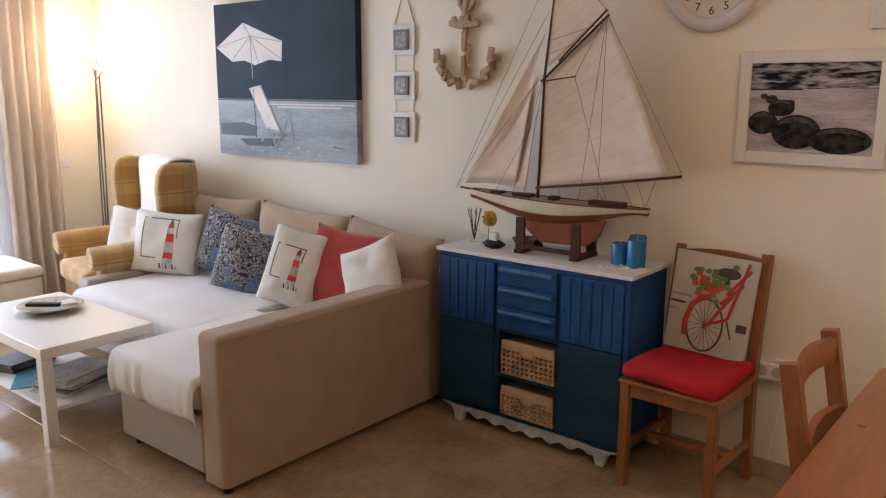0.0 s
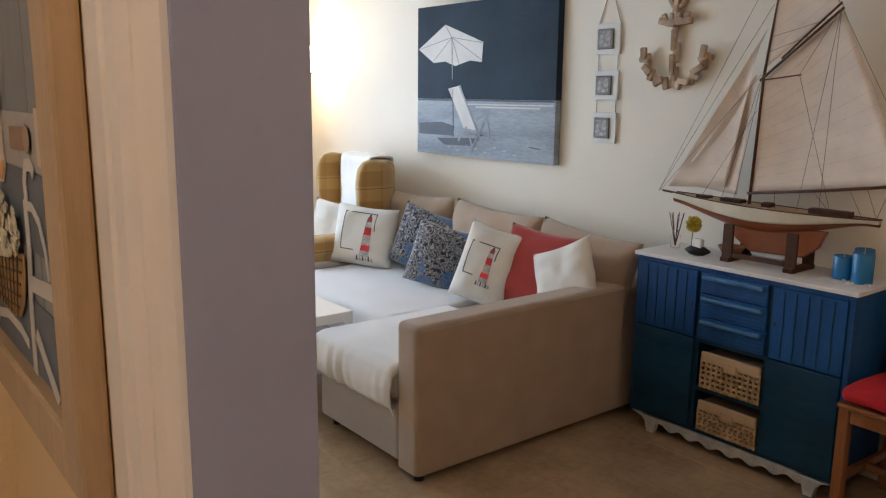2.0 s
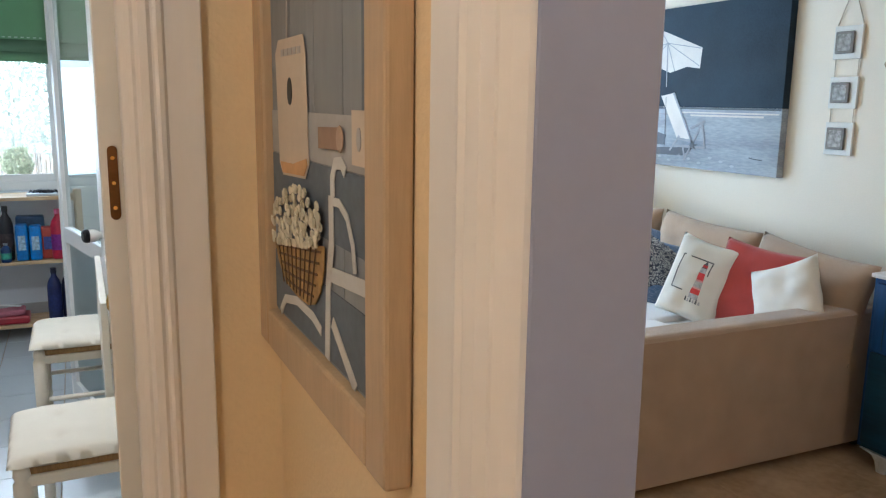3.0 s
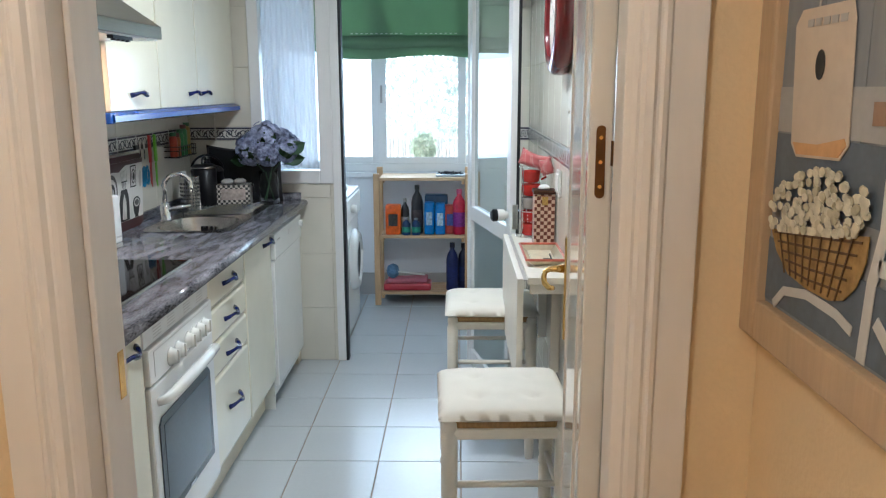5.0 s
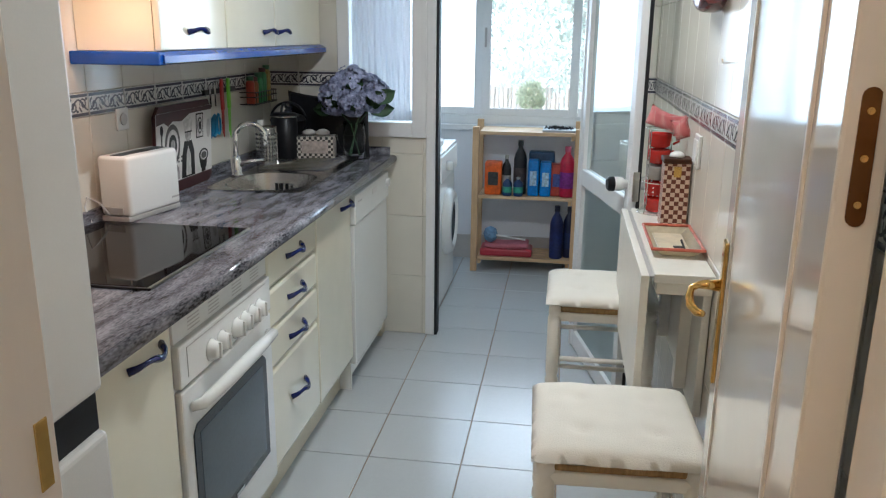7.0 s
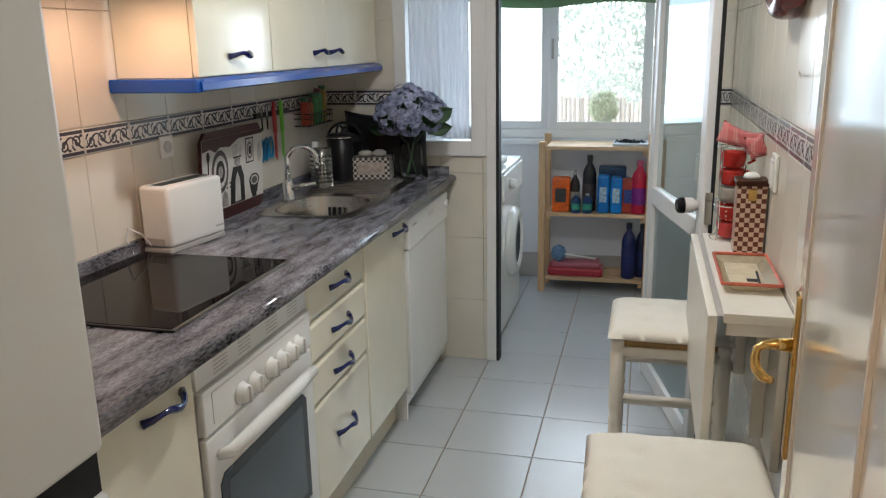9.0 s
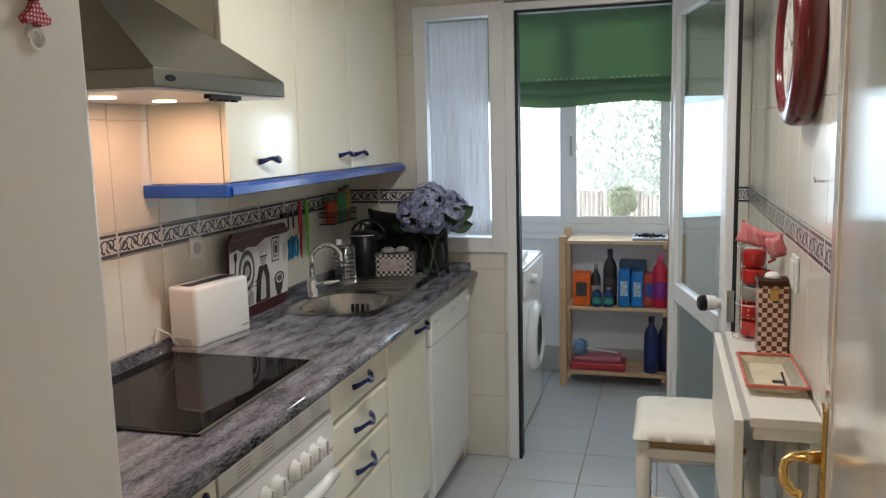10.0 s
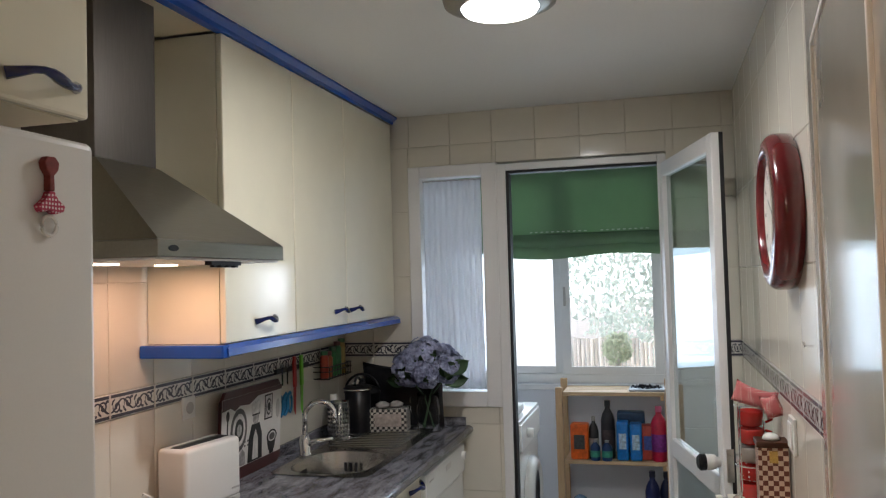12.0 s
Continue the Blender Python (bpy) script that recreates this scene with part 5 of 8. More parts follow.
pot = thing("stock_pot", (-2.985, -1.665, 0.903), "black enamel pot with a wire handle", "pot")
part("pot", lathe([(0.075, 0.901), (0.082, 0.91), (0.082, 1.06), (0.086, 1.065), (0.078, 1.065)], 26, Matrix.Translation((-2.985, -1.665, 0))), BLACK_PL, pot, smooth=True)
part("lid", lathe([(0.086, 1.066), (0.07, 1.085), (0.02, 1.10), (0.012, 1.118), (0.018, 1.125), (0.002, 1.126)], 26, Matrix.Translation((-2.985, -1.665, 0)), cap=False), BLACK_PL, pot, smooth=True)
part("handle", tube(arc((-2.985, -1.665, 1.06), 0.085, 15, 165, 12, "yz"), 0.006, 8), BLACK_PL, pot, smooth=True)

# vase with hydrangeas
VX, VY = -2.93, -1.335
vs = thing("glass_vase", (VX, VY, 0.9), "clear glass jug vase with a handle", "vase")
p = part("vase", lathe([(0.048, 0.9015), (0.052, 0.905), (0.052, 1.0), (0.046, 1.045), (0.050, 1.07), (0.047, 1.07), (0.043, 1.045), (0.049, 1.0), (0.049, 0.908), (0.001, 0.908)], 28, Matrix.Translation((VX, VY, 0)), cap=False), CLEAR, vs, smooth=True)
part("handle", tube([(VX, VY - 0.048, 1.055), (VX, VY - 0.075, 1.05), (VX, VY - 0.085, 1.0), (VX, VY - 0.07, 0.95), (VX, VY - 0.05, 0.935)], 0.005, 8), CLEAR, vs, smooth=True)
p.visible_shadow = False
fl = thing("hydrangea_bouquet", (VX, VY, 0.93), "dusty blue hydrangea heads with dark leaves", "flowers")
rh = random.Random(9)
for k, (hx, hy, hz, hr) in enumerate(((0.0, -0.085, 1.175, 0.080), (0.02, 0.0, 1.235, 0.085), (0.0, 0.09, 1.185, 0.078), (0.05, 0.01, 1.160, 0.062), (-0.04, 0.05, 1.22, 0.07), (0.03, -0.05, 1.215, 0.065))):
    bm = bmesh.new()
    c = Vector((VX + hx, VY + hy, hz))
    for _ in range(120):
        dvec = Vector((rh.gauss(0, 1), rh.gauss(0, 1), rh.gauss(0, 1))).normalized()
        p0 = c + dvec * hr * rh.uniform(0.78, 1.05)
        q = dvec.to_track_quat('Z', 'Y').to_matrix() @ Matrix.Rotation(rh.uniform(0, 6.3), 3, 'Z')
        s = rh.uniform(0.011, 0.016)
        for a in range(4):
            e = Matrix.Rotation(a * math.pi / 2, 3, 'Z')
            bm.faces.new([bm.verts.new(p0 + q @ (e @ Vector(w))) for w in ((0, 0, 0), (s * 0.8, -s * 0.85, 0.003), (s * 1.6, 0, -0.002), (s * 0.8, s * 0.85, 0.003))])
    part("flower_head", bm, PETAL, fl)
    # added dark core that paints the shade in the gaps between petals
    part("dark_gap_core", lathe([(0.002, -0.66 * hr), (0.5 * hr, -0.45 * hr), (0.68 * hr, 0.0), (0.5 * hr, 0.45 * hr), (0.002, 0.66 * hr)], 10, Matrix.Translation(c)), LEAF, fl)
    if k in (0, 2, 4):
        part("stem", tube([(VX + hx * 0.9, VY + hy * 0.9, hz - hr * 0.6), (VX + hx * 0.2, VY + hy * 0.2, 1.06), (VX - hx * 0.3, VY - hy * 0.3, 0.915)], 0.003, 6), LEAF, fl)
for lx, ly, lz, ang in ((0.03, 0.13, 1.135, 20), (0.04, 0.15, 1.19, 45), (0.0, -0.13, 1.13, 170)):
    ca, sa = math.cos(radians(ang)), math.sin(radians(ang))

    def leaf_pt(u, v, lx=lx, ly=ly, lz=lz, ca=ca, sa=sa):
        w = 0.036 * math.sin(math.pi * min(1, u * 0.93 + 0.07)) * (2 * v - 1)
        s = 0.11 * (u - 0.4)
        return Vector((VX + lx + 0.02 * abs(2 * v - 1) - 0.03 * u, VY + ly + s * ca - w * sa, lz + s * sa + w * ca - 0.02 * u * u))
    part("leaf", sheet(8, 4, leaf_pt, 0.0008), LEAF, fl, smooth=True)

# ---- kitchen: table side ----
tb = thing("folding_table", (-1.72, -0.08, 0.5), "white wall-mounted folding table with a hanging flap", "table")
part("top", box(-1.335, -2.115, -0.150, -0.003, 0.872, 0.895, 0.002), STOOL_WHITE, tb)
part("flap", box(-1.300, -2.08, -0.186, -0.166, 0.545, 0.900, 0.002, m=None), STOOL_WHITE, tb)
part("hinge_strip", box(-1.34, -2.10, -0.1655, -0.1505, 0.884, 0.888), GREY_PL, tb)
part("bracket", box(-1.36, -1.40, -0.14, -0.003, 0.835, 0.871, 0.002), STOOL_WHITE, tb)
part("batten", box(-1.37, -2.09, -0.022, -0.002, 0.50, 0.835, 0.002), STOOL_WHITE, tb)
part("support", box(-1.50, -1.545, -0.055, -0.023, 0.52, 0.871, 0.002), STOOL_WHITE, tb)
part("support", box(-1.90, -1.945, -0.055, -0.023, 0.52, 0.871, 0.002), STOOL_WHITE, tb)


def stool(cx, cy, rz):
    s = thing("stool", (cx, cy, 0), "cream painted rush stool with an ivory seat pad", "stool", "kitchen stools", rz=rz)
    W = 0.155
    for sx in (-1, 1):
        for sy in (-1, 1):
            lg = lathe([(0.016, 0.0), (0.019, 0.03), (0.021, 0.30), (0.018, 0.312), (0.0225, 0.322), (0.0225, 0.335), (0.018, 0.345), (0.022, 0.365), (0.0225, 0.555), (0.016, 0.565), (0.021, 0.575), (0.020, 0.592), (0.010, 0.600)], 14, Matrix.Translation((sx * W, sy * W, 0)))
            part("leg", lg, STOOL_WHITE, s, local=True, smooth=True)
    for sy in (-1, 1):
        part("seat_rail", box(-W, W, sy * W - 0.012, sy * W + 0.012, 0.545, 0.575, 0.004), STOOL_WHITE, s, local=True)
        part("seat_rail", box(sy * W - 0.012, sy * W + 0.012, -W, W, 0.546, 0.576, 0.004), STOOL_WHITE, s, local=True)
        for z in (0.20, 0.36):
            part("stretcher", tube([(-W, sy * W, z), (W, sy * W, z)], 0.009, 10), STOOL_WHITE, s, local=True, smooth=True)
            part("stretcher", tube([(sy * W, -W, z + 0.05), (sy * W, W, z + 0.05)], 0.009, 10), STOOL_WHITE, s, local=True, smooth=True)
    part("rush_seat", slab_soft(-W - 0.006, W + 0.006, -W - 0.006, W + 0.006, 0.572, 0.600, 0.012, 2, 0.004, 3), RUSH, s, local=True, smooth=True)

    def pad(u, v, top=True):
        x, y = 2 * u - 1, 2 * v - 1
        t = max(0.0, (1 - x ** 6) * (1 - y ** 6)) ** 0.4
        z = 0.032 * t
        for bx in (-0.42, 0.42):
            for by in (-0.42, 0.42):
                z -= 0.011 * math.exp(-((x - bx) ** 2 + (y - by) ** 2) / 0.012)
        z += 0.003 * noise.noise(Vector((x * 3, y * 3, cx)))
        return Vector((x * 0.186, y * 0.186, 0.608 + (z if top else -0.35 * z)))
    bm = sheet(28, 28, pad)
    sheet(28, 28, lambda u, v: pad(u, v, False), bm=bm)
    bmesh.ops.remove_doubles(bm, verts=bm.verts[:], dist=0.0006)
    part("seat_pad", bm, STOOL_CUSH, s, "ivory tufted seat pad", local=True, smooth=True)
    return s


stool(-1.075, -0.243, 2)
stool(-2.075, -0.235, 0)

# on the folding table
tray = thing("tray", (-1.635, -0.075, 0.895), "small cream tray with a red printed rim", "tray")
TRAYC = M("tray_cream", (0.66, 0.58, 0.42), 0.35, var=0.15, scale=30)
TRAYR = M("tray_rim_red", (0.50, 0.12, 0.07), 0.4, var=0.35, scale=60)
part("base", box(-1.515, -1.755, -0.115, -0.035, 0.8955, 0.900, 0.002), TRAYC, tray)
bm = bmesh.new()
o = [(-1.490, -0.142), (-1.780, -0.142), (-1.780, -0.008), (-1.490, -0.008)]
i_ = [(-1.515, -0.117), (-1.755, -0.117), (-1.755, -0.033), (-1.515, -0.033)]
vo = [bm.verts.new((x, y, 0.917)) for x, y in o]
vi = [bm.verts.new((x, y, 0.8975)) for x, y in i_]
for k in range(4):
    bm.faces.new((vo[k], vo[(k + 1) % 4], vi[(k + 1) % 4], vi[k]))
bmesh.ops.solidify(bm, geom=bm.faces[:], thickness=0.004)
part("side", bm, TRAYC, tray)
for a, b in zip(o, o[1:] + o[:1]):
    part("rim", tube([(a[0], a[1], 0.9185), (b[0], b[1], 0.9185)], 0.0045, 6), TRAYR, tray)
part("printed_mark", box(-1.580, -1.605, -0.075, -0.045, 0.9002, 0.9008), INK, tray)
part("pen", tube([(-1.540, -0.05, 0.904), (-1.660, -0.045, 0.904)], 0.003, 6), INK, tray)
CHKB = checks("brown_cream_checks", (0.13, 0.028, 0.014), (0.62, 0.46, 0.34), 0.0135, 0.35)
cbx = thing("tea_tin", (-1.895, -0.045, 0.895), "tall brown and cream checked tin with a lid", "tin")
part("body", box(-1.858, -1.934, -0.083, -0.005, 0.8955, 1.090, 0.002), CHKB, cbx)
lid = part("lid", box(-1.854, -1.938, -0.087, -0.002, 1.0905, 1.106, 0.003), DARK_WOOD, cbx, "dark lid")
fig = lathe([(0.004, 1.106), (0.024, 1.108), (0.020, 1.118), (0.010, 1.124)], 12, Matrix.Translation((-1.895, -0.045, 0)))
part("lid_ornament", fig, WHITE_PL, lid, smooth=True)
part("clasp", box(-1.8575, -1.8555, -0.055, -0.033, 1.05, 1.082), BRASS, cbx)

ck = thing("mug_rack", (-2.055, -0.080, 0.895), "chrome wire rack with stacked red and grey mugs", "mug rack")
for z in (0.898, 1.0, 1.175):
    part("wire_ring", tube(arc((-2.055, -0.080, z), 0.046 if z > 0.9 else 0.056, 0, 360, 24, "xy"), 0.002, 6), CHROME, ck)
for a in range(4):
    w = radians(45 + 90 * a)
    part("wire", tube([(-2.055 + 0.056 * math.cos(w), -0.080 + 0.056 * math.sin(w), 0.898), (-2.055 + 0.046 * math.cos(w), -0.080 + 0.046 * math.sin(w), 0.93), (-2.055 + 0.046 * math.cos(w), -0.080 + 0.046 * math.sin(w), 1.175)], 0.002, 6), CHROME, ck)
MUG_R = M("red_glaze", (0.50, 0.02, 0.015), 0.15, var=0.1, coat=0.3)
MUG_D = dots("red_dotted_glaze", (0.50, 0.02, 0.015), (0.8, 0.7, 0.65), 0.014)
MUG_G = M("grey_glaze", (0.36, 0.33, 0.30), 0.2, var=0.15)
for k, mt in enumerate((MUG_R, MUG_D, MUG_G, MUG_R, MUG_R)):
    z = 0.902 + k * 0.053
    mug = thing("mug", (-2.055, -0.080, z), "stacked %s mug in the wire rack" % ("grey glazed" if mt is MUG_G else "red dotted" if mt is MUG_D else "red glazed"), "mug", "mugs in the rack")
    part("cup", lathe([(0.026, z), (0.033, z + 0.006), (0.036, z + 0.040), (0.036, z + 0.0455), (0.0335, z + 0.0455), (0.0325, z + 0.012)], 22, Matrix.Translation((-2.055, -0.080, 0))), mt, mug, smooth=True)
    part("handle", tube([(-2.045, -0.042, z + 0.042), (-2.04, -0.025, z + 0.038), (-2.04, -0.022, z + 0.022), (-2.046, -0.040, z + 0.012)], 0.004, 8), mt, mug, smooth=True)
gl = thing("oven_glove", (-2.04, -0.055, 1.178), "red dotted fabric glove draped on the mugs", "oven glove")
GLV = dots("red_white_dots", (0.52, 0.13, 0.13), (0.75, 0.65, 0.6), 0.0065)
bm = pillow(0.120, 0.065, 0.045, 2.0, n=12, sag=0.01)
bm.transform(pose(-2.03, -0.068, 1.205, 0, 18, 82))
part("mitt", bm, GLV, gl, smooth=True)
bm = pillow(0.05, 0.07, 0.03, 6.0, n=8)
bm.transform(pose(-1.985, -0.028, 1.185, 0, -20, 80))
part("thumb", bm, GLV, gl, smooth=True)

sw = thing("light_switch", (-1.775, 0.0, 1.09), "white double light switch", "switch")
part("plate", box(-1.735, -1.815, -0.010, -0.0005, 1.095, 1.190, 0.003), WHITE_PL, sw)
part("rocker", box(-1.748, -1.802, -0.015, -0.0095, 1.108, 1.177, 0.003), WHITE_PL, sw)
solo("wall_hook", tube([(-1.45, -0.001, 1.402), (-1.45, -0.018, 1.402), (-1.45, -0.020, 1.412)], 0.003, 6), CHROME, "small metal hook on the tiles", "hook")

# red wall clock
CCX, CCZ, CR = -1.66, 1.718, 0.195
clk = thing("wall_clock", (CCX, 0.0, CCZ - CR), "round clock with a deep dark red rim", "clock")
cm_ = pose(CCX, -0.0008, CCZ, 90)
part("rim", lathe([(CR - 0.006, 0.0), (CR - 0.002, 0.004), (CR, 0.016), (CR, 0.036), (CR - 0.002, 0.046), (CR - 0.008, 0.056), (CR - 0.018, 0.063), (CR - 0.040, 0.066), (CR - 0.046, 0.058), (CR - 0.050, 0.020)], 48, cm_, cap=False), RED_RIM, clk, smooth=True)
part("dial", lathe([(0.001, 0.019), (CR - 0.048, 0.020)], 40, cm_, cap=False), DIAL, clk)
for k in range(12):
    a = radians(30 * k)
    part("hour_mark", box(-0.004, 0.004, -0.012, 0.012, 0.0205, 0.0215, m=cm_ @ Matrix.Rotation(a, 4, 'Z') @ Matrix.Translation((0, 0.115, 0))), INK, clk)
for ang, ln in ((60, 0.07), (-80, 0.10)):
    part("pointer", box(-0.003, 0.003, -0.01, ln, 0.024, 0.0255, m=cm_ @ Matrix.Rotation(radians(ang), 4, 'Z')), INK, clk)
p = part("cover_glass", lathe([(0.001, 0.055), (CR - 0.046, 0.0555)], 40, cm_, cap=False), CLEAR, clk)
p.visible_shadow = False

cl = thing("ceiling_lamp", (-1.60, -0.71, 2.345), "round steel ceiling lamp, switched on", "ceiling lamp")
part("housing", lathe([(0.155, 2.344), (0.158, 2.335), (0.150, 2.305), (0.115, 2.292), (0.105, 2.292)], 40, Matrix.Translation((-1.60, -0.71, 0)), cap=False), STEEL, cl, smooth=True)
part("diffuser", lathe([(0.105, 2.293), (0.098, 2.283), (0.06, 2.279), (0.002, 2.278)], 40, Matrix.Translation((-1.60, -0.71, 0)), cap=False), glow("lit_diffuser", (1.0, 0.95, 0.86), 9.0), cl, "glowing white diffuser", smooth=True)

# ---- laundry ----
sh = thing("wooden_shelf", (-4.39, -0.605, 0), "three-tier pine shelf with slatted boards", "shelf")
for x in (-4.262, -4.525):
    for y in (-0.922, -0.30):
        part("post", box(x - 0.012, x + 0.024, y - 0.02, y + 0.02, 0, 0.935 if x < -4.3 else 0.915, 0.003), PINE, sh)
for z in (0.868, 0.472, 0.075):
    for k in range(5):
        x = -4.245 - k * 0.058
        part("slat", box(x, x - 0.046, -0.898, -0.322, z, z + 0.022, 0.003), PINE_H, sh)
    for y in (-0.897, -0.345):
        part("bearer", box(-4.24, -4.52, y, y + 0.02, z - 0.024, z - 0.0005, 0.002), PINE, sh)


def prod(name, y, w, z, h, col, label, cat, x=-4.30, d=0.09, lid=None, round_=False, col2=None):
    t = thing(name, (x, y, z), label, cat, "laundry products")
    mt = M(name + "_print", col, 0.35, var=0.35, scale=22)
    if round_:
        r = w / 2
        part("body", lathe([(r * 0.92, z), (r, z + 0.008), (r, z + h * 0.66), (r * 0.8, z + h * 0.76), (r * 0.36, z + h * 0.86), (r * 0.36, z + h * 0.9)], 18, Matrix.Translation((x, y, 0))), mt, t, smooth=True)
        part("cap", lathe([(r * 0.42, z + h * 0.9), (r * 0.42, z + h)], 14, Matrix.Translation((x, y, 0))), M(name + "_cap", lid or (0.02, 0.02, 0.02), 0.4), t)
        part("label", lathe([(r * 1.015, z + h * 0.18), (r * 1.015, z + h * 0.5)], 18, Matrix.Translation((x, y, 0)), cap=False), M(name + "_label", col2 or tuple(min(1, c * 2 + 0.05) for c in col), 0.4, var=0.4, scale=60), t, smooth=True)
    else:
        part("body", slab_soft(x - d / 2, x + d / 2, y - w / 2, y + w / 2, z, z + h, 0.012, 3, 0.004, 2), mt, t, smooth=True)
        part("label", box(x + d / 2, x + d / 2 + 0.002, y - w * 0.3, y + w * 0.3, z + h * 0.3, z + h * 0.7), M(name + "_label", col2 or tuple(min(1, c * 2 + 0.05) for c in col), 0.4, var=0.5, scale=70), t)
    return t


Z2 = 0.495
prod("detergent_pouch", -0.812, 0.105, Z2, 0.205, (0.70, 0.11, 0.008), "orange detergent pouch on the shelf", "pouch", col2=(0.05, 0.05, 0.05))
prod("drink_can", -0.732, 0.058, Z2, 0.245, (0.015, 0.013, 0.012), "tall dark can on the shelf", "can", round_=True, lid=(0.35, 0.33, 0.3), col2=(0.40, 0.36, 0.30))
prod("drink_can", -0.722, 0.058, Z2, 0.115, (0.006, 0.03, 0.12), "small blue and green can in front", "can", x=-4.262, round_=True, lid=(0.3, 0.3, 0.3), col2=(0.05, 0.3, 0.2))
prod("drink_can", -0.655, 0.060, Z2, 0.115, (0.006, 0.03, 0.12), "small blue and green can in front", "can", x=-4.262, round_=True, lid=(0.3, 0.3, 0.3), col2=(0.05, 0.3, 0.2))
prod("bottle", -0.650, 0.080, Z2, 0.335, (0.012, 0.010, 0.012), "black bottle with a dark cap", "bottle", x=-4.33, round_=True, col2=(0.06, 0.04, 0.04))
prod("detergent_pack", -0.565, 0.068, Z2, 0.225, (0.008, 0.17, 0.52), "bright blue laundry pack", "pack", col2=(0.40, 0.52, 0.62))
prod("detergent_pack", -0.490, 0.068, Z2, 0.215, (0.008, 0.19, 0.58), "bright blue laundry pack", "pack", col2=(0.40, 0.52, 0.62))
prod("detergent_pouch", -0.520, 0.16, Z2, 0.26, (0.012, 0.05, 0.12), "dark blue pouch behind the packs", "pouch", x=-4.42)
prod("detergent_pouch", -0.420, 0.085, Z2, 0.20, (0.42, 0.05, 0.03), "red detergent pouch on the shelf", "pouch", x=-4.33, col2=(0.05, 0.08, 0.3))
prod("softener_bottle", -0.360, 0.092, Z2, 0.31, (0.50, 0.008, 0.045), "red softener bottle with a pink cap", "bottle", round_=True, lid=(0.55, 0.1, 0.2), col2=(0.20, 0.02, 0.22))
Z3 = 0.098
prod("bottle", -0.407, 0.084, Z3, 0.335, (0.008, 0.015, 0.09), "tall navy blue bottle", "bottle", round_=True, lid=(0.01, 0.01, 0.03), col2=(0.012, 0.02, 0.11))
prod("bottle", -0.330, 0.075, Z3, 0.325, (0.006, 0.01, 0.05), "tall dark blue bottle", "bottle", x=-4.34, round_=True, lid=(0.01, 0.01, 0.03), col2=(0.01, 0.02, 0.09))
rb = thing("plastic_basin", (-4.33, -0.715, Z3), "shallow red plastic tray on the lower shelf", "tray")
part("basin", box(-4.26, -4.42, -0.885, -0.555, Z3, Z3 + 0.05, 0.012), M("red_plastic", (0.42, 0.03, 0.05), 0.3, var=0.1), rb)
part("cloth", slab_soft(-4.28, -4.40, -0.86, -0.58, Z3 + 0.05, Z3 + 0.085, 0.012, 5, 0.012, 4), M("pink_cloth", (0.48, 0.16, 0.20), 0.9, var=0.2), rb, smooth=True)
solo("peg_ball", lathe([(0.008, 0.183), (0.036, 0.20), (0.046, 0.235), (0.036, 0.27), (0.008, 0.285)], 16, Matrix.Translation((-4.29, -0.820, 0))), M("blue_mesh", (0.12, 0.22, 0.36), 0.6, var=0.5, scale=60), "blue net ball of clothes pegs", "peg bag", smooth=True)
solo("brush_handle", tube([(-4.27, -0.79, 0.235), (-4.30, -0.60, 0.205)], 0.006, 8), WHITE_PL, "white brush handle lying in the tray", "brush")
tt = thing("pebble_tray", (-4.35, -0.42, 0.8905), "shallow tray of dark pebbles", "tray")
part("tray", box(-4.27, -4.43, -0.52, -0.32, 0.8905, 0.905, 0.004), M("pale_tray", (0.45, 0.46, 0.48), 0.4), tt)
part("pebbles", leaves((-4.35, -0.42, 0.910), (0.07, 0.09, 0.008), 120, 0.012, 8, 0.0), BLACK_PL, tt, kind="stuff")

wm_ = thing("washing_machine", (-3.73, -1.32, 0), "white front-loading washing machine", "washing machine")
WY = -1.020
part("body", box(-3.425, -4.025, -1.60, WY, 0.012, 0.845, 0.008), WHITE_ENAMEL, wm_)
part("top", box(-3.42, -4.03, -1.605, WY + 0.006, 0.846, 0.862, 0.005), WHITE_ENAMEL, wm_)
part("panel", box(-3.428, -4.022, WY + 0.0005, WY + 0.014, 0.705, 0.842, 0.005), WHITE_PL, wm_)
part("dial", lathe([(0.026, 0), (0.024, 0.03), (0.018, 0.034)], 20, pose(-3.60, WY + 0.0145, 0.775, -90)), WHITE_PL, wm_, smooth=True)
dr = part("door_ring", lathe([(0.19, 0.0), (0.19, 0.02), (0.165, 0.042), (0.135, 0.046), (0.128, 0.03)], 36, pose(-3.725, WY + 0.001, 0.44, -90), cap=False), WHITE_PL, wm_, smooth=True)
part("door_glass", lathe([(0.128, 0.03), (0.10, 0.018), (0.002, 0.010)], 36, pose(-3.725, WY + 0.001, 0.44, -90), cap=False), DARK_GLASS, dr, smooth=True)
for x in (-3.47, -3.98):
    for y in (-1.56, -1.07):
        part("foot", lathe([(0.02, 0.0), (0.02, 0.013)], 12, Matrix.Translation((x, y, 0))), BLACK_PL, wm_)
solo("folded_cloth", slab_soft(-3.47, -3.72, -1.30, -1.04, 0.863, 0.905, 0.012, 4, 0.01, 4), SHEET, "white folded cloth on the washing machine", "cloth", smooth=True)

# roman blind in the laundry
bl = thing("roman_blind", (-4.53, -0.8, 1.68), "green cotton roman blind, half raised in folds", "blind")
part("fabric", sheet(40, 20, lambda u, v: Vector((-4.535 + 0.004 * math.sin(u * 9), -1.60 + 1.59 * u, 2.30 - 0.50 * v)), 0.002), BLIND_GREEN, bl, smooth=True)


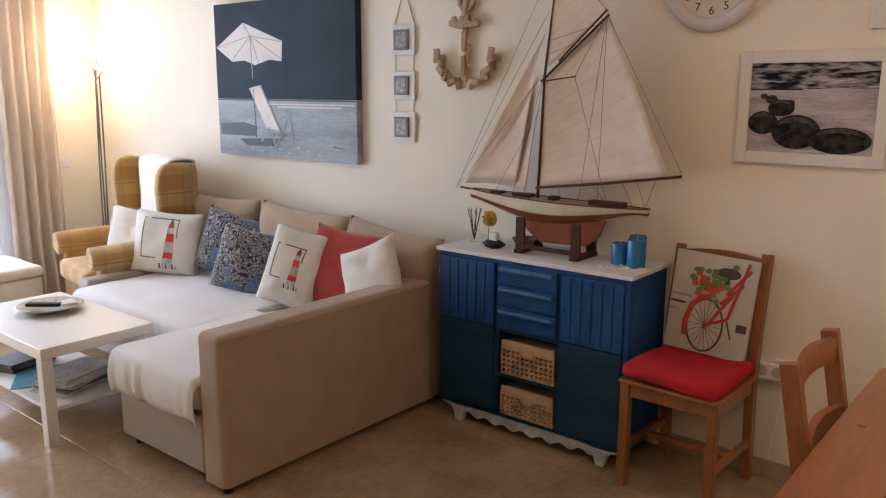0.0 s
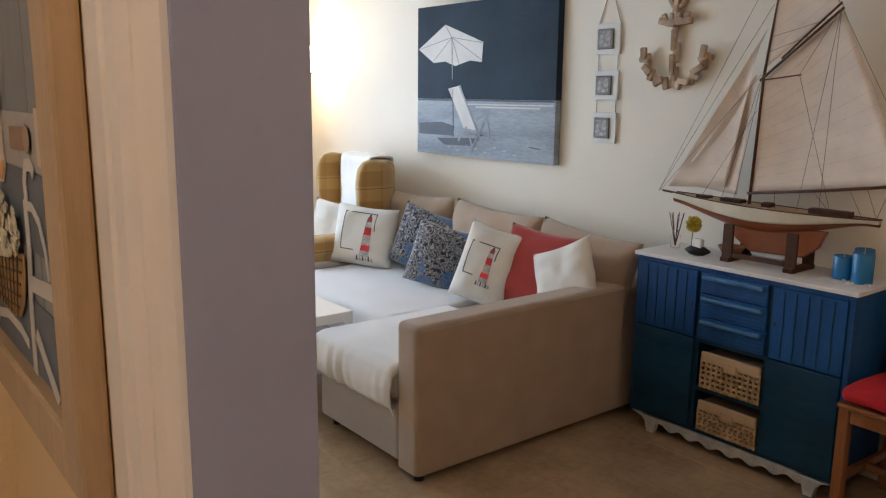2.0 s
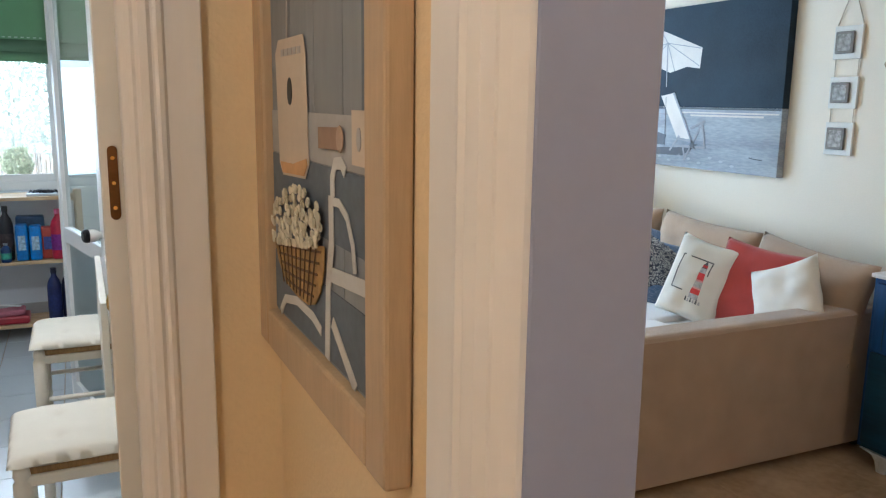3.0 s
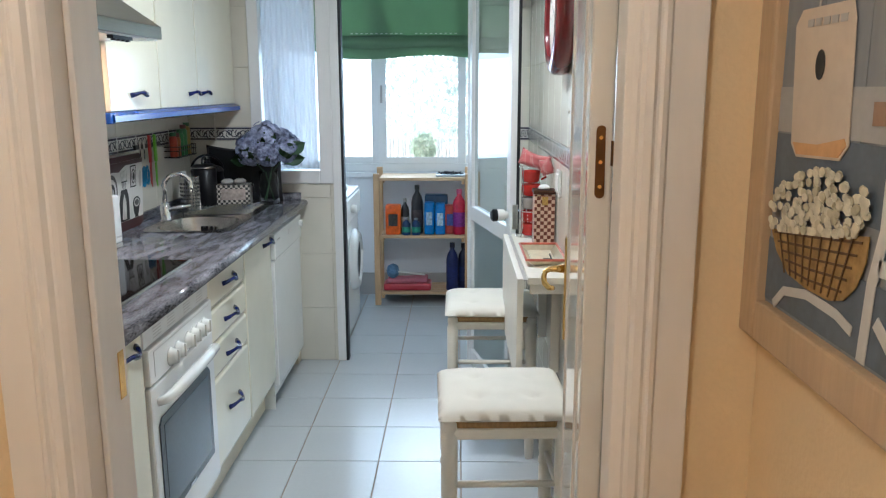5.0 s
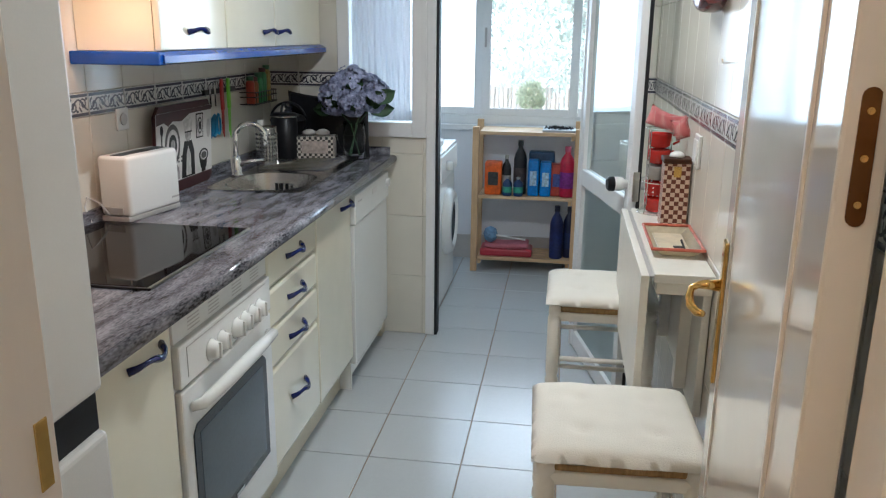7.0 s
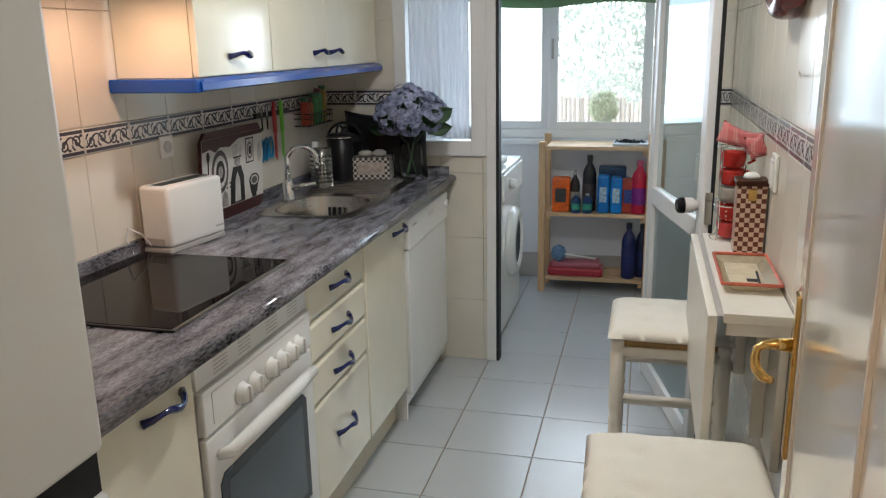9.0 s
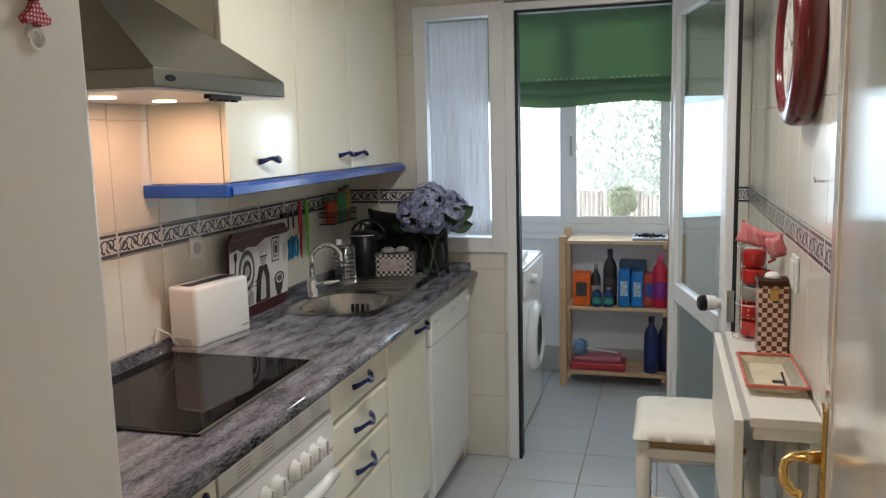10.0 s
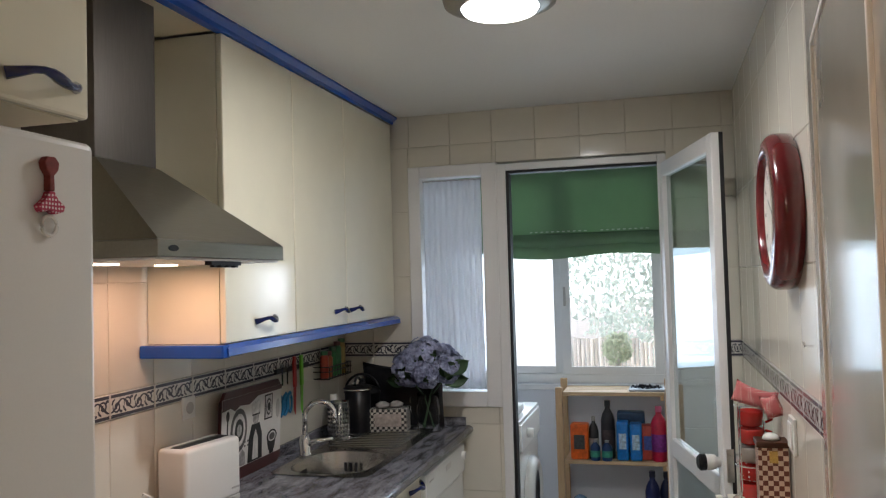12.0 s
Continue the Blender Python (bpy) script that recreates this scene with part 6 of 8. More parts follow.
def fold(y_off, x_off, z0, z1, swag):
    return lambda u, v: Vector((-4.530 + x_off * math.sin(math.pi * v) + 0.004 * math.sin(u * 14 + v * 3), -1.60 + 1.59 * u, z0 + (z1 - z0) * v + swag * math.sin(u * 11 + y_off) * v))


part("fold", sheet(48, 10, fold(0.0, 0.045, 1.835, 1.735, 0.010), 0.002), BLIND_GREEN, bl, smooth=True)
part("fold", sheet(48, 10, fold(0.6, 0.030, 1.790, 1.690, 0.013), 0.002), BLIND_GREEN, bl, smooth=True)
for k in range(46):
    y = -1.55 + k * 0.034
    if k % 13 not in (11, 12):
        part("trim_dot", box(-4.5325, -4.5305, y, y + 0.017, 1.845, 1.852), BLIND_TRIM, bl)

# ---- hall ----
PX0, PX1, PZ0, PZ1, FWD = 0.074, 0.578, 1.166, 1.90, 0.052
hp = thing("framed_picture", ((PX0 + PX1) / 2, 0.02, PZ0), "oak framed print of a flower basket on grey boards", "picture")
PY = HY - 0.001
for a, b, c, d in ((PX0, PX0 + FWD, PZ0, PZ1), (PX1 - FWD, PX1, PZ0, PZ1), (PX0 + FWD, PX1 - FWD, PZ0, PZ0 + FWD), (PX0 + FWD, PX1 - FWD, PZ1 - FWD, PZ1)):
    part("frame", box(a, b, PY - 0.026, PY, c, d, 0.004), PALE_OAK, hp)
bx0, bx1, bz0, bz1 = PX0 + FWD - 0.002, PX1 - FWD + 0.002, PZ0 + FWD - 0.002, PZ1 - FWD + 0.002
PB = M("grey_board_print", (0.25, 0.27, 0.29), 0.6, var=0.18, scale=7, stretch=(1, 1, 0.15))
PBL = M("slate_blue_print", (0.12, 0.15, 0.19), 0.6, var=0.25, scale=9)
PW = M("white_print", (0.60, 0.60, 0.58), 0.6, var=0.10, scale=9)
PT = M("tag_print", (0.62, 0.53, 0.43), 0.6, var=0.08, scale=9)
PO = M("tag_orange_print", (0.62, 0.36, 0.16), 0.6, var=0.2, scale=12)
nb = 4
for k in range(nb):
    part("painted_board", box(bx0 + (bx1 - bx0) * k / nb, bx0 + (bx1 - bx0) * (k + 1) / nb - 0.0015, PY - 0.012, PY - 0.004, bz0, bz1), PB, hp)


def pic(outline, mt, layer=0, name="painted_shape"):
    return part(name, flat(outline, Matrix.Translation((0, PY - 0.0134 - 0.0009 * layer, 0))), mt, hp)


pic(rect(bx0 + 0.003, bx1 - 0.003, 1.352, 1.428), PBL)
pic(rect(bx0 + 0.003, bx1 - 0.003, 1.222, 1.300), PBL)
pic(rect(0.486, 0.497, 1.485, bz1 - 0.004), PBL)
pic(rect(bx0 + 0.003, bx1 - 0.012, 1.430, 1.482), M("rail_board_print", (0.40, 0.40, 0.40), 0.6, var=0.12, scale=8), 0, "painted_rail_board")
pic(rect(bx1 - 0.018, bx1 - 0.006, bz0 + 0.004, bz1 - 0.004), PW, 1, "painted_post")
pic(rect(0.462, 0.506, 1.437, 1.487), PT, 2, "painted_tag")
pic(disc(0.484, 1.461, 0.006, 0.011, 10), GREY_PL, 3, "painted_mark")
pic([(0.172, 1.418), (0.188, 1.404), (0.292, 1.408), (0.309, 1.424), (0.300, 1.548), (0.292, 1.566), (0.176, 1.566), (0.160, 1.550)], PT, 2, "painted_tag")
pic([(0.178, 1.420), (0.190, 1.407), (0.290, 1.411), (0.305, 1.424), (0.300, 1.431), (0.240, 1.421)], PO, 3, "painted_tag_stain")
pic(disc(0.231, 1.505, 0.011, 0.016, 12), INK, 3, "painted_heart")
for k in range(5):
    pic(rect(0.193 + k * 0.019, 0.207 + k * 0.019, 1.546, 1.554), GREY_PL, 3, "faded_lettering")
pic(stroke([(0.215, 1.566), (0.222, 1.66), (0.23, bz1 - 0.01)], 0.004), GREY_PL, 1, "painted_string")
pic(stroke([(0.352, 1.457), (0.429, 1.459)], 0.022), M("peg_print", (0.34, 0.22, 0.15), 0.6, var=0.2), 3, "painted_peg")
pic(disc(0.429, 1.459, 0.011, 0.013, 12), M("peg_end_print", (0.46, 0.33, 0.24), 0.6, var=0.2), 4, "painted_peg")
pic(stroke([(0.398, 1.400), (0.397, 1.418), (0.408, 1.434), (0.428, 1.436), (0.440, 1.428)], 0.013), PW, 2, "painted_hook")
pic(stroke([(0.398, 1.395), (0.420, 1.396), (0.445, 1.385), (0.462, 1.360), (0.468, 1.335)], 0.009), PW, 2, "painted_arch")
pic(stroke([(0.372, 1.222), (0.378, 1.300), (0.392, 1.352), (0.392, 1.400)], 0.016), PW, 2, "painted_rail")
pic(stroke([(0.388, 1.318), (bx1 - 0.014, 1.328)], 0.016), PW, 2, "painted_rail")
pic(stroke([(0.392, 1.268), (0.468, 1.220)], 0.014), PW, 2, "painted_rail")
pic(stroke([(0.158, 1.222), (0.185, 1.245), (0.245, 1.256), (0.315, 1.254), (0.350, 1.246)], 0.011), PW, 2, "painted_handlebar")
BK = M("basket_print", (0.34, 0.20, 0.06), 0.6, var=0.4, scale=40, col2=(0.48, 0.31, 0.10))
BKD = M("basket_shade_print", (0.11, 0.06, 0.025), 0.6, var=0.3, scale=60)
pic([(0.138, 1.312), (0.368, 1.344), (0.366, 1.318), (0.352, 1.290), (0.330, 1.272), (0.300, 1.264), (0.245, 1.263), (0.195, 1.268), (0.158, 1.288)], BK, 3, "painted_basket")
for k in range(5):
    z = 1.330 - 0.012 * k
    pic(stroke([(0.150 + 0.012 * k, z - 0.020 + 0.003 * k), (0.25, z - 0.008), (0.358 - 0.008 * k, z + 0.006 - 0.002 * k)], 0.0026), BKD, 4, "painted_weave")
for k in range(9):
    x = 0.165 + k * 0.022
    pic(stroke([(x, 1.312 + (x - 0.14) * 0.13), (0.25 + (x - 0.25) * 0.72, 1.268)], 0.0022), BKD, 5, "painted_weave")
FW = M("flower_print", (0.66, 0.62, 0.48), 0.7, var=0.25, scale=60)
FWD_ = M("flower_shade_print", (0.52, 0.48, 0.34), 0.7, var=0.25, scale=60)
rf = random.Random(4)
for k in range(210):
    a, r = rf.uniform(0, 6.3), rf.uniform(0, 1) ** 0.5
    cx = 0.250 + 0.118 * r * math.cos(a)
    cz = 1.352 + (cx - 0.25) * 0.16 + 0.042 * r * math.sin(a)
    part("painted_blossom", flat(disc(cx, max(cz, 1.314 + (cx - 0.14) * 0.13), 0.0075, 0.005, 7), Matrix.Translation((0, PY - 0.0175 - 0.00002 * k, 0))), FWD_ if k % 5 == 0 else FW, hp)

# ---- living room ----
pt = thing("beach_painting", (-2.46, LB, 1.13), "canvas painting of a parasol and deck chair on a beach", "painting")
CY = LB - 0.046
SEA = M("painted_slate_sky", (0.022, 0.036, 0.054), 0.6, var=0.3, scale=2.5, bump=0.2, bscale=160, col2=(0.036, 0.058, 0.082), spec=0.12)
SAND = M("painted_grey_sand", (0.26, 0.30, 0.35), 0.6, var=0.3, scale=5, bump=0.2, bscale=60, stretch=(0.4, 1, 2), col2=(0.44, 0.48, 0.52), spec=0.15)
part("canvas_sky", box(-3.092, -1.835, CY, LB - 0.001, 1.482, 2.055, 0.002), SEA, pt)
part("canvas_beach", box(-3.092, -1.835, CY, LB - 0.001, 1.132, 1.481, 0.002), SAND, pt)
BM_ = Matrix.Translation((0, CY - 0.0015, 0))
BM2 = Matrix.Translation((0, CY - 0.0028, 0))
PWH = M("painted_white", (0.62, 0.58, 0.53), 0.6, var=0.08, scale=9)
PGR = M("painted_grey", (0.075, 0.085, 0.10), 0.6, var=0.2, scale=9)
PMG = M("painted_mid_grey", (0.30, 0.31, 0.33), 0.6, var=0.2, scale=12)


def art(outline, mt, m=BM_, name="painted_shape"):
    return part(name, flat(outline, m), mt, pt)


art(rect(-3.085, -1.84, 1.470, 1.480), PGR)
for k, (a, b, z, w) in enumerate(((-2.7, -1.85, 1.452, 0.008), (-2.5, -1.95, 1.436, 0.010), (-3.08, -2.6, 1.440, 0.006))):
    art(rect(a, b, z - w / 2, z + w / 2), PWH if k < 2 else PMG)
art([(-3.078, 1.795), (-2.80, 1.935), (-2.44, 1.815), (-2.45, 1.700), (-2.56, 1.712), (-2.70, 1.682), (-2.80, 1.712), (-2.92, 1.706)], PWH, BM_, "painted_parasol")
for e in ((-3.07, 1.795), (-2.93, 1.710), (-2.66, 1.690), (-2.455, 1.715), (-2.45, 1.812), (-2.80, 1.93)):
    art(stroke([(-2.735, 1.855), e], 0.005), PMG, BM2, "painted_rib")
art(stroke([(-2.735, 1.86), (-2.725, 1.60)], 0.008), PMG, BM2, "painted_pole")
art(stroke([(-2.72, 1.54), (-2.71, 1.25)], 0.006), PGR, BM2, "painted_pole")
art([(-3.07, 1.325), (-2.83, 1.338), (-2.70, 1.315), (-2.72, 1.255), (-3.07, 1.255)], PGR, BM_, "painted_shadow")
art([(-2.88, 1.235), (-2.60, 1.245), (-2.42, 1.275), (-2.55, 1.200), (-2.80, 1.195)], PGR, BM_, "painted_shadow")
art([(-2.765, 1.545), (-2.645, 1.565), (-2.49, 1.300), (-2.60, 1.295)], PWH, BM2, "painted_chair_back")
for a, b in (((-2.655, 1.565), (-2.44, 1.235)), ((-2.60, 1.30), (-2.47, 1.285)), ((-2.66, 1.225), (-2.58, 1.315)), ((-2.53, 1.175), (-2.41, 1.37)), ((-2.49, 1.36), (-2.375, 1.405)), ((-2.40, 1.395), (-2.365, 1.255)), ((-2.62, 1.255), (-2.365, 1.255)), ((-2.55, 1.265), (-2.52, 1.18))):
    art(stroke([a, b], 0.014), PMG, Matrix.Translation((0, CY - 0.0040, 0)), "painted_chair_rail")
for k in range(16):
    a = -2.75 + k * 0.043
    art(disc(a, 1.185 + 0.02 * math.sin(k * 2.1), 0.016, 0.007, 12), M("painted_foam", (0.40, 0.43, 0.47), 0.7, var=0.1), BM_, "painted_foam") if k % 2 == 0 else None
art(stroke([(-2.03, 1.222), (-1.99, 1.216), (-1.94, 1.214)], 0.005), PGR, BM2, "painted_signature")

# hanging photo frames
for k, (z0, z1) in enumerate(((1.715, 1.866), (1.488, 1.634), (1.270, 1.424))):
    f_ = thing("photo_frame", (-1.515, LB, z0), "small white-washed hanging photo frame", "photo frame", "hanging photo frames")
    part("mount", box(-1.592, -1.442, LB - 0.016, LB - 0.003, z0, z1, 0.002), WHITE_FRAME, f_)
    m_ = part("moulding", box(-1.578, -1.478, LB - 0.026, LB - 0.0165, z0 + 0.025, z1 - 0.025, 0.004), M("grey_moulding", (0.16, 0.14, 0.12), 0.5, var=0.3, scale=40), f_)
    part("photo", box(-1.563, -1.493, LB - 0.0275, LB - 0.0262, z0 + 0.038, z1 - 0.038), M("old_photo", (0.16, 0.15, 0.14), 0.3, var=0.8, scale=45, col2=(0.5, 0.48, 0.45)), m_)
cdn = thing("frame_cord", (-1.517, LB, 1.42), "pale cord that links the photo frames", "cord")
part("cord", tube([(-1.585, LB - 0.006, 1.87), (-1.516, LB - 0.006, 2.05), (-1.448, LB - 0.006, 1.87)], 0.003, 6), PALE_ROPE, cdn)
for x in (-1.58, -1.455):
    for a, b in ((1.634, 1.715), (1.424, 1.488)):
        part("cord", tube([(x, LB - 0.006, a), (x, LB - 0.006, b)], 0.0025, 6), PALE_ROPE, cdn)

# driftwood anchor
an = thing("driftwood_anchor", (-1.105, LB, 1.55), "anchor made of driftwood pieces on the wall", "wall decoration")
ra = random.Random(12)


def stick(x, z, ln, w, ang, dy=0.0):
    ln, w = ln * 1.1, w * 1.12
    bm = box(-ln / 2, ln / 2, -0.012, 0.012, -w / 2, w / 2, 0.005)
    bm.transform(pose(x, LB - 0.018 - dy, z, ra.uniform(-8, 8), ang, ra.uniform(-6, 6)))
    part("driftwood_piece", bm, DRIFT, an)


for k in range(7):
    stick(-1.105 + ra.uniform(-0.008, 0.008), 1.60 + k * 0.055, 0.085, 0.024, 90 + ra.uniform(-12, 12), 0.010 * (k % 2))
for x in (-1.165, -1.125, -1.085, -1.04):
    stick(x, 1.845 + ra.uniform(-0.005, 0.005), 0.05, 0.028, ra.uniform(-15, 15), 0.02)
    stick(x, 1.868, 0.035, 0.02, 80 + ra.uniform(-20, 20), 0.015)
for s in (-1, 1):
    for k in range(9):
        a = radians(-88 + k * 11.5)
        stick(-1.105 + s * 0.165 * math.cos(a), 1.70 + 0.135 * math.sin(a) , 0.052, 0.026, s * (k * 11.5) + ra.uniform(-30, 30) + 90 * (k % 2), 0.012 * (k % 3))
    stick(-1.105 + s * 0.172, 1.690, 0.06, 0.022, 20 * s)
for k in range(10):
    a = radians(k * 36)
    stick(-1.105 + 0.042 * math.cos(a), 1.965 + 0.052 * math.sin(a), 0.035, 0.018, -k * 36 + 90)

# white oval-rim clock
wc = thing("white_wall_clock", (0.09, LB, 1.76), "round white clock with black numerals", "clock")
WCX, WCZ, WR = 0.09, 1.955, 0.195
wcm = pose(WCX, LB - 0.0008, WCZ, 90)
part("rim", lathe([(WR - 0.01, 0.0), (WR, 0.01), (WR - 0.004, 0.026), (WR - 0.03, 0.034), (WR - 0.05, 0.026), (WR - 0.056, 0.014)], 48, wcm, cap=False), M("pale_grey_rim", (0.62, 0.60, 0.60), 0.4, var=0.05), wc, smooth=True)
part("dial", lathe([(0.001, 0.012), (WR - 0.054, 0.013)], 40, wcm, cap=False), DIAL, wc)
for h in range(1, 13):
    a = radians(30 * h)
    text_part(str(h), 0.045, pose(WCX + 0.113 * math.sin(a), LB - 0.0148, WCZ + 0.113 * math.cos(a), 90), INK, wc, "numeral")
for ang, ln in ((-50, 0.06), (70, 0.09)):
    part("pointer", box(-0.002, 0.002, -0.01, ln, 0.016, 0.0172, m=wcm @ Matrix.Rotation(radians(ang), 4, 'Z')), INK, wc)

# framed photograph of boulders
st = thing("boulder_photo", (0.48, LB, 1.27), "white framed black and white photo of round boulders", "picture", m=pose(0.48, LB, 1.27))
SY = LB - 0.012
for a, b, c, d in ((0.222, 0.262, 1.268, 1.685), (0.703, 0.742, 1.268, 1.685), (0.262, 0.703, 1.268, 1.312), (0.262, 0.703, 1.640, 1.685)):
    part("frame", box(a, b, LB - 0.022, LB - 0.001, c, d, 0.002), WHITE_FRAME, st)
CLOUD = M("photo_clouds", (0.012, 0.010, 0.012), 0.35, var=0.5, scale=9, bscale=40, stretch=(0.7, 1, 3.2), col2=(0.62, 0.58, 0.60), spec=0.2)
CLOUD.node_tree.nodes["Noise Texture"].inputs["Distortion"].default_value = 1.2
sharpen(CLOUD, 0.62, 0.95)
MIST = M("photo_mist", (0.25, 0.23, 0.24), 0.35, var=0.25, scale=6, stretch=(0.4, 1, 3), col2=(0.60, 0.56, 0.57), spec=0.2)
sharpen(MIST, 0.5, 0.95)
ROCK = M("photo_rock", (0.005, 0.004, 0.005), 0.4, var=0.5, scale=40, bscale=260, col2=(0.060, 0.055, 0.056), spec=0.2)
sharpen(ROCK, 0.6, 1.0)
ROCK_LIT = M("photo_rock_lit", (0.030, 0.027, 0.028), 0.4, var=0.5, scale=60, bscale=260, col2=(0.13, 0.12, 0.12), spec=0.2)
part("photo_sky", box(0.260, 0.705, SY, LB - 0.002, 1.545, 1.642), CLOUD, st)
part("photo_sea", box(0.260, 0.705, SY, LB - 0.002, 1.310, 1.5445), MIST, st)
SM = Matrix.Translation((0, SY - 0.0012, 0))
part("photo_horizon", flat(rect(0.262, 0.45, 1.541, 1.547), SM), ROCK, st)
for k, (cx, cz, rx, rz_) in enumerate(((0.314, 1.519, 0.013, 0.010), (0.343, 1.507, 0.022, 0.016), (0.412, 1.490, 0.016, 0.017), (0.381, 1.476, 0.048, 0.031), (0.318, 1.420, 0.055, 0.043), (0.439, 1.389, 0.087, 0.063), (0.590, 1.362, 0.108, 0.048))):
    part("photo_boulder", flat(disc(cx, cz, rx, rz_, 26), Matrix.Translation((0, SY - 0.0012 - 0.0009 * k, 0))), ROCK, st)
    cap = [(cx + rx * 0.82 * math.cos(radians(a)), cz + rz_ * (0.90 * math.sin(radians(a)) if a <= 180 else 0.34)) for a in range(25, 156, 10)] + [(cx - rx * 0.5, cz + rz_ * 0.50), (cx, cz + rz_ * 0.60), (cx + rx * 0.5, cz + rz_ * 0.50)]
    part("photo_boulder_top", flat(cap, Matrix.Translation((0, SY - 0.0016 - 0.0009 * k, 0)), 0.0004), ROCK_LIT, st)
part("photo_foam", flat([(0.42, 1.312), (0.50, 1.316), (0.60, 1.312), (0.52, 1.326), (0.44, 1.322)], SM), M("photo_foam", (0.55, 0.52, 0.52), 0.4), st)
nx = thing("white_picture", (0.95, LB, 1.75), "white framed picture on the wall", "picture")
part("frame", box(0.655, 1.25, LB - 0.02, LB - 0.001, 1.752, 2.15, 0.002), WHITE_FRAME, nx)
part("print", box(0.70, 1.205, LB - 0.0225, LB - 0.0205, 1.797, 2.105), MIST, nx)

# ---- living room: sofa ----
sf = thing("corner_sofa", (-2.1, 2.3, 0), "tan corner sofa bed with white cotton covers", "sofa")


def arm_prof(x0, x1, y0, y1, z0, z1, r):
    bm = box(x0, x1, y0, y1, z0, z1)
    bmesh.ops.bevel(bm, geom=[e for e in bm.edges if max(v.co.z for v in e.verts) > z0 + 0.1], offset=r, segments=4, affect='EDGES', profile=0.5)
    return bm


part("arm", arm_prof(-1.245, -1.100, 1.575, 2.96, 0.032, 0.640, 0.028), SOFA_TAN, sf, smooth=False)
part("arm_piping", tube([(-1.1025, 1.60, 0.618), (-1.1025, 2.94, 0.618)], 0.004, 6), SOFA_TAN, sf)
part("chaise_base", box(-1.247, -1.865, 1.585, 2.30, 0.045, 0.30, 0.012), SOFA_GREY, sf)
part("seat_base", box(-1.247, -3.02, 2.05, 2.96, 0.075, 0.30, 0.012), SOFA_GREY, sf)
part("left_arm", arm_prof(-3.14, -3.022, 2.05, 2.96, 0.06, 0.47, 0.025), SOFA_GREY, sf)
part("backrest", box(-1.247, -3.02, 2.90, 3.045, 0.075, 0.66, 0.02), SOFA_TAN, sf)
for x, y in ((-1.14, 1.615), (-1.81, 1.64), (-1.14, 2.90), (-3.0, 2.15), (-3.0, 2.9)):
    part("foot", lathe([(0.022, 0.0), (0.026, 0.076)], 12, Matrix.Translation((x, y, 0))), BLACK_PL, sf)


def cover(x0, x1, y0, y1, z1, drop, seed):
    """A cotton cover over a seat: rounded edges, an uneven gathered hem along the front."""
    def f(u, v):
        # v runs from the back over the top and down the front
        L1, L2 = (y1 - y0), drop
        s = v * (L1 + L2)
        x = x0 + (x1 - x0) * u
        e = min(u, 1 - u) * abs(x1 - x0)
        dz = -0.028 * max(0.0, 1 - e / 0.03) ** 2
        q = noise.noise(Vector((x * 5, s * 4, seed)))
        g = noise.noise(Vector((x * 22, s * 3, seed + 5)))
        if s <= L1:
            return Vector((x, y1 - s + 0.004 * q, z1 + 0.010 * q + dz - 0.018 * max(0.0, (s - L1 + 0.05) / 0.05) ** 2))
        k = s - L1
        return Vector((x + 0.004 * g, y0 - 0.016 * math.sin(min(1.0, k / drop) * 3.0) - 0.009 * g * (0.3 + k / drop), z1 - 0.018 - k + 0.010 * q * (k / drop) + dz))
    return sheet(64, 44, f, 0.004)


part("chaise_mattress", box(-1.250, -1.858, 1.575, 2.30, 0.301, 0.425, 0.03), SHEET, sf, "white cotton cover")
part("chaise_cover", cover(-1.2465, -1.88, 1.560, 2.32, 0.452, 0.168, 2.0), SHEET, sf, "white cotton cover", smooth=True)
part("chaise_cover_side", sheet(40, 12, lambda u, v: Vector((-1.88 - 0.012 * math.sin(v * 3.0) - 0.008 * noise.noise(Vector((u * 14, v * 2, 1.0))), 1.560 + 0.45 * u, 0.432 - 0.15 * v)), 0.004), SHEET, sf, smooth=True)
part("seat_mattress", box(-1.26, -3.015, 2.00, 2.90, 0.301, 0.425, 0.03), SHEET, sf, "white cotton cover")
part("seat_cover", cover(-1.85, -3.02, 1.955, 2.90, 0.450, 0.16, 7.0), SHEET, sf, "white cotton cover", smooth=True)

for x, w, seed, rz_, cz in ((-2.83, 0.68, 1.0, 2, 0.672), (-2.10, 0.74, 2.0, -1, 0.662), (-1.415, 0.68, 3.0, -3, 0.632)):
    bm = pillow(w, 0.46, 0.20, seed, sag=0.012, rough=0.012)
    bm.transform(pose(x, 2.82, cz, -12, 2 * (seed - 1), rz_))
    solo("back_cushion", bm, BACK_TAN, "soft tan back cushion leaning on the sofa", "cushion", "sofa back cushions", smooth=True, at=(x, 2.82, 0.455))

LGR = M("printed_grey", (0.10, 0.095, 0.095), 0.8, var=0.3, scale=30)
LPG = M("printed_pale_grey", (0.42, 0.40, 0.39), 0.8, var=0.4, scale=60)
LPK = M("printed_pink", (0.62, 0.30, 0.28), 0.8, var=0.3, scale=60)
LRD = M("printed_red", (0.55, 0.035, 0.035), 0.8, var=0.2, scale=30)


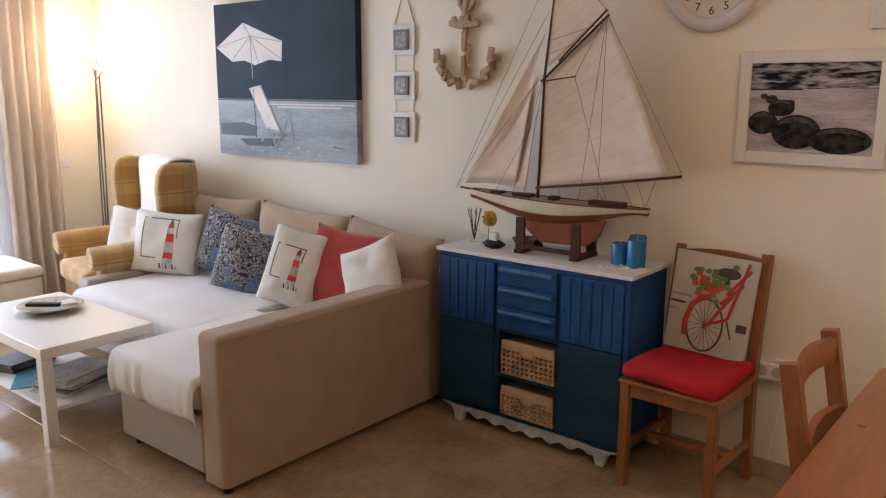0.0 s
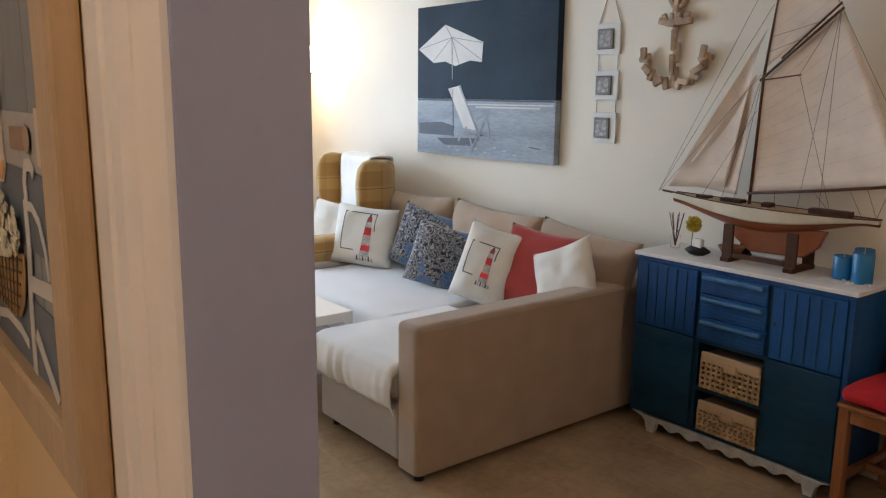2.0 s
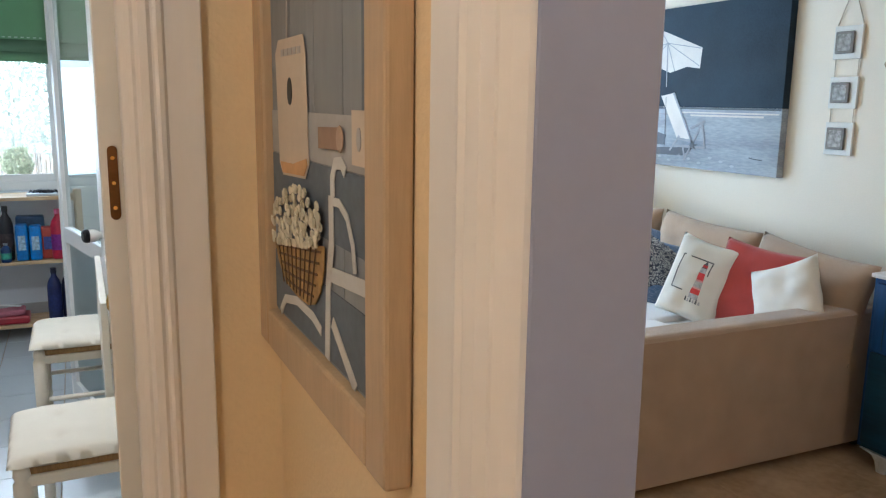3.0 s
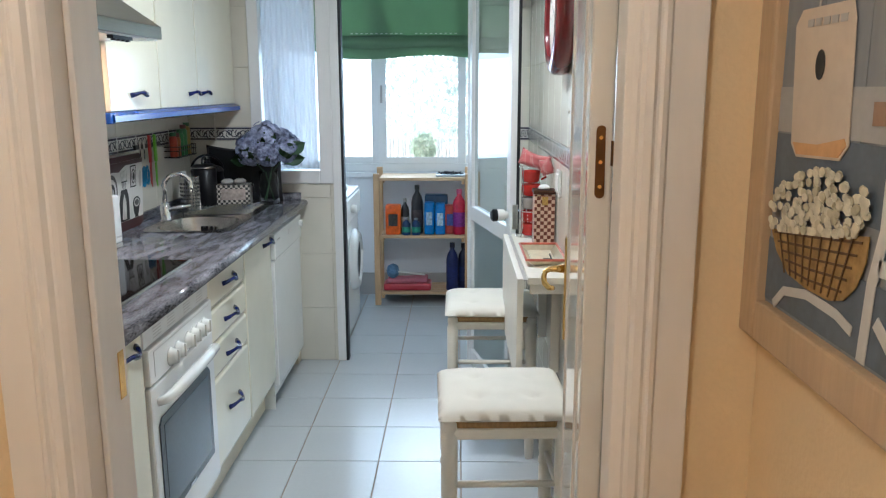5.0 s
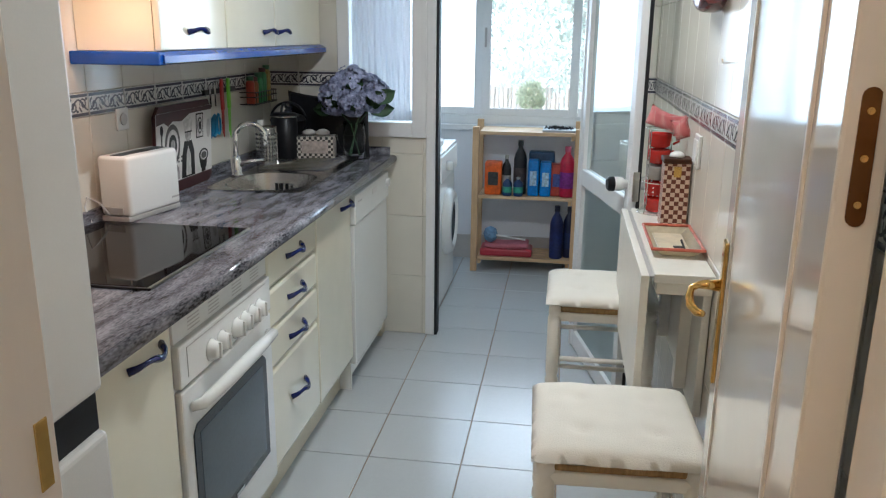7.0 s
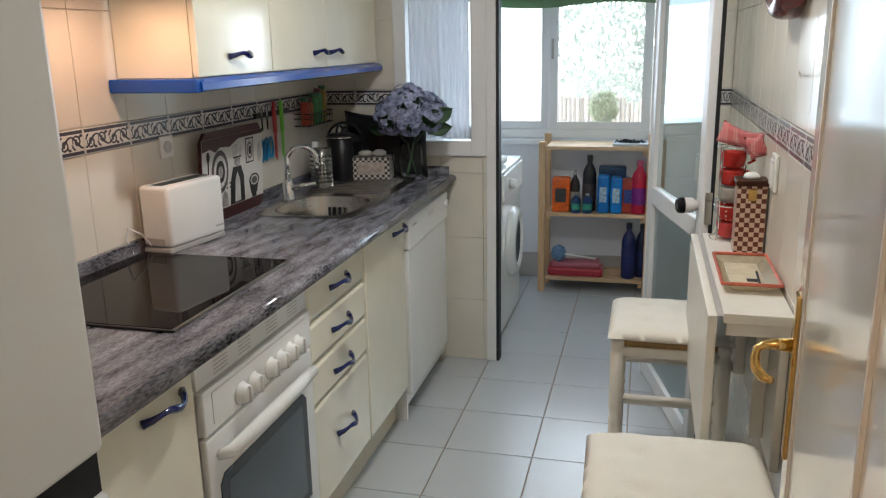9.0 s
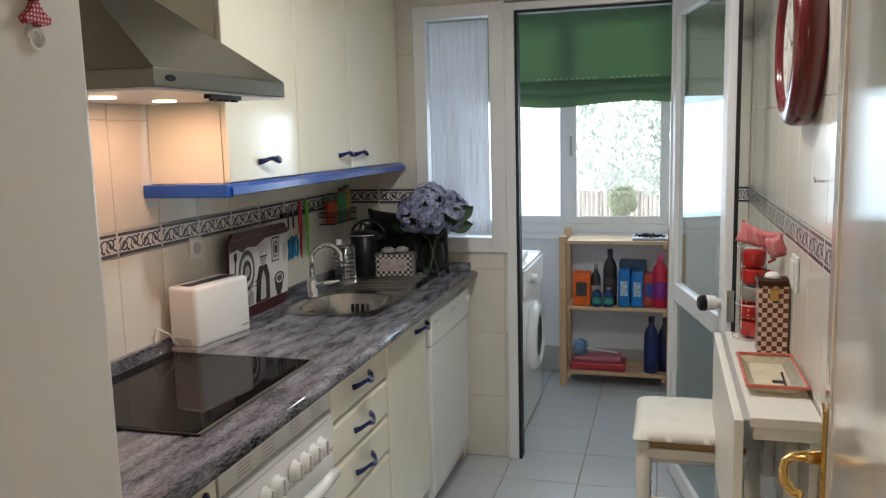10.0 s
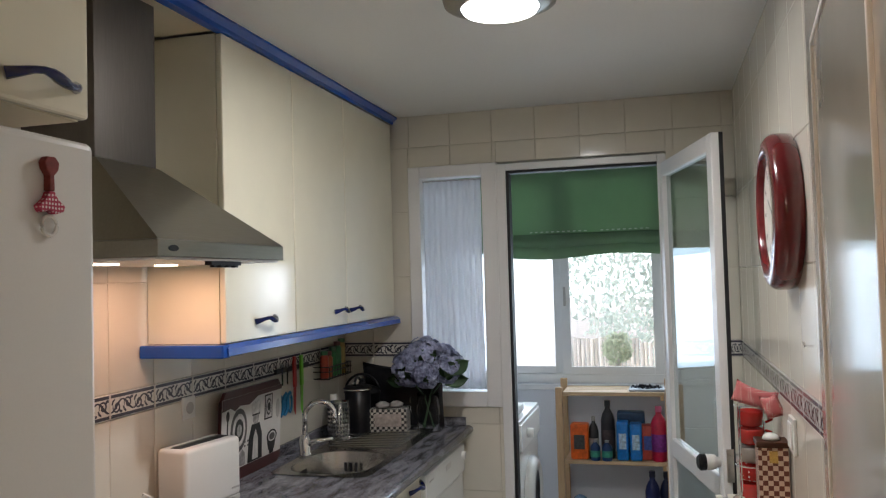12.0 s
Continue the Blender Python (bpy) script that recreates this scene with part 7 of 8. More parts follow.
def throw(x, y, z, w, h, mt, seed, rx, ry, rz_, label, lighthouse=0, d=0.13):
    t = thing("throw_pillow", (x, y, z - h / 2), label, "pillow", "throw pillows", m=pose(x, y, z, rx, ry, rz_))
    bm = pillow(w, h, d, seed)
    if lighthouse:
        probe = {}
        for v in bm.verts:
            if v.co.y < 0:
                probe[(round(v.co.x, 3), round(v.co.z, 3))] = v.co.copy()
        keys = list(probe.values())

        def on(px, pz, off=0.0025):
            near = sorted(keys, key=lambda c: (c.x - px) ** 2 + (c.z - pz) ** 2)[:3]
            wt_ = [1 / (1e-4 + (c.x - px) ** 2 + (c.z - pz) ** 2) for c in near]
            return Vector((px, sum(c.y * a for c, a in zip(near, wt_)) / sum(wt_) - off, pz))

        def patch(x0, x1, z0, z1, mt_, nm, taper=1.0):
            b = bmesh.new()
            n_ = 6
            rows = []
            for i in range(n_ + 1):
                zz = z0 + (z1 - z0) * i / n_
                k = 1 + (taper - 1) * i / n_
                cx = (x0 + x1) / 2
                rows.append([b.verts.new(on(cx + (xx - cx) * k, zz)) for xx in (x0, (x0 * 2 + x1) / 3, (x0 + 2 * x1) / 3, x1)])
            for a, c in zip(rows, rows[1:]):
                for i in range(3):
                    b.faces.new((a[i], a[i + 1], c[i + 1], c[i]))
            part(nm, b, mt_, t, local=True)
        part("cover", bm, mt, t, local=True, smooth=True)
        s = w / 0.42
        fx0, fx1, fz0, fz1 = -0.13 * s, 0.09 * s, -0.10 * s, 0.14 * s
        for a, b_, c, e in ((fx0, fx1, fz1 - 0.006, fz1), (fx0, fx0 + 0.006, fz0, fz1), (fx1 - 0.006, fx1, 0.03, fz1), (fx0, -0.03, fz0, fz0 + 0.006)):
            patch(a, b_, c, e, LGR, "printed_frame")
        tx = 0.045 * s
        z0 = -0.13 * s
        for k, (hh, mm) in enumerate(((0.035, LPG), (0.035, LRD), (0.012, LPK), (0.040, LPG), (0.012, LPK), (0.048, LRD), (0.034, LPG), (0.006, LGR), (0.016, LRD), (0.006, LGR))):
            hw = (0.034 - 0.0020 * k) * s
            patch(tx - hw, tx + hw, z0, z0 + hh * s, mm, "printed_tower", 0.94)
            z0 += hh * s
        patch(tx - 0.012 * s, tx + 0.012 * s, z0, z0 + 0.020 * s, LGR, "printed_dome", 0.3)
        for q in range(6):
            patch(tx - (0.055 - 0.02 * q) * s, tx - (0.040 - 0.02 * q) * s, -0.155 * s, (-0.125 - 0.008 * (q % 2)) * s, (LGR, LPG)[q % 2], "printed_rocks", 0.5)
    else:
        part("cover", bm, mt, t, local=True, smooth=True)
    return t


throw(-2.92, 2.50, 0.640, 0.42, 0.38, PILLOW_WHITE, 11, -14, 4, 30, "white pillow printed with a red lighthouse", 1)
throw(-2.55, 2.70, 0.640, 0.42, 0.38, PAISLEY, 12, -16, 14, 22, "navy and grey paisley pillow")
throw(-2.215, 2.56, 0.615, 0.37, 0.36, PAISLEY, 13, -18, 12, 30, "navy and grey paisley pillow in front")
throw(-1.80, 2.53, 0.645, 0.31, 0.41, PILLOW_WHITE, 14, -18, 12, 22, "white pillow printed with a red lighthouse", 1)
throw(-1.555, 2.65, 0.650, 0.43, 0.41, PILLOW_RED, 15, -20, 5, 12, "brick red linen pillow", 0, 0.11)
throw(-1.340, 2.62, 0.672, 0.35, 0.29, PILLOW_WHITE, 16, -18, -24, 10, "plain off-white pillow against the arm")

# coffee table
ct = thing("coffee_table", (-2.42, 1.62, 0), "white square coffee table with a lower shelf", "table")
part("top", box(-2.05, -2.98, 1.345, 1.875, 0.400, 0.450, 0.003), LACK, ct)
for x in (-2.05, -2.93):
    for y in (1.345, 1.825):
        part("leg", box(x, x - 0.05, y, y + 0.05, 0.0, 0.399, 0.002), LACK, ct)
part("shelf", box(-2.085, -2.945, 1.38, 1.84, 0.145, 0.163, 0.002), LACK, ct)
pl = thing("decorative_plate", (-2.64, 1.66, 0.45), "patterned ceramic plate with pebbles and a remote", "plate")
part("plate", lathe([(0.07, 0.4505), (0.08, 0.455), (0.15, 0.478), (0.158, 0.481), (0.15, 0.4835), (0.075, 0.462), (0.002, 0.460)], 36, Matrix.Translation((-2.64, 1.66, 0))), M("plate_glaze", (0.50, 0.46, 0.38), 0.3, var=0.5, scale=30, col2=(0.62, 0.58, 0.50)), pl, smooth=True)
part("remote", box(-0.085, 0.085, -0.02, 0.02, 0, 0.018, 0.005, m=pose(-2.63, 1.63, 0.480, 0, 0, 40)), BLACK_PL, pl)
part("napkin", slab_soft(-2.62, -2.54, 1.68, 1.76, 0.476, 0.492, 0.006, 4, 0.012, 4), SHEET, pl, smooth=True)
rm = random.Random(3)
PAPER = [M("magazine_paper_%s" % n_, c, 0.45, var=0.3, scale=14, col2=c2) for n_, c, c2 in (("grey", (0.34, 0.34, 0.36), (0.6, 0.58, 0.55)), ("dark", (0.035, 0.035, 0.04), (0.12, 0.12, 0.13)), ("blue", (0.02, 0.22, 0.42), (0.1, 0.4, 0.55)), ("pale", (0.55, 0.52, 0.48), (0.7, 0.68, 0.62)))]
for k in range(9):
    z = 0.1635 + k * 0.008
    x, y, a = (-2.30, 1.60, rm.uniform(-8, 8))
    solo("magazine", box(-0.105, 0.105, -0.15, 0.15, 0, 0.0075, 0.001, m=pose(x + rm.uniform(-0.015, 0.015), y + rm.uniform(-0.02, 0.02), z, 0, 0, 20 + a)), PAPER[(0, 3, 0, 1, 3, 0, 3, 0, 0)[k]], "magazine in a stack on the lower shelf", "magazine", "magazines")
solo("magazine", box(-0.105, 0.105, -0.15, 0.15, 0, 0.006, 0.001, m=pose(-2.53, 1.53, 0.1635, 0, 0, 60)), PAPER[2], "bright blue magazine on the lower shelf", "magazine", "magazines")
for k in range(4):
    solo("magazine", box(-0.09, 0.09, -0.13, 0.13, 0, 0.011, 0.001, m=pose(-2.78 + rm.uniform(-0.01, 0.01), 1.56, 0.1635 + k * 0.0115, 0, 0, 15 + rm.uniform(-6, 6))), PAPER[1], "dark booklet in a stack on the lower shelf", "magazine", "magazines")

# wing armchair
ac = thing("wing_armchair", (-3.43, 2.60, 0), "wing armchair in ochre plaid fabric", "armchair", rz=-10)
part("base", box(-0.34, 0.34, -0.36, 0.24, 0.16, 0.34, 0.02), PLAID, ac, local=True)
part("seat_cushion", slab_soft(-0.28, 0.28, -0.42, 0.20, 0.342, 0.47, 0.04, 4, 0.012, 4), PLAID, ac, local=True, smooth=True)
for s in (-1, 1):
    a_ = part("arm", box(s * 0.285, s * 0.385, -0.36, 0.26, 0.16, 0.54, 0.02), PLAID, ac, local=True)
    part("arm_roll", tube([(s * 0.340, -0.40, 0.555), (s * 0.340, 0.24, 0.575)], 0.072, 18), PLAID, a_, local=True, smooth=True)
    part("arm_front", lathe([(0.002, 0.0), (0.055, 0.004), (0.066, -0.004)], 20, pose(s * 0.340, -0.403, 0.555, 90)), PLAID, a_, local=True)
    wing = [(0.03, 0.60), (0.02, 0.70), (0.0, 0.82), (-0.005, 0.94), (0.01, 1.04), (0.05, 1.09), (0.12, 1.10), (0.23, 1.075), (0.24, 0.60)]
    w_ = prism(wing, 0.075, Matrix.Translation((s * 0.380, 0, 0)) @ Matrix.Rotation(radians(90 + 5 * s), 4, 'Z') @ Matrix.Translation((0, -0.0375, 0)), bevel=0.026)
    part("wing", w_, PLAID, ac, local=True, smooth=True)
part("backrest", slab_soft(-0.36, 0.36, 0.15, 0.29, 0.40, 1.085, 0.05, 3, 0.006, 4), PLAID, ac, local=True, smooth=True)
for x, y in ((-0.27, -0.32), (0.27, -0.32), (-0.27, 0.2), (0.27, 0.2)):
    part("leg", lathe([(0.018, 0.0), (0.028, 0.16)], 12, Matrix.Translation((x, y, 0))), CHAIR_WOOD, ac, local=True, smooth=True)


def throw_over(u, v):
    x = -0.22 + 0.48 * u + 0.02 * noise.noise(Vector((u * 3, v * 4, 2)))
    q = 0.006 * noise.noise(Vector((u * 8, v * 6, 1)))
    if v < 0.72:
        return Vector((x, 0.132 + q - 0.02 * (1 - v), 0.52 + 0.58 * v / 0.72))
    k = (v - 0.72) / 0.28
    return Vector((x, 0.132 + 0.175 * min(1, k * 1.8) + q, 1.10 + 0.012 * math.sin(min(1, k * 1.8) * 3.14) - 0.12 * max(0, k - 0.55)))


bm = sheet(24, 30, throw_over, 0.012)
bm.transform(wm(ac))
solo("throw_blanket", bm, BLANKET, "white throw draped over the armchair", "blanket", smooth=True)
throw(-3.31, 2.52, 0.650, 0.36, 0.32, PILLOW_WHITE, 21, -14, 6, 26, "small white pillow with a grey sketch on the armchair")

# floor lamp
lp = thing("floor_lamp", (-4.40, 2.90, 0), "slim floor lamp of thin metal rods, lit", "floor lamp")
part("base", lathe([(0.13, 0.0), (0.13, 0.012), (0.02, 0.022)], 30, Matrix.Translation((-4.40, 2.90, 0))), STEEL_DK, lp, smooth=True)
for k, (dx, dy) in enumerate(((0.0, 0.0), (0.05, 0.0), (0.025, -0.03))):
    part("rod", tube([(-4.40 + dx * 0.3, 2.90 + dy, 0.02), (-4.385 + dx, 2.90 + dy, 1.0), (-4.37 + dx * 0.6 + 0.02 * k, 2.90 + dy, 1.58 + 0.05 * k)], 0.006, 8), STEEL_DK, lp)
for dx, dz in ((-0.06, 1.77), (0.05, 1.80), (0.14, 1.70)):
    part("shade", lathe([(0.018, dz + 0.07), (0.035, dz + 0.05), (0.055, dz - 0.03), (0.052, dz - 0.03), (0.03, dz + 0.045)], 18, Matrix.Translation((-4.38 + dx, 2.90, 0)), cap=False), glow("lit_shade", (1.0, 0.86, 0.62), 14.0), lp, "glowing glass shade", smooth=True)
    part("arm", tube([(-4.37, 2.90, 1.60), (-4.38 + dx, 2.90, dz - 0.02)], 0.004, 6), STEEL_DK, lp)

# curtain, ottoman, switch
cu = thing("curtain", (-4.60, 2.45, 0), "cream floor-length curtain in deep folds", "curtain")
part("fabric", sheet(120, 20, lambda u, v: Vector((-4.565 + 0.045 * math.sin(u * 30 + 0.6 * math.sin(v * 2)) * (0.55 + 0.45 * v), 2.29 + 0.42 * u * (1 - 0.05 * math.sin(v * 3.1)), 2.42 - 2.40 * v)), 0.003), CURTAIN, cu, smooth=True)
part("sheer", sheet(60, 12, lambda u, v: Vector((-4.625 + 0.015 * math.sin(u * 70), 1.75 + 0.58 * u, 2.42 - 2.39 * v)), 0.002), VOILE, cu, smooth=True)
solo("curtain_pole", tube([(-4.60, 0.2, 2.44), (-4.60, 2.75, 2.44)], 0.012, 12), STEEL_DK, "dark curtain pole above the balcony window", "curtain pole", smooth=True)
ot = thing("ottoman", (-4.15, 1.98, 0), "white padded square ottoman", "ottoman")
part("body", slab_soft(-4.42, -3.88, 1.72, 2.18, 0.03, 0.345, 0.02, 2, 0.004, 3), PILLOW_WHITE, ot, smooth=True)
part("lid", slab_soft(-4.43, -3.87, 1.71, 2.19, 0.347, 0.415, 0.025, 5, 0.008, 4), PILLOW_WHITE, ot, smooth=True)
for x, y in ((-4.38, 1.76), (-3.92, 1.76), (-4.38, 2.14), (-3.92, 2.14)):
    part("foot", lathe([(0.02, 0), (0.02, 0.031)], 10, Matrix.Translation((x, y, 0))), BLACK_PL, ot)
ls = thing("light_switch", (LX, 2.78, 0.95), "white wall switch by the curtain", "switch")
part("plate", box(LX + 0.0005, LX + 0.009, 2.735, 2.815, 0.955, 1.035, 0.003), WHITE_PL, ls)
part("rocker", box(LX + 0.0092, LX + 0.013, 2.750, 2.800, 0.970, 1.020, 0.002), WHITE_PL, ls)

# blue cabinet
cab = thing("blue_cabinet", (-0.52, 2.90, 0), "distressed blue sideboard with a white top and drawers", "sideboard")
CXL, CXR, CF, CBK = -1.005, -0.030, 2.745, 3.068
bm = box(CXL, CXL + 0.018, CF, CBK, 0.075, 0.808)
part("side", bm, CAB_BLUE, cab)
part("side", box(CXR - 0.018, CXR, CF, CBK, 0.075, 0.808), CAB_BLUE, cab)
part("back", box(CXL + 0.018, CXR - 0.018, CBK - 0.012, CBK, 0.075, 0.808), CAB_NAVY, cab)
part("bottom", box(CXL + 0.018, CXR - 0.018, CF, CBK - 0.012, 0.075, 0.093), CAB_NAVY, cab)
for x in (-0.672, -0.352):
    part("divider", box(x - 0.009, x + 0.009, CF, CBK - 0.012, 0.093, 0.808), CAB_NAVY, cab)
for z in (0.280, 0.492):
    part("shelf", box(-0.663, -0.361, CF, CBK - 0.012, z - 0.012, z + 0.006), CAB_NAVY, cab)
part("top", box(CXL - 0.008, CXR + 0.010, CF - 0.018, CBK + 0.004, 0.8085, 0.8265, 0.003), CAB_WHITE, cab, "distressed white top")
part("rail", box(CXL + 0.018, CXR - 0.018, CF - 0.004, CF + 0.02, 0.790, 0.808), CAB_BLUE, cab)
part("edge_trim", box(CXR - 0.022, CXR + 0.002, CF - 0.010, CF - 0.0005, 0.08, 0.806, 0.003), CAB_BLUE, cab)
for k, (z0, z1) in enumerate(((0.700, 0.788), (0.600, 0.696), (0.500, 0.596))):
    d = part("drawer", box(-0.661, -0.363, CF - 0.014, CF + 0.02, z0, z1, 0.003), CAB_BLUE, cab)
    part("lip", box(-0.650, -0.374, CF - 0.036, CF - 0.0145, z1 - 0.026, z1 - 0.008, 0.006), CAB_LIP, d, "lighter blue edge of the drawer pull")
    for q in range(4):
        part("groove", box(-0.655, -0.369, CF - 0.0158, CF - 0.0142, z0 + 0.010 + q * 0.016, z0 + 0.0125 + q * 0.016), CAB_NAVY, d)
for x0, x1, key in ((CXL + 0.02, -0.683, -0.70), (-0.341, CXR - 0.024, -0.325)):
    du = part("door", box(x0, x1, CF - 0.014, CF + 0.004, 0.500, 0.788, 0.003), CAB_BLUE, cab)
    n_ = 6
    for q in range(1, n_):
        xx = x0 + (x1 - x0) * q / n_
        pts = [(xx + 0.004 * noise.noise(Vector((xx * 30, z * 0.35, 1))), CF - 0.0145, 0.512 + 0.265 * z / 8) for z in range(9)]
        part("groove", tube(pts, 0.0028, 6), CAB_NAVY, du)
    part("keyhole", box(key - 0.004, key + 0.004, CF - 0.0155, CF - 0.0135, 0.630, 0.648), INK, du)
    dl = part("door", box(x0, x1, CF - 0.014, CF + 0.004, 0.098, 0.494, 0.003), CAB_NAVY, cab)
    part("keyhole", box(key - 0.004, key + 0.004, CF - 0.0155, CF - 0.0135, 0.285, 0.303), INK, dl)
ap = [(CXL + 0.02, 0.074)]
n_ = 40
for i in range(n_ + 1):
    u = i / n_
    x = CXL + 0.16 + (CXR - CXL - 0.28) * u
    ap.append((x, 0.045 + 0.010 * math.sin(u * math.pi * 14) - 0.012 * math.sin(u * math.pi)))
ap.append((CXR - 0.02, 0.074))
part("apron", prism(ap, 0.014, Matrix.Translation((0, CF - 0.012, 0))), APRON, cab, "weathered scalloped apron")
for x, s in ((CXL + 0.13, 1), (CXR - 0.10, -1)):
    part("foot", prism([(x - 0.055, 0.074), (x - 0.03, 0.045), (x - 0.018, 0.0), (x + 0.018, 0.0), (x + 0.03, 0.045), (x + 0.055, 0.074)], 0.03, Matrix.Translation((0, CF - 0.018, 0)), bevel=0.002), APRON, cab)
    part("foot", prism([(x - 0.055, 0.074), (x - 0.03, 0.045), (x - 0.018, 0.0), (x + 0.018, 0.0), (x + 0.03, 0.045), (x + 0.055, 0.074)], 0.03, Matrix.Translation((0, CBK - 0.05, 0)), bevel=0.002), APRON, cab)


def basket(z0, z1):
    b = thing("wicker_basket", (-0.50, 2.86, z0), "woven wicker basket with a linen lining", "basket", "cabinet baskets")
    x0, x1, y0, y1 = -0.640, -0.372, CF - 0.004, CBK - 0.03
    part("liner", box(x0 + 0.008, x1 - 0.008, y0 + 0.008, y1, z0 + 0.004, z1 - 0.004, 0.004), ROPE, b)
    part("linen_fold", slab_soft(x0 - 0.002, x1 + 0.002, y0 - 0.006, y0 + 0.012, z1 - 0.045, z1, 0.006, 6, 0.004, 4), LINEN, b, "beige linen fold", smooth=True)
    bm = bmesh.new()
    n_ = 11
    for r in range(5):
        z = z0 + 0.010 + r * (z1 - z0 - 0.06) / 4.4
        tube([(x0 + (x1 - x0) * i / 44, y0 + 0.006 * math.sin(i * math.pi / 2 + (r % 2) * math.pi), z) for i in range(45)], 0.0062, 6, bm=bm)
    part("weave", bm, WICKER, b)
    for i in range(n_ + 1):
        x = x0 + (x1 - x0) * i / n_
        part("stake", tube([(x, y0, z0), (x, y0, z1 - 0.03)], 0.005, 6), WICKER, b)
    part("base", box(x0, x1, y0, y1, z0, z0 + 0.004), WICKER, b)
    part("knot", slab_soft(-0.53, -0.47, y0 - 0.012, y0 - 0.004, z1 - 0.06, z1 - 0.025, 0.003, 2, 0.006, 2), LINEN, b, smooth=True)


basket(0.2865, 0.445)
basket(0.0935, 0.230)

# on the cabinet
TOPZ = 0.827
sp_ = thing("model_sailboat", (-0.52, 2.90, TOPZ), "large model sailing yacht with aged sails on a stand", "model ship")
SYY = 2.915


def hull(u, v, lo_, hi_):
    x = -0.955 + 0.90 * u
    t = u
    deck = 1.062 + 0.020 * (1 - t) ** 2 - 0.004 * math.sin(t * 3.1) + 0.004 * t
    half = 0.078 * (math.sin(math.pi * min(1.0, (t * 0.93 + 0.04))) ** 0.75)
    keel = 1.040 - 0.080 * math.sin(math.pi * min(1, t * 1.06)) ** 1.3 if t < 0.94 else 1.040
    w = lo_ + (hi_ - lo_) * abs(2 * v - 1)
    z = keel + (deck - keel) * w
    return Vector((x, SYY + (1 if v > 0.5 else -1) * half * (w ** 0.55), z))


part("topside", sheet(40, 12, lambda u, v: hull(u, v, 0.42, 1.0)), HULL_CREAM, sp_, "cream upper hull", smooth=True)
part("bottom", sheet(40, 16, lambda u, v: hull(u, v, 0.0, 0.43)), RED_WOOD, sp_, "red-brown lower hull", smooth=True)
bm = bmesh.new()
dk = [hull(i / 40, 1.0, 0, 0.985) for i in range(41)]
bm.faces.new([bm.verts.new(p_) for p_ in dk] + [bm.verts.new((p_.x, 2 * SYY - p_.y, p_.z)) for p_ in dk[::-1]])
part("deck", bm, M("pale_deck_planking", (0.40, 0.28, 0.16), 0.5, var=0.25, scale=30, stretch=(0.2, 2, 1)), sp_)
for v in (0.0, 1.0):
    part("deck_rail", tube([hull(i / 40, v, 0, 1.0) + Vector((0, 0, 0.002)) for i in range(41)], 0.0026, 6), SPAR_WOOD, sp_)
part("keel", prism([(-0.66, 0.965), (-0.24, 1.0), (-0.27, 0.93), (-0.33, 0.882), (-0.56, 0.872), (-0.63, 0.92)], 0.024, Matrix.Translation((0, SYY - 0.012, 0)), bevel=0.006), RED_WOOD, sp_, "red-brown keel")
part("bowsprit", tube([(-0.90, SYY, 1.075), (-1.02, SYY, 1.085)], 0.005, 8), SPAR_WOOD, sp_)
part("mast", tube([(-0.585, SYY, 1.05), (-0.565, SYY, 1.60), (-0.535, SYY, 1.86), (-0.50, SYY, 2.12)], 0.007, 10, taper=[0.007, 0.006, 0.005, 0.0035]), SPAR_WOOD, sp_, smooth=True)
part("boom", tube([(-0.588, SYY - 0.012, 1.115), (-0.25, SYY - 0.02, 1.160), (0.085, SYY - 0.03, 1.212)], 0.006, 8), SPAR_WOOD, sp_, smooth=True)
part("gaff", tube([(-0.575, SYY - 0.010, 1.575), (-0.262, SYY - 0.015, 1.835)], 0.006, 8), SPAR_WOOD, sp_, smooth=True)
part("spar", tube([(-0.49, SYY - 0.010, 1.66), (-0.27, SYY - 0.015, 1.855)], 0.0045, 8), SPAR_WOOD, sp_)
part("spreader", tube([(-0.57, SYY - 0.012, 1.575), (-0.40, SYY - 0.02, 1.595)], 0.003, 6), SPAR_WOOD, sp_)


def sail(a, b, c, d, belly, n_=16):
    a, b, c, d = (Vector(p_) for p_ in (a, b, c, d))

    def f(u, v):
        p_ = (a * (1 - u) + b * u) * (1 - v) + (d * (1 - u) + c * u) * v
        p_.y += belly * math.sin(math.pi * u) * math.sin(math.pi * min(1, v * 0.9 + 0.1)) + 0.002 * noise.noise(p_ * 14)
        return p_
    return sheet(n_, n_, f, 0.0012), f


def sailpart(a, b, c, d, belly, seams, nm):
    bm, f = sail(a, b, c, d, belly)
    s_ = part(nm, bm, SAIL, sp_, smooth=True)
    for k in range(1, seams):
        v = k / seams
        part("seam", tube([f(i / 12, min(1, max(0, v + 0.08 * (i / 12 - 0.5)))) + Vector((0, -0.0010, 0)) for i in range(13)], 0.0007, 4), SEAM, s_)


sailpart((-0.585, SYY, 1.118), (0.03, SYY - 0.02, 1.205), (-0.265, SYY, 1.828), (-0.572, SYY, 1.57), 0.035, 12, "mainsail")
sailpart((-0.556, SYY, 1.63), (-0.275, SYY, 1.85), (-0.40, SYY, 2.02), (-0.505, SYY, 2.10), 0.01, 6, "topsail")
sailpart((-0.645, SYY, 1.10), (-0.955, SYY, 1.125), (-0.60, SYY, 1.60), (-0.592, SYY, 1.58), 0.03, 9, "staysail")
sailpart((-0.70, SYY, 1.13), (-0.995, SYY - 0.01, 1.105), (-0.565, SYY, 1.78), (-0.60, SYY, 1.70), 0.02, 11, "jib")
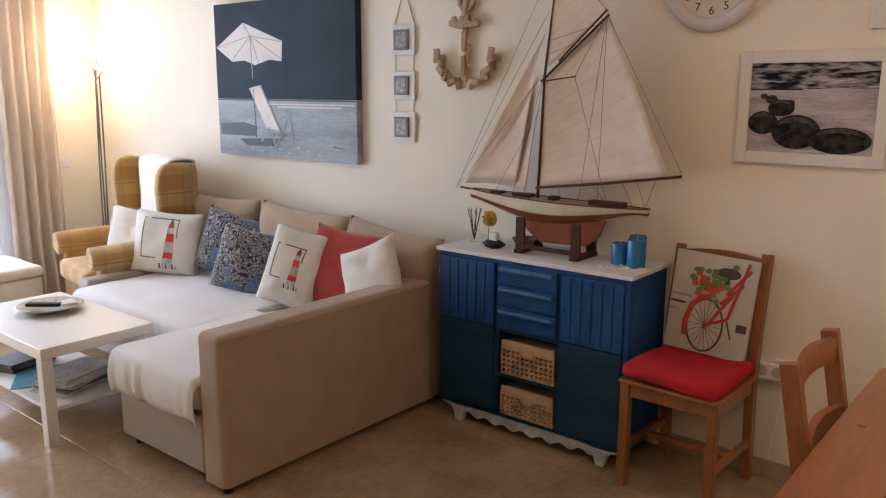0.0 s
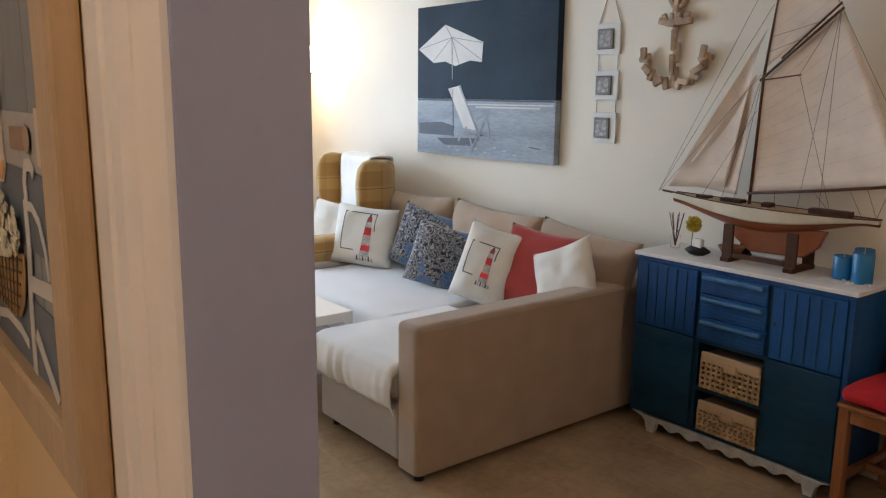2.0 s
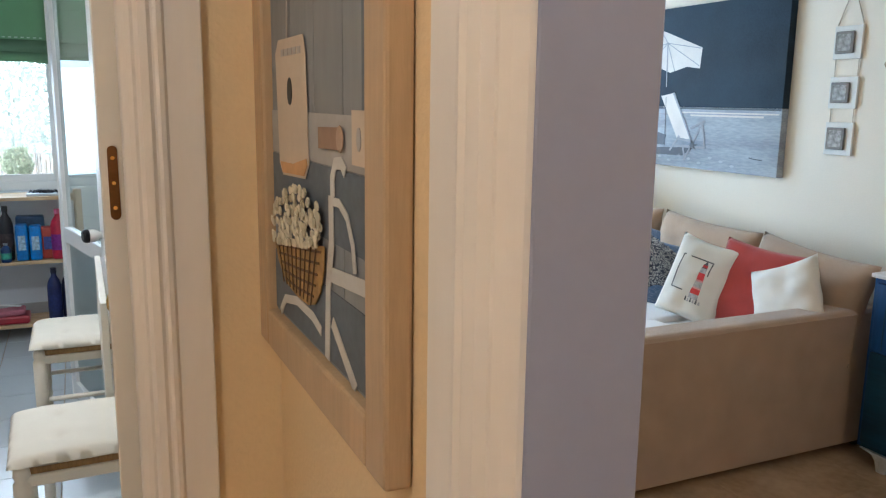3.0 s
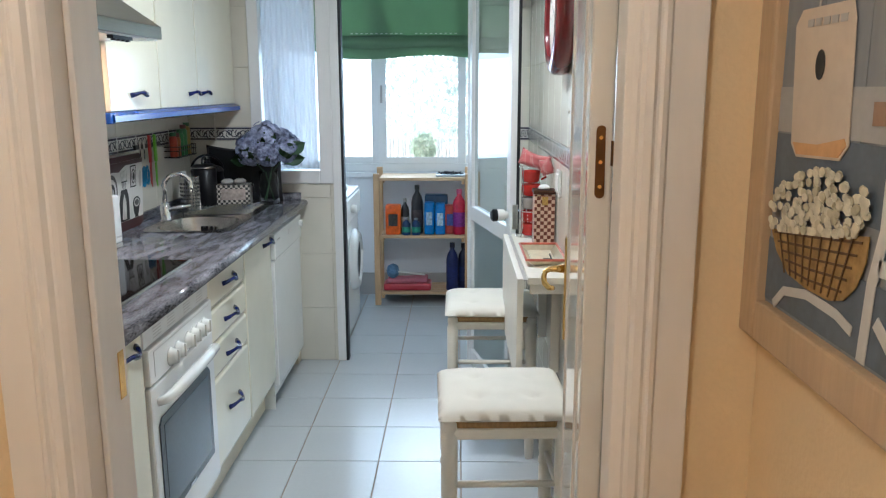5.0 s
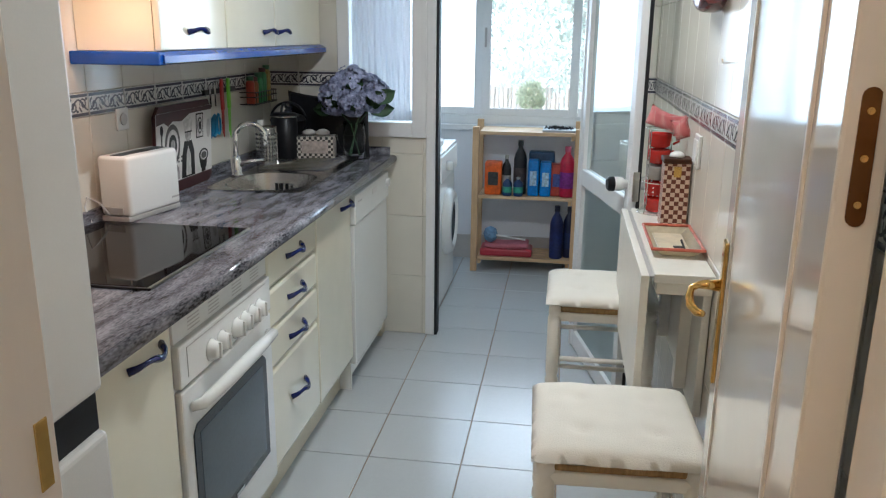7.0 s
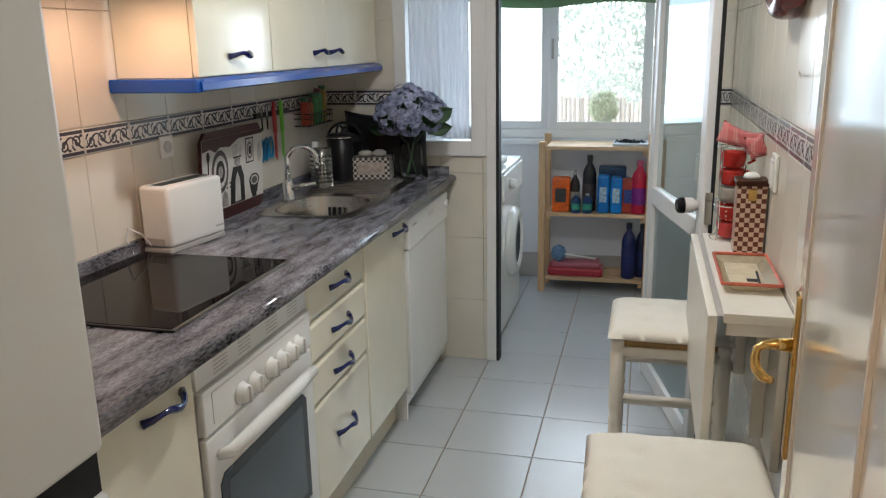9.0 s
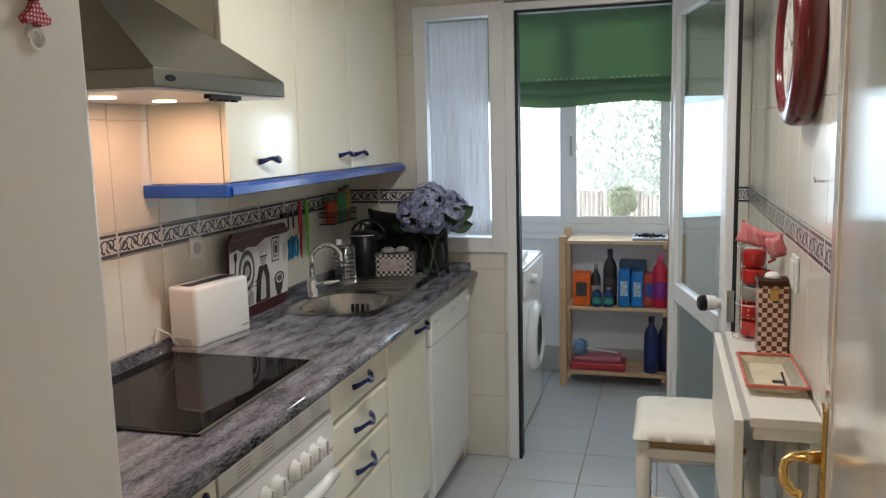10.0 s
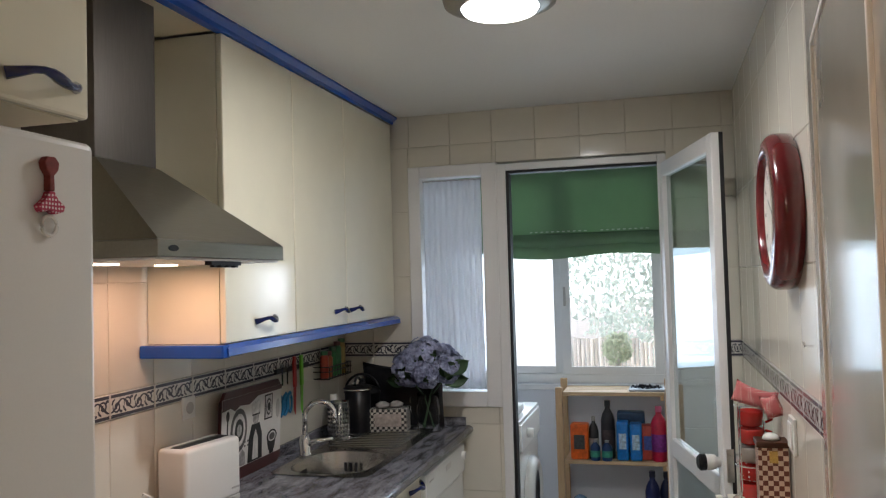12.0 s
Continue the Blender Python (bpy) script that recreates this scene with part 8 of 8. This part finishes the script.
RIG = (((-1.02, 1.085), (-0.535, 1.87)), ((-1.02, 1.085), (-0.50, 2.10)), ((-1.015, 1.085), (-0.565, 1.60)), ((-0.64, 1.075), (-0.558, 1.60)), ((-0.70, 1.075), (-0.56, 1.60)), ((-0.80, 1.075), (-0.57, 1.46)), ((-0.262, 1.835), (0.085, 1.215)), ((-0.262, 1.835), (-0.28, 1.07)), ((-0.262, 1.835), (-0.37, 1.06)), ((-0.40, 1.595), (-0.23, 1.06)), ((-0.265, 1.83), (-0.41, 1.59)), ((-0.02, 1.19), (-0.065, 1.065)), ((-0.10, 1.18), (-0.06, 1.065)), ((-0.16, 1.165), (-0.11, 1.06)), ((-0.46, 1.13), (-0.46, 1.06)), ((-0.30, 1.15), (-0.22, 1.06)), ((-0.54, 1.74), (-0.30, 1.80)), ((-0.55, 1.68), (-0.38, 1.74)), ((-0.50, 2.10), (-0.262, 1.84)))
for (x0, z0), (x1, z1) in RIG:
    part("rigging_line", tube([(x0, SYY - 0.03, z0), (x1, SYY - 0.018, z1)], 0.0010, 5), ROPE, sp_)
for x, w in ((-0.80, 0.03), (-0.66, 0.05), (-0.24, 0.08), (-0.50, 0.02)):
    part("deck_house", box(x - w, x + w, SYY - 0.022, SYY + 0.022, 1.060, 1.085, 0.003), DARK_WOOD, sp_)
for x in (-0.625, -0.345):
    part("stand_post", prism([(x - 0.022, TOPZ), (x + 0.022, TOPZ), (x + 0.022, 0.985), (x - 0.022, 0.985)], 0.012, Matrix.Translation((0, SYY - 0.075, 0))), DARK_WOOD, sp_)
    part("stand_post", prism([(x - 0.022, TOPZ), (x + 0.022, TOPZ), (x + 0.022, 0.985), (x - 0.022, 0.985)], 0.012, Matrix.Translation((0, SYY + 0.063, 0))), DARK_WOOD, sp_)
    part("stand_foot", box(x - 0.02, x + 0.02, SYY - 0.09, SYY + 0.09, TOPZ, TOPZ + 0.018, 0.002), DARK_WOOD, sp_)
part("stand_bar", box(-0.60, -0.37, SYY - 0.074, SYY - 0.064, TOPZ + 0.02, TOPZ + 0.040, 0.002), DARK_WOOD, sp_)

df = thing("reed_diffuser", (-0.945, 2.93, TOPZ), "glass reed diffuser with dark sticks", "diffuser")
part("bottle", lathe([(0.020, TOPZ), (0.022, TOPZ + 0.055), (0.012, TOPZ + 0.07), (0.012, TOPZ + 0.08)], 16, Matrix.Translation((-0.945, 2.93, 0))), CLEAR, df, smooth=True)
for k in range(7):
    a = k * 0.9
    part("reed", tube([(-0.945, 2.93, TOPZ + 0.01), (-0.945 + 0.035 * math.cos(a), 2.93 + 0.03 * math.sin(a), TOPZ + 0.16)], 0.0018, 5), DARK_WOOD, df)
fg2 = thing("boat_ornament", (-0.775, 2.845, TOPZ), "small boat ornament with a yellow flower", "ornament")
part("hull", lathe([(0.004, -0.055), (0.020, -0.03), (0.024, 0.0), (0.020, 0.03), (0.004, 0.058)], 12, pose(-0.77, 2.845, TOPZ + 0.022, 0, 90, 12)), BLACK_PL, fg2, smooth=True)
part("cabin", box(-0.79, -0.745, 2.83, 2.86, TOPZ + 0.036, TOPZ + 0.075, 0.006), WHITE_PL, fg2)
part("stem", tube([(-0.82, 2.87, TOPZ), (-0.815, 2.87, TOPZ + 0.11)], 0.002, 5), ROPE, fg2)
part("flower", leaves((-0.812, 2.868, TOPZ + 0.130), (0.032, 0.032, 0.032), 260, 0.012, 31, 0.5), M("yellow_flower", (0.62, 0.46, 0.04), 0.7, var=0.2), fg2)
solo("wooden_bowl", lathe([(0.020, TOPZ), (0.034, TOPZ + 0.012), (0.056, TOPZ + 0.048), (0.058, TOPZ + 0.052), (0.052, TOPZ + 0.050), (0.03, TOPZ + 0.018), (0.002, TOPZ + 0.014)], 24, Matrix.Translation((-0.655, 2.925, 0))), CHAIR_WOOD, "small turned wooden bowl on the cabinet", "bowl", smooth=True)
for x, y, h, r in ((-0.172, 2.915, 0.090, 0.036), (-0.092, 2.90, 0.115, 0.038), (-0.128, 2.985, 0.115, 0.036)):
    c_ = thing("candle", (x, y, TOPZ), "turquoise pillar candle on the cabinet", "candle", "pillar candles")
    part("wax", lathe([(r * 0.98, TOPZ), (r, TOPZ + 0.003), (r, TOPZ + h - 0.004), (r * 0.95, TOPZ + h), (r * 0.82, TOPZ + h - 0.004), (0.002, TOPZ + h - 0.005)], 26, Matrix.Translation((x, y, 0))), CANDLE, c_, smooth=True)
    part("wick", tube([(x, y, TOPZ + h - 0.005), (x + 0.001, y, TOPZ + h + 0.008)], 0.0012, 5), SHEET, c_)
rs = random.Random(2)
bm = bmesh.new()
for _ in range(22):
    lathe([(0.002, 0), (0.007, 0.002), (0.004, 0.006)], 6, pose(-0.15 + rs.uniform(-0.07, 0.12), 2.84 + rs.uniform(-0.03, 0.05), TOPZ), bm)
solo("shell_garland", bm, WHITE_PL, "scatter of small white shells round the candles", "shells", kind="stuff")

# ---- dining chairs, canvas, table ----


def chair(m, label, group="dining chairs"):
    c = thing("dining_chair", (0, 0, 0), label, "chair", group, m=m)
    W, D = 0.176, 0.176
    for s in (-1, 1):
        part("front_leg", box(s * W - 0.019, s * W + 0.019, -D - 0.019, -D + 0.019, 0, 0.43, 0.004), CHAIR_WOOD, c, local=True)
        pts = [(s * W, D + 0.03, 0.0), (s * W, D, 0.40), (s * W, D + 0.02, 0.62), (s * W, D + 0.075, 0.912)]
        bm = bmesh.new()
        for (x0, y0, z0), (x1, y1, z1) in zip(pts, pts[1:]):
            own = box(-0.018, 0.018, -0.021, 0.021, 0, math.hypot(y1 - y0, z1 - z0) + 0.004, 0.003)
            own.transform(Matrix.Translation((x0, y0, z0)) @ Matrix.Rotation(-math.atan2(y1 - y0, z1 - z0), 4, 'X'))
            merge(bm, own)
        part("back_post", bm, CHAIR_WOOD, c, local=True)
        part("side_rail", box(s * W - 0.011, s * W + 0.011, -D + 0.02, D - 0.02, 0.375, 0.428, 0.003), CHAIR_WOOD, c, local=True)
        part("side_stretcher", box(s * W - 0.010, s * W + 0.010, -D + 0.02, D + 0.0, 0.145, 0.175, 0.003), CHAIR_WOOD, c, local=True)
    part("front_rail", box(-W + 0.02, W - 0.02, -D - 0.011, -D + 0.011, 0.375, 0.428, 0.003), CHAIR_WOOD, c, local=True)
    part("cross_stretcher", box(-W + 0.01, W - 0.01, -0.012, 0.012, 0.147, 0.173, 0.003), CHAIR_WOOD, c, local=True)
    part("seat", box(-W - 0.022, W + 0.022, -D - 0.03, D + 0.0, 0.4285, 0.446, 0.005), CHAIR_WOOD, c, local=True)

    def slat(z, h, y):
        n_ = 12
        bm = bmesh.new()
        top = [(-W + 0.012 + (2 * W - 0.024) * i / n_, 0.022 * math.sin(math.pi * i / n_)) for i in range(n_ + 1)]
        vs = []
        for dy in (0.0, 0.020):
            vs.append(([bm.verts.new((x, y + dy + 0.018 * math.sin(math.pi * i / n_), z + h + 0.6 * b_)) for i, (x, b_) in enumerate(top)], [bm.verts.new((x, y + dy + 0.018 * math.sin(math.pi * i / n_), z + 0.5 * b_)) for i, (x, b_) in enumerate(top)]))
        for i in range(n_):
            (t0, b0), (t1, b1) = vs
            for q in ((t0[i], t0[i + 1], b0[i + 1], b0[i]), (t1[i], b1[i], b1[i + 1], t1[i + 1]), (t0[i], t1[i], t1[i + 1], t0[i + 1]), (b0[i], b0[i + 1], b1[i + 1], b1[i])):
                bm.faces.new(q)
        return bm
    part("back_slat", slat(0.832, 0.065, D + 0.050), CHAIR_WOOD, c, local=True)
    part("back_slat", slat(0.655, 0.065, D + 0.016), CHAIR_WOOD, c, local=True)
    return c


chair(pose(0.195, 2.822, 0, 0, 0, -2), "antique pine chair with a red seat pad by the wall")
chair(pose(1.075, 1.985, 0, 0, 0, 90), "antique pine chair tucked at the dining table")
bm = slab_soft(-0.192, 0.192, -0.205, 0.170, 0.0, 0.062, 0.027, 4, 0.020, 8)
bm.transform(pose(0.197, 2.815, 0.4465, 0, 0, -2))
solo("seat_pad", bm, SEAT_RED, "red cotton seat pad on the pine chair", "seat pad", smooth=True, at=(0.205, 2.795, 0.447))

cv = thing("bicycle_canvas", (0.195, 2.95, 0.50), "canvas of a red bicycle with a flower basket", "painting", m=pose(0.190, 2.945, 0.505, -8.5, 2.5, 0))
part("canvas", box(-0.165, 0.165, 0.0, 0.022, 0.0, 0.40, 0.002), M("canvas_ground", (0.50, 0.48, 0.41), 0.7, var=0.2, scale=6, bump=0.2, bscale=200, col2=(0.60, 0.57, 0.50)), cv, local=True)
RB = M("painted_bike_red", (0.46, 0.045, 0.035), 0.6, var=0.2, scale=20)
DKP = M("painted_dark", (0.07, 0.05, 0.045), 0.6, var=0.3)
WM_ = Matrix.Translation((0, -0.0012, 0))
WM2 = Matrix.Translation((0, -0.0024, 0))


def bike(outline, mt, m=WM_, nm="painted_shape"):
    part(nm, flat(outline, m), mt, cv, local=True)


ring = [(-0.01 + 0.072 * math.cos(radians(a)), 0.115 + 0.105 * math.sin(radians(a))) for a in range(0, 361, 15)]
bike(stroke(ring, 0.008), DKP, WM_, "painted_tyre")
for a in range(0, 180, 20):
    bike(stroke([(-0.01 + 0.068 * math.cos(radians(a)), 0.115 + 0.10 * math.sin(radians(a))), (-0.01 - 0.068 * math.cos(radians(a)), 0.115 - 0.10 * math.sin(radians(a)))], 0.0018), DKP, WM_, "painted_spoke")
bike(stroke([(-0.085, 0.06), (-0.090, 0.12), (-0.070, 0.19), (-0.035, 0.228), (0.0, 0.232)], 0.022), RB, WM2, "painted_mudguard")
for a, b_ in (((0.0, 0.115), (0.085, 0.255)), ((-0.01, 0.115), (0.075, 0.155)), ((0.075, 0.155), (0.13, 0.385)), ((0.04, 0.21), (0.12, 0.30)), ((0.06, 0.25), (0.14, 0.36))):
    bike(stroke([a, b_], 0.013), RB, WM2, "painted_tube")
bike(disc(0.055, 0.335, 0.048, 0.022, 14), DKP, WM2, "painted_saddle")
bike(stroke([(0.05, 0.32), (0.055, 0.29)], 0.02), DKP, WM2, "painted_spring")
bike(stroke([(0.075, 0.15), (0.10, 0.08)], 0.006), DKP, WM2, "painted_stand")
bike(rect(0.115, 0.155, 0.115, 0.145), DKP, WM2, "painted_pedal")
for k in range(3):
    bike(rect(-0.16, -0.12 + 0.02 * k, 0.155 + 0.03 * k, 0.165 + 0.03 * k), DKP if k == 1 else PMG, WM_, "painted_detail")
GRN = M("painted_leaf_green", (0.16, 0.22, 0.05), 0.6, var=0.3)
ORG = M("painted_flower_orange", (0.52, 0.10, 0.03), 0.6, var=0.3)
rq = random.Random(6)
for k in range(42):
    cx, cz = -0.015 + rq.gauss(0, 0.038), 0.285 + rq.gauss(0, 0.026)
    bike(disc(max(-0.10, min(0.08, cx)), cz, 0.014, 0.011, 8), (GRN, ORG, GRN)[k % 3], Matrix.Translation((0, -0.0026 - 0.0001 * k, 0)), "painted_flower")

ex = thing("power_strip", (0.43, LB, 0.42), "white double socket strip with a hanging cable", "socket")
part("body", box(0.365, 0.495, LB - 0.045, LB - 0.001, 0.425, 0.495, 0.006), WHITE_PL, ex)
for x in (0.400, 0.458):
    part("outlet", lathe([(0.021, 0.0), (0.021, 0.002), (0.017, 0.0022)], 18, pose(x, LB - 0.0455, 0.460, 90)), GREY_PL, ex)
part("plug", box(0.44, 0.50, LB - 0.04, LB - 0.01, 0.4955, 0.512, 0.004), WHITE_PL, ex)
part("cable", tube([(0.470, LB - 0.02, 0.425), (0.472, LB - 0.02, 0.33), (0.455, LB - 0.018, 0.20), (0.44, LB - 0.016, 0.08)], 0.003, 6), WHITE_PL, ex)

dt = thing("dining_table", (1.55, 1.75, 0), "antique pine dining table", "table")
for k in range(6):
    part("top_plank", box(0.905 + k * 0.17, 0.905 + (k + 1) * 0.17 - 0.0015, 0.75, 2.45, 0.722, 0.750, 0.004), TABLE_WOOD, dt)
part("apron_board", box(0.97, 0.99, 0.83, 2.37, 0.62, 0.721), CHAIR_WOOD, dt)
part("apron_board", box(1.84, 1.86, 0.83, 2.37, 0.62, 0.721), CHAIR_WOOD, dt)
for x in (0.96, 1.80):
    for y in (0.81, 2.32):
        part("leg", box(x, x + 0.07, y, y + 0.07, 0, 0.721, 0.005), CHAIR_WOOD, dt)
KNOT = M("pine_knot", (0.14, 0.05, 0.02), 0.4, var=0.3)
for x, y in ((0.97, 1.22), (1.10, 1.6), (0.96, 1.95), (1.15, 1.05)):
    part("knot", lathe([(0.011, 0.7501), (0.010, 0.7504)], 10, Matrix.Translation((x, y, 0))), KNOT, dt)

# ---- tiles ----


def tile_mesh(name, w, h, t, mt, ch=0.0015):
    """A flat tile in x and y, its face up, with softened edges."""
    x, y = w / 2, h / 2
    v = [(-x, -y, 0), (x, -y, 0), (x, y, 0), (-x, y, 0), (-x, -y, t - ch), (x, -y, t - ch), (x, y, t - ch), (-x, y, t - ch), (-x + ch, -y + ch, t), (x - ch, -y + ch, t), (x - ch, y - ch, t), (-x + ch, y - ch, t)]
    f = [(8, 9, 10, 11)]
    for a, b in ((0, 4), (4, 8)):
        f += [(a + i, a + (i + 1) % 4, b + (i + 1) % 4, b + i) for i in range(4)]
    me = bpy.data.meshes.new(name)
    me.from_pydata(v, [], f)
    me.materials.append(mt)
    return me


tile_cache = {}


def put_tile(parent, w, h, t, mt, m, name="tile"):
    key = (round(w, 3), round(h, 3), mt.name)
    if key not in tile_cache:
        tile_cache[key] = tile_mesh("tile", w, h, t, mt)
    ob = new(name, tile_cache[key])
    ob.matrix_basis = m
    ob.parent = parent
    return ob


def runs(lo, hi, step, start):
    """Cut points from lo to hi on a grid."""
    k = math.ceil((lo - start) / step + 1e-6)
    out = [lo]
    while start + k * step < hi - 1e-6:
        out.append(start + k * step)
        k += 1
    out.append(hi)
    return [(a, b) for a, b in zip(out, out[1:]) if b - a > 0.006]


G = 0.0022
# kitchen and laundry floor
for x0, x1 in runs(-4.56, 0.035, 0.333, -2.213):
    for y0, y1 in runs(-1.79 if x0 < -3.0 else -1.30, 0.0, 0.333, -0.69):
        put_tile(floor_kitchen, x1 - x0 - 2 * G, y1 - y0 - 2 * G, 0.007, TILE_FLOOR, Matrix.Translation(((x0 + x1) / 2, (y0 + y1) / 2, -0.0072)))
# living room and hall floor
for x0, x1 in runs(LX, 2.6, 0.60, -1.41):
    for y0, y1 in runs(0.0, LB, 0.60, 1.44):
        put_tile(floor_living, x1 - x0 - 0.0014, y1 - y0 - 0.0014, 0.012, MARBLE, Matrix.Translation(((x0 + x1) / 2, (y0 + y1) / 2, -0.012)))
for x0, x1 in runs(0.04, 2.6, 0.60, -1.41):
    for y0, y1 in runs(-1.65, 0.0, 0.60, 1.44):
        put_tile(floor_living, x1 - x0 - 0.0014, y1 - y0 - 0.0014, 0.012, MARBLE, Matrix.Translation(((x0 + x1) / 2, (y0 + y1) / 2, -0.012)))

# scroll on the border tiles: one mesh, laid on every tile
bm = bmesh.new()


def ribbon(pts, w):
    n_ = len(pts)
    ws = [w * (0.45 + 0.55 * math.sin(math.pi * (i + 0.6) / (n_ + 0.2))) for i in range(n_)]
    l, r = [], []
    for i, p in enumerate(pts):
        a, b = pts[max(i - 1, 0)], pts[min(i + 1, n_ - 1)]
        dx, dy = b[0] - a[0], b[1] - a[1]
        k = math.hypot(dx, dy) or 1
        l.append(bm.verts.new((p[0] - dy / k * ws[i] / 2, p[1] + dx / k * ws[i] / 2, 0)))
        r.append(bm.verts.new((p[0] + dy / k * ws[i] / 2, p[1] - dx / k * ws[i] / 2, 0)))
    for i in range(n_ - 1):
        bm.faces.new((l[i], l[i + 1], r[i + 1], r[i]))


def spiral(cx, cy, r0, a0, turns, sgn):
    return [(cx + r0 * (1 - 0.78 * i / 18) * math.cos(a0 + sgn * turns * 2 * math.pi * i / 18), cy + r0 * (1 - 0.78 * i / 18) * math.sin(a0 + sgn * turns * 2 * math.pi * i / 18)) for i in range(19)]


for q in range(4):
    cx, up = -0.072 + 0.048 * q, 1 if q % 2 else -1
    ribbon(spiral(cx, 0.003 * up, 0.017, radians(200 * up), 1.35, -up), 0.0065)
    ribbon([(cx - 0.024 + 0.048 * i / 12, up * 0.016 * math.cos(math.pi * i / 12)) for i in range(13)], 0.0075)
    ribbon([(cx + 0.010, up * 0.012), (cx + 0.016, up * 0.018), (cx + 0.023, up * 0.017)], 0.008)
    ribbon([(cx - 0.020, -up * 0.004), (cx - 0.016, -up * 0.013), (cx - 0.008, -up * 0.019)], 0.007)
for x0, x1 in ((-0.096, 0.096),):
    for y in (-0.0275, 0.0275):
        v = [bm.verts.new(p) for p in ((x0, y - 0.0045, 0), (x1, y - 0.0045, 0), (x1, y + 0.0045, 0), (x0, y + 0.0045, 0))]
        bm.faces.new(v)
bmesh.ops.recalc_face_normals(bm, faces=bm.faces[:])
SCROLL = bpy.data.meshes.new("scroll")
bm.to_mesh(SCROLL)
bm.free()
SCROLL.materials.append(TILE_LINE)

BZ0, BZ1 = 1.212, 1.284


def tiled_wall(parent, lo, hi, start, place, holes=(), top=2.345, base=0.0):
    """Rows of tall tiles with a scroll border; place(s, z) gives the pose of a tile centred at s along the wall."""
    rows = [(base, 0.302), (0.302, 0.605), (0.605, 0.908), (0.908, BZ0), (BZ1, 1.587), (1.587, 1.89), (1.89, 2.195), (2.195, top)]
    for s0, s1 in runs(lo, hi, 0.20, start):
        for z0, z1 in rows:
            cut = [(s0, s1, z0, z1)]
            for h0, h1, k0, k1 in holes:
                nxt = []
                for a, b, c, d in cut:
                    if b <= h0 or a >= h1 or d <= k0 or c >= k1:
                        nxt.append((a, b, c, d))
                        continue
                    if a < h0:
                        nxt.append((a, h0, c, d))
                    if b > h1:
                        nxt.append((h1, b, c, d))
                    if c < k0:
                        nxt.append((max(a, h0), min(b, h1), c, k0))
                    if d > k1:
                        nxt.append((max(a, h0), min(b, h1), k1, d))
                cut = nxt
            for a, b, c, d in cut:
                if b - a > 0.012 and d - c > 0.012:
                    put_tile(parent, b - a - 0.0016, d - c - 0.0016, 0.006, TILE_WALL, place((a + b) / 2, (c + d) / 2))
        if any(h0 < (s0 + s1) / 2 < h1 and k0 < 1.25 < k1 for h0, h1, k0, k1 in holes):
            continue
        ob = put_tile(parent, s1 - s0 - 0.0018, BZ1 - BZ0 - 0.002, 0.008, TILE_BORDER, place((s0 + s1) / 2, (BZ0 + BZ1) / 2), "border_tile")
        k = new("scroll", SCROLL)
        k.parent = ob
        k.matrix_basis = Matrix.Translation((0, 0, 0.0083)) @ Matrix.Diagonal(((s1 - s0) / 0.2, 1, 1, 1))


tiled_wall(wall_kitchen_right, -3.10, -0.02, -1.411, lambda s, z: pose(s, 0.006, z, 90, 0, 0))
tiled_wall(wall_counter, KE, -0.56, -1.799, lambda s, z: pose(s, KL - 0.006, z, 90, 0, 180), base=0.84)
tiled_wall(wall_kitchen_end, KL, 0.0, -1.247, lambda s, z: pose(KE - 0.006, s, z, 90, 0, 90), holes=((-1.453, -1.03, 0.985, 2.10), (-1.03, -0.28, 0.0, 2.10)))
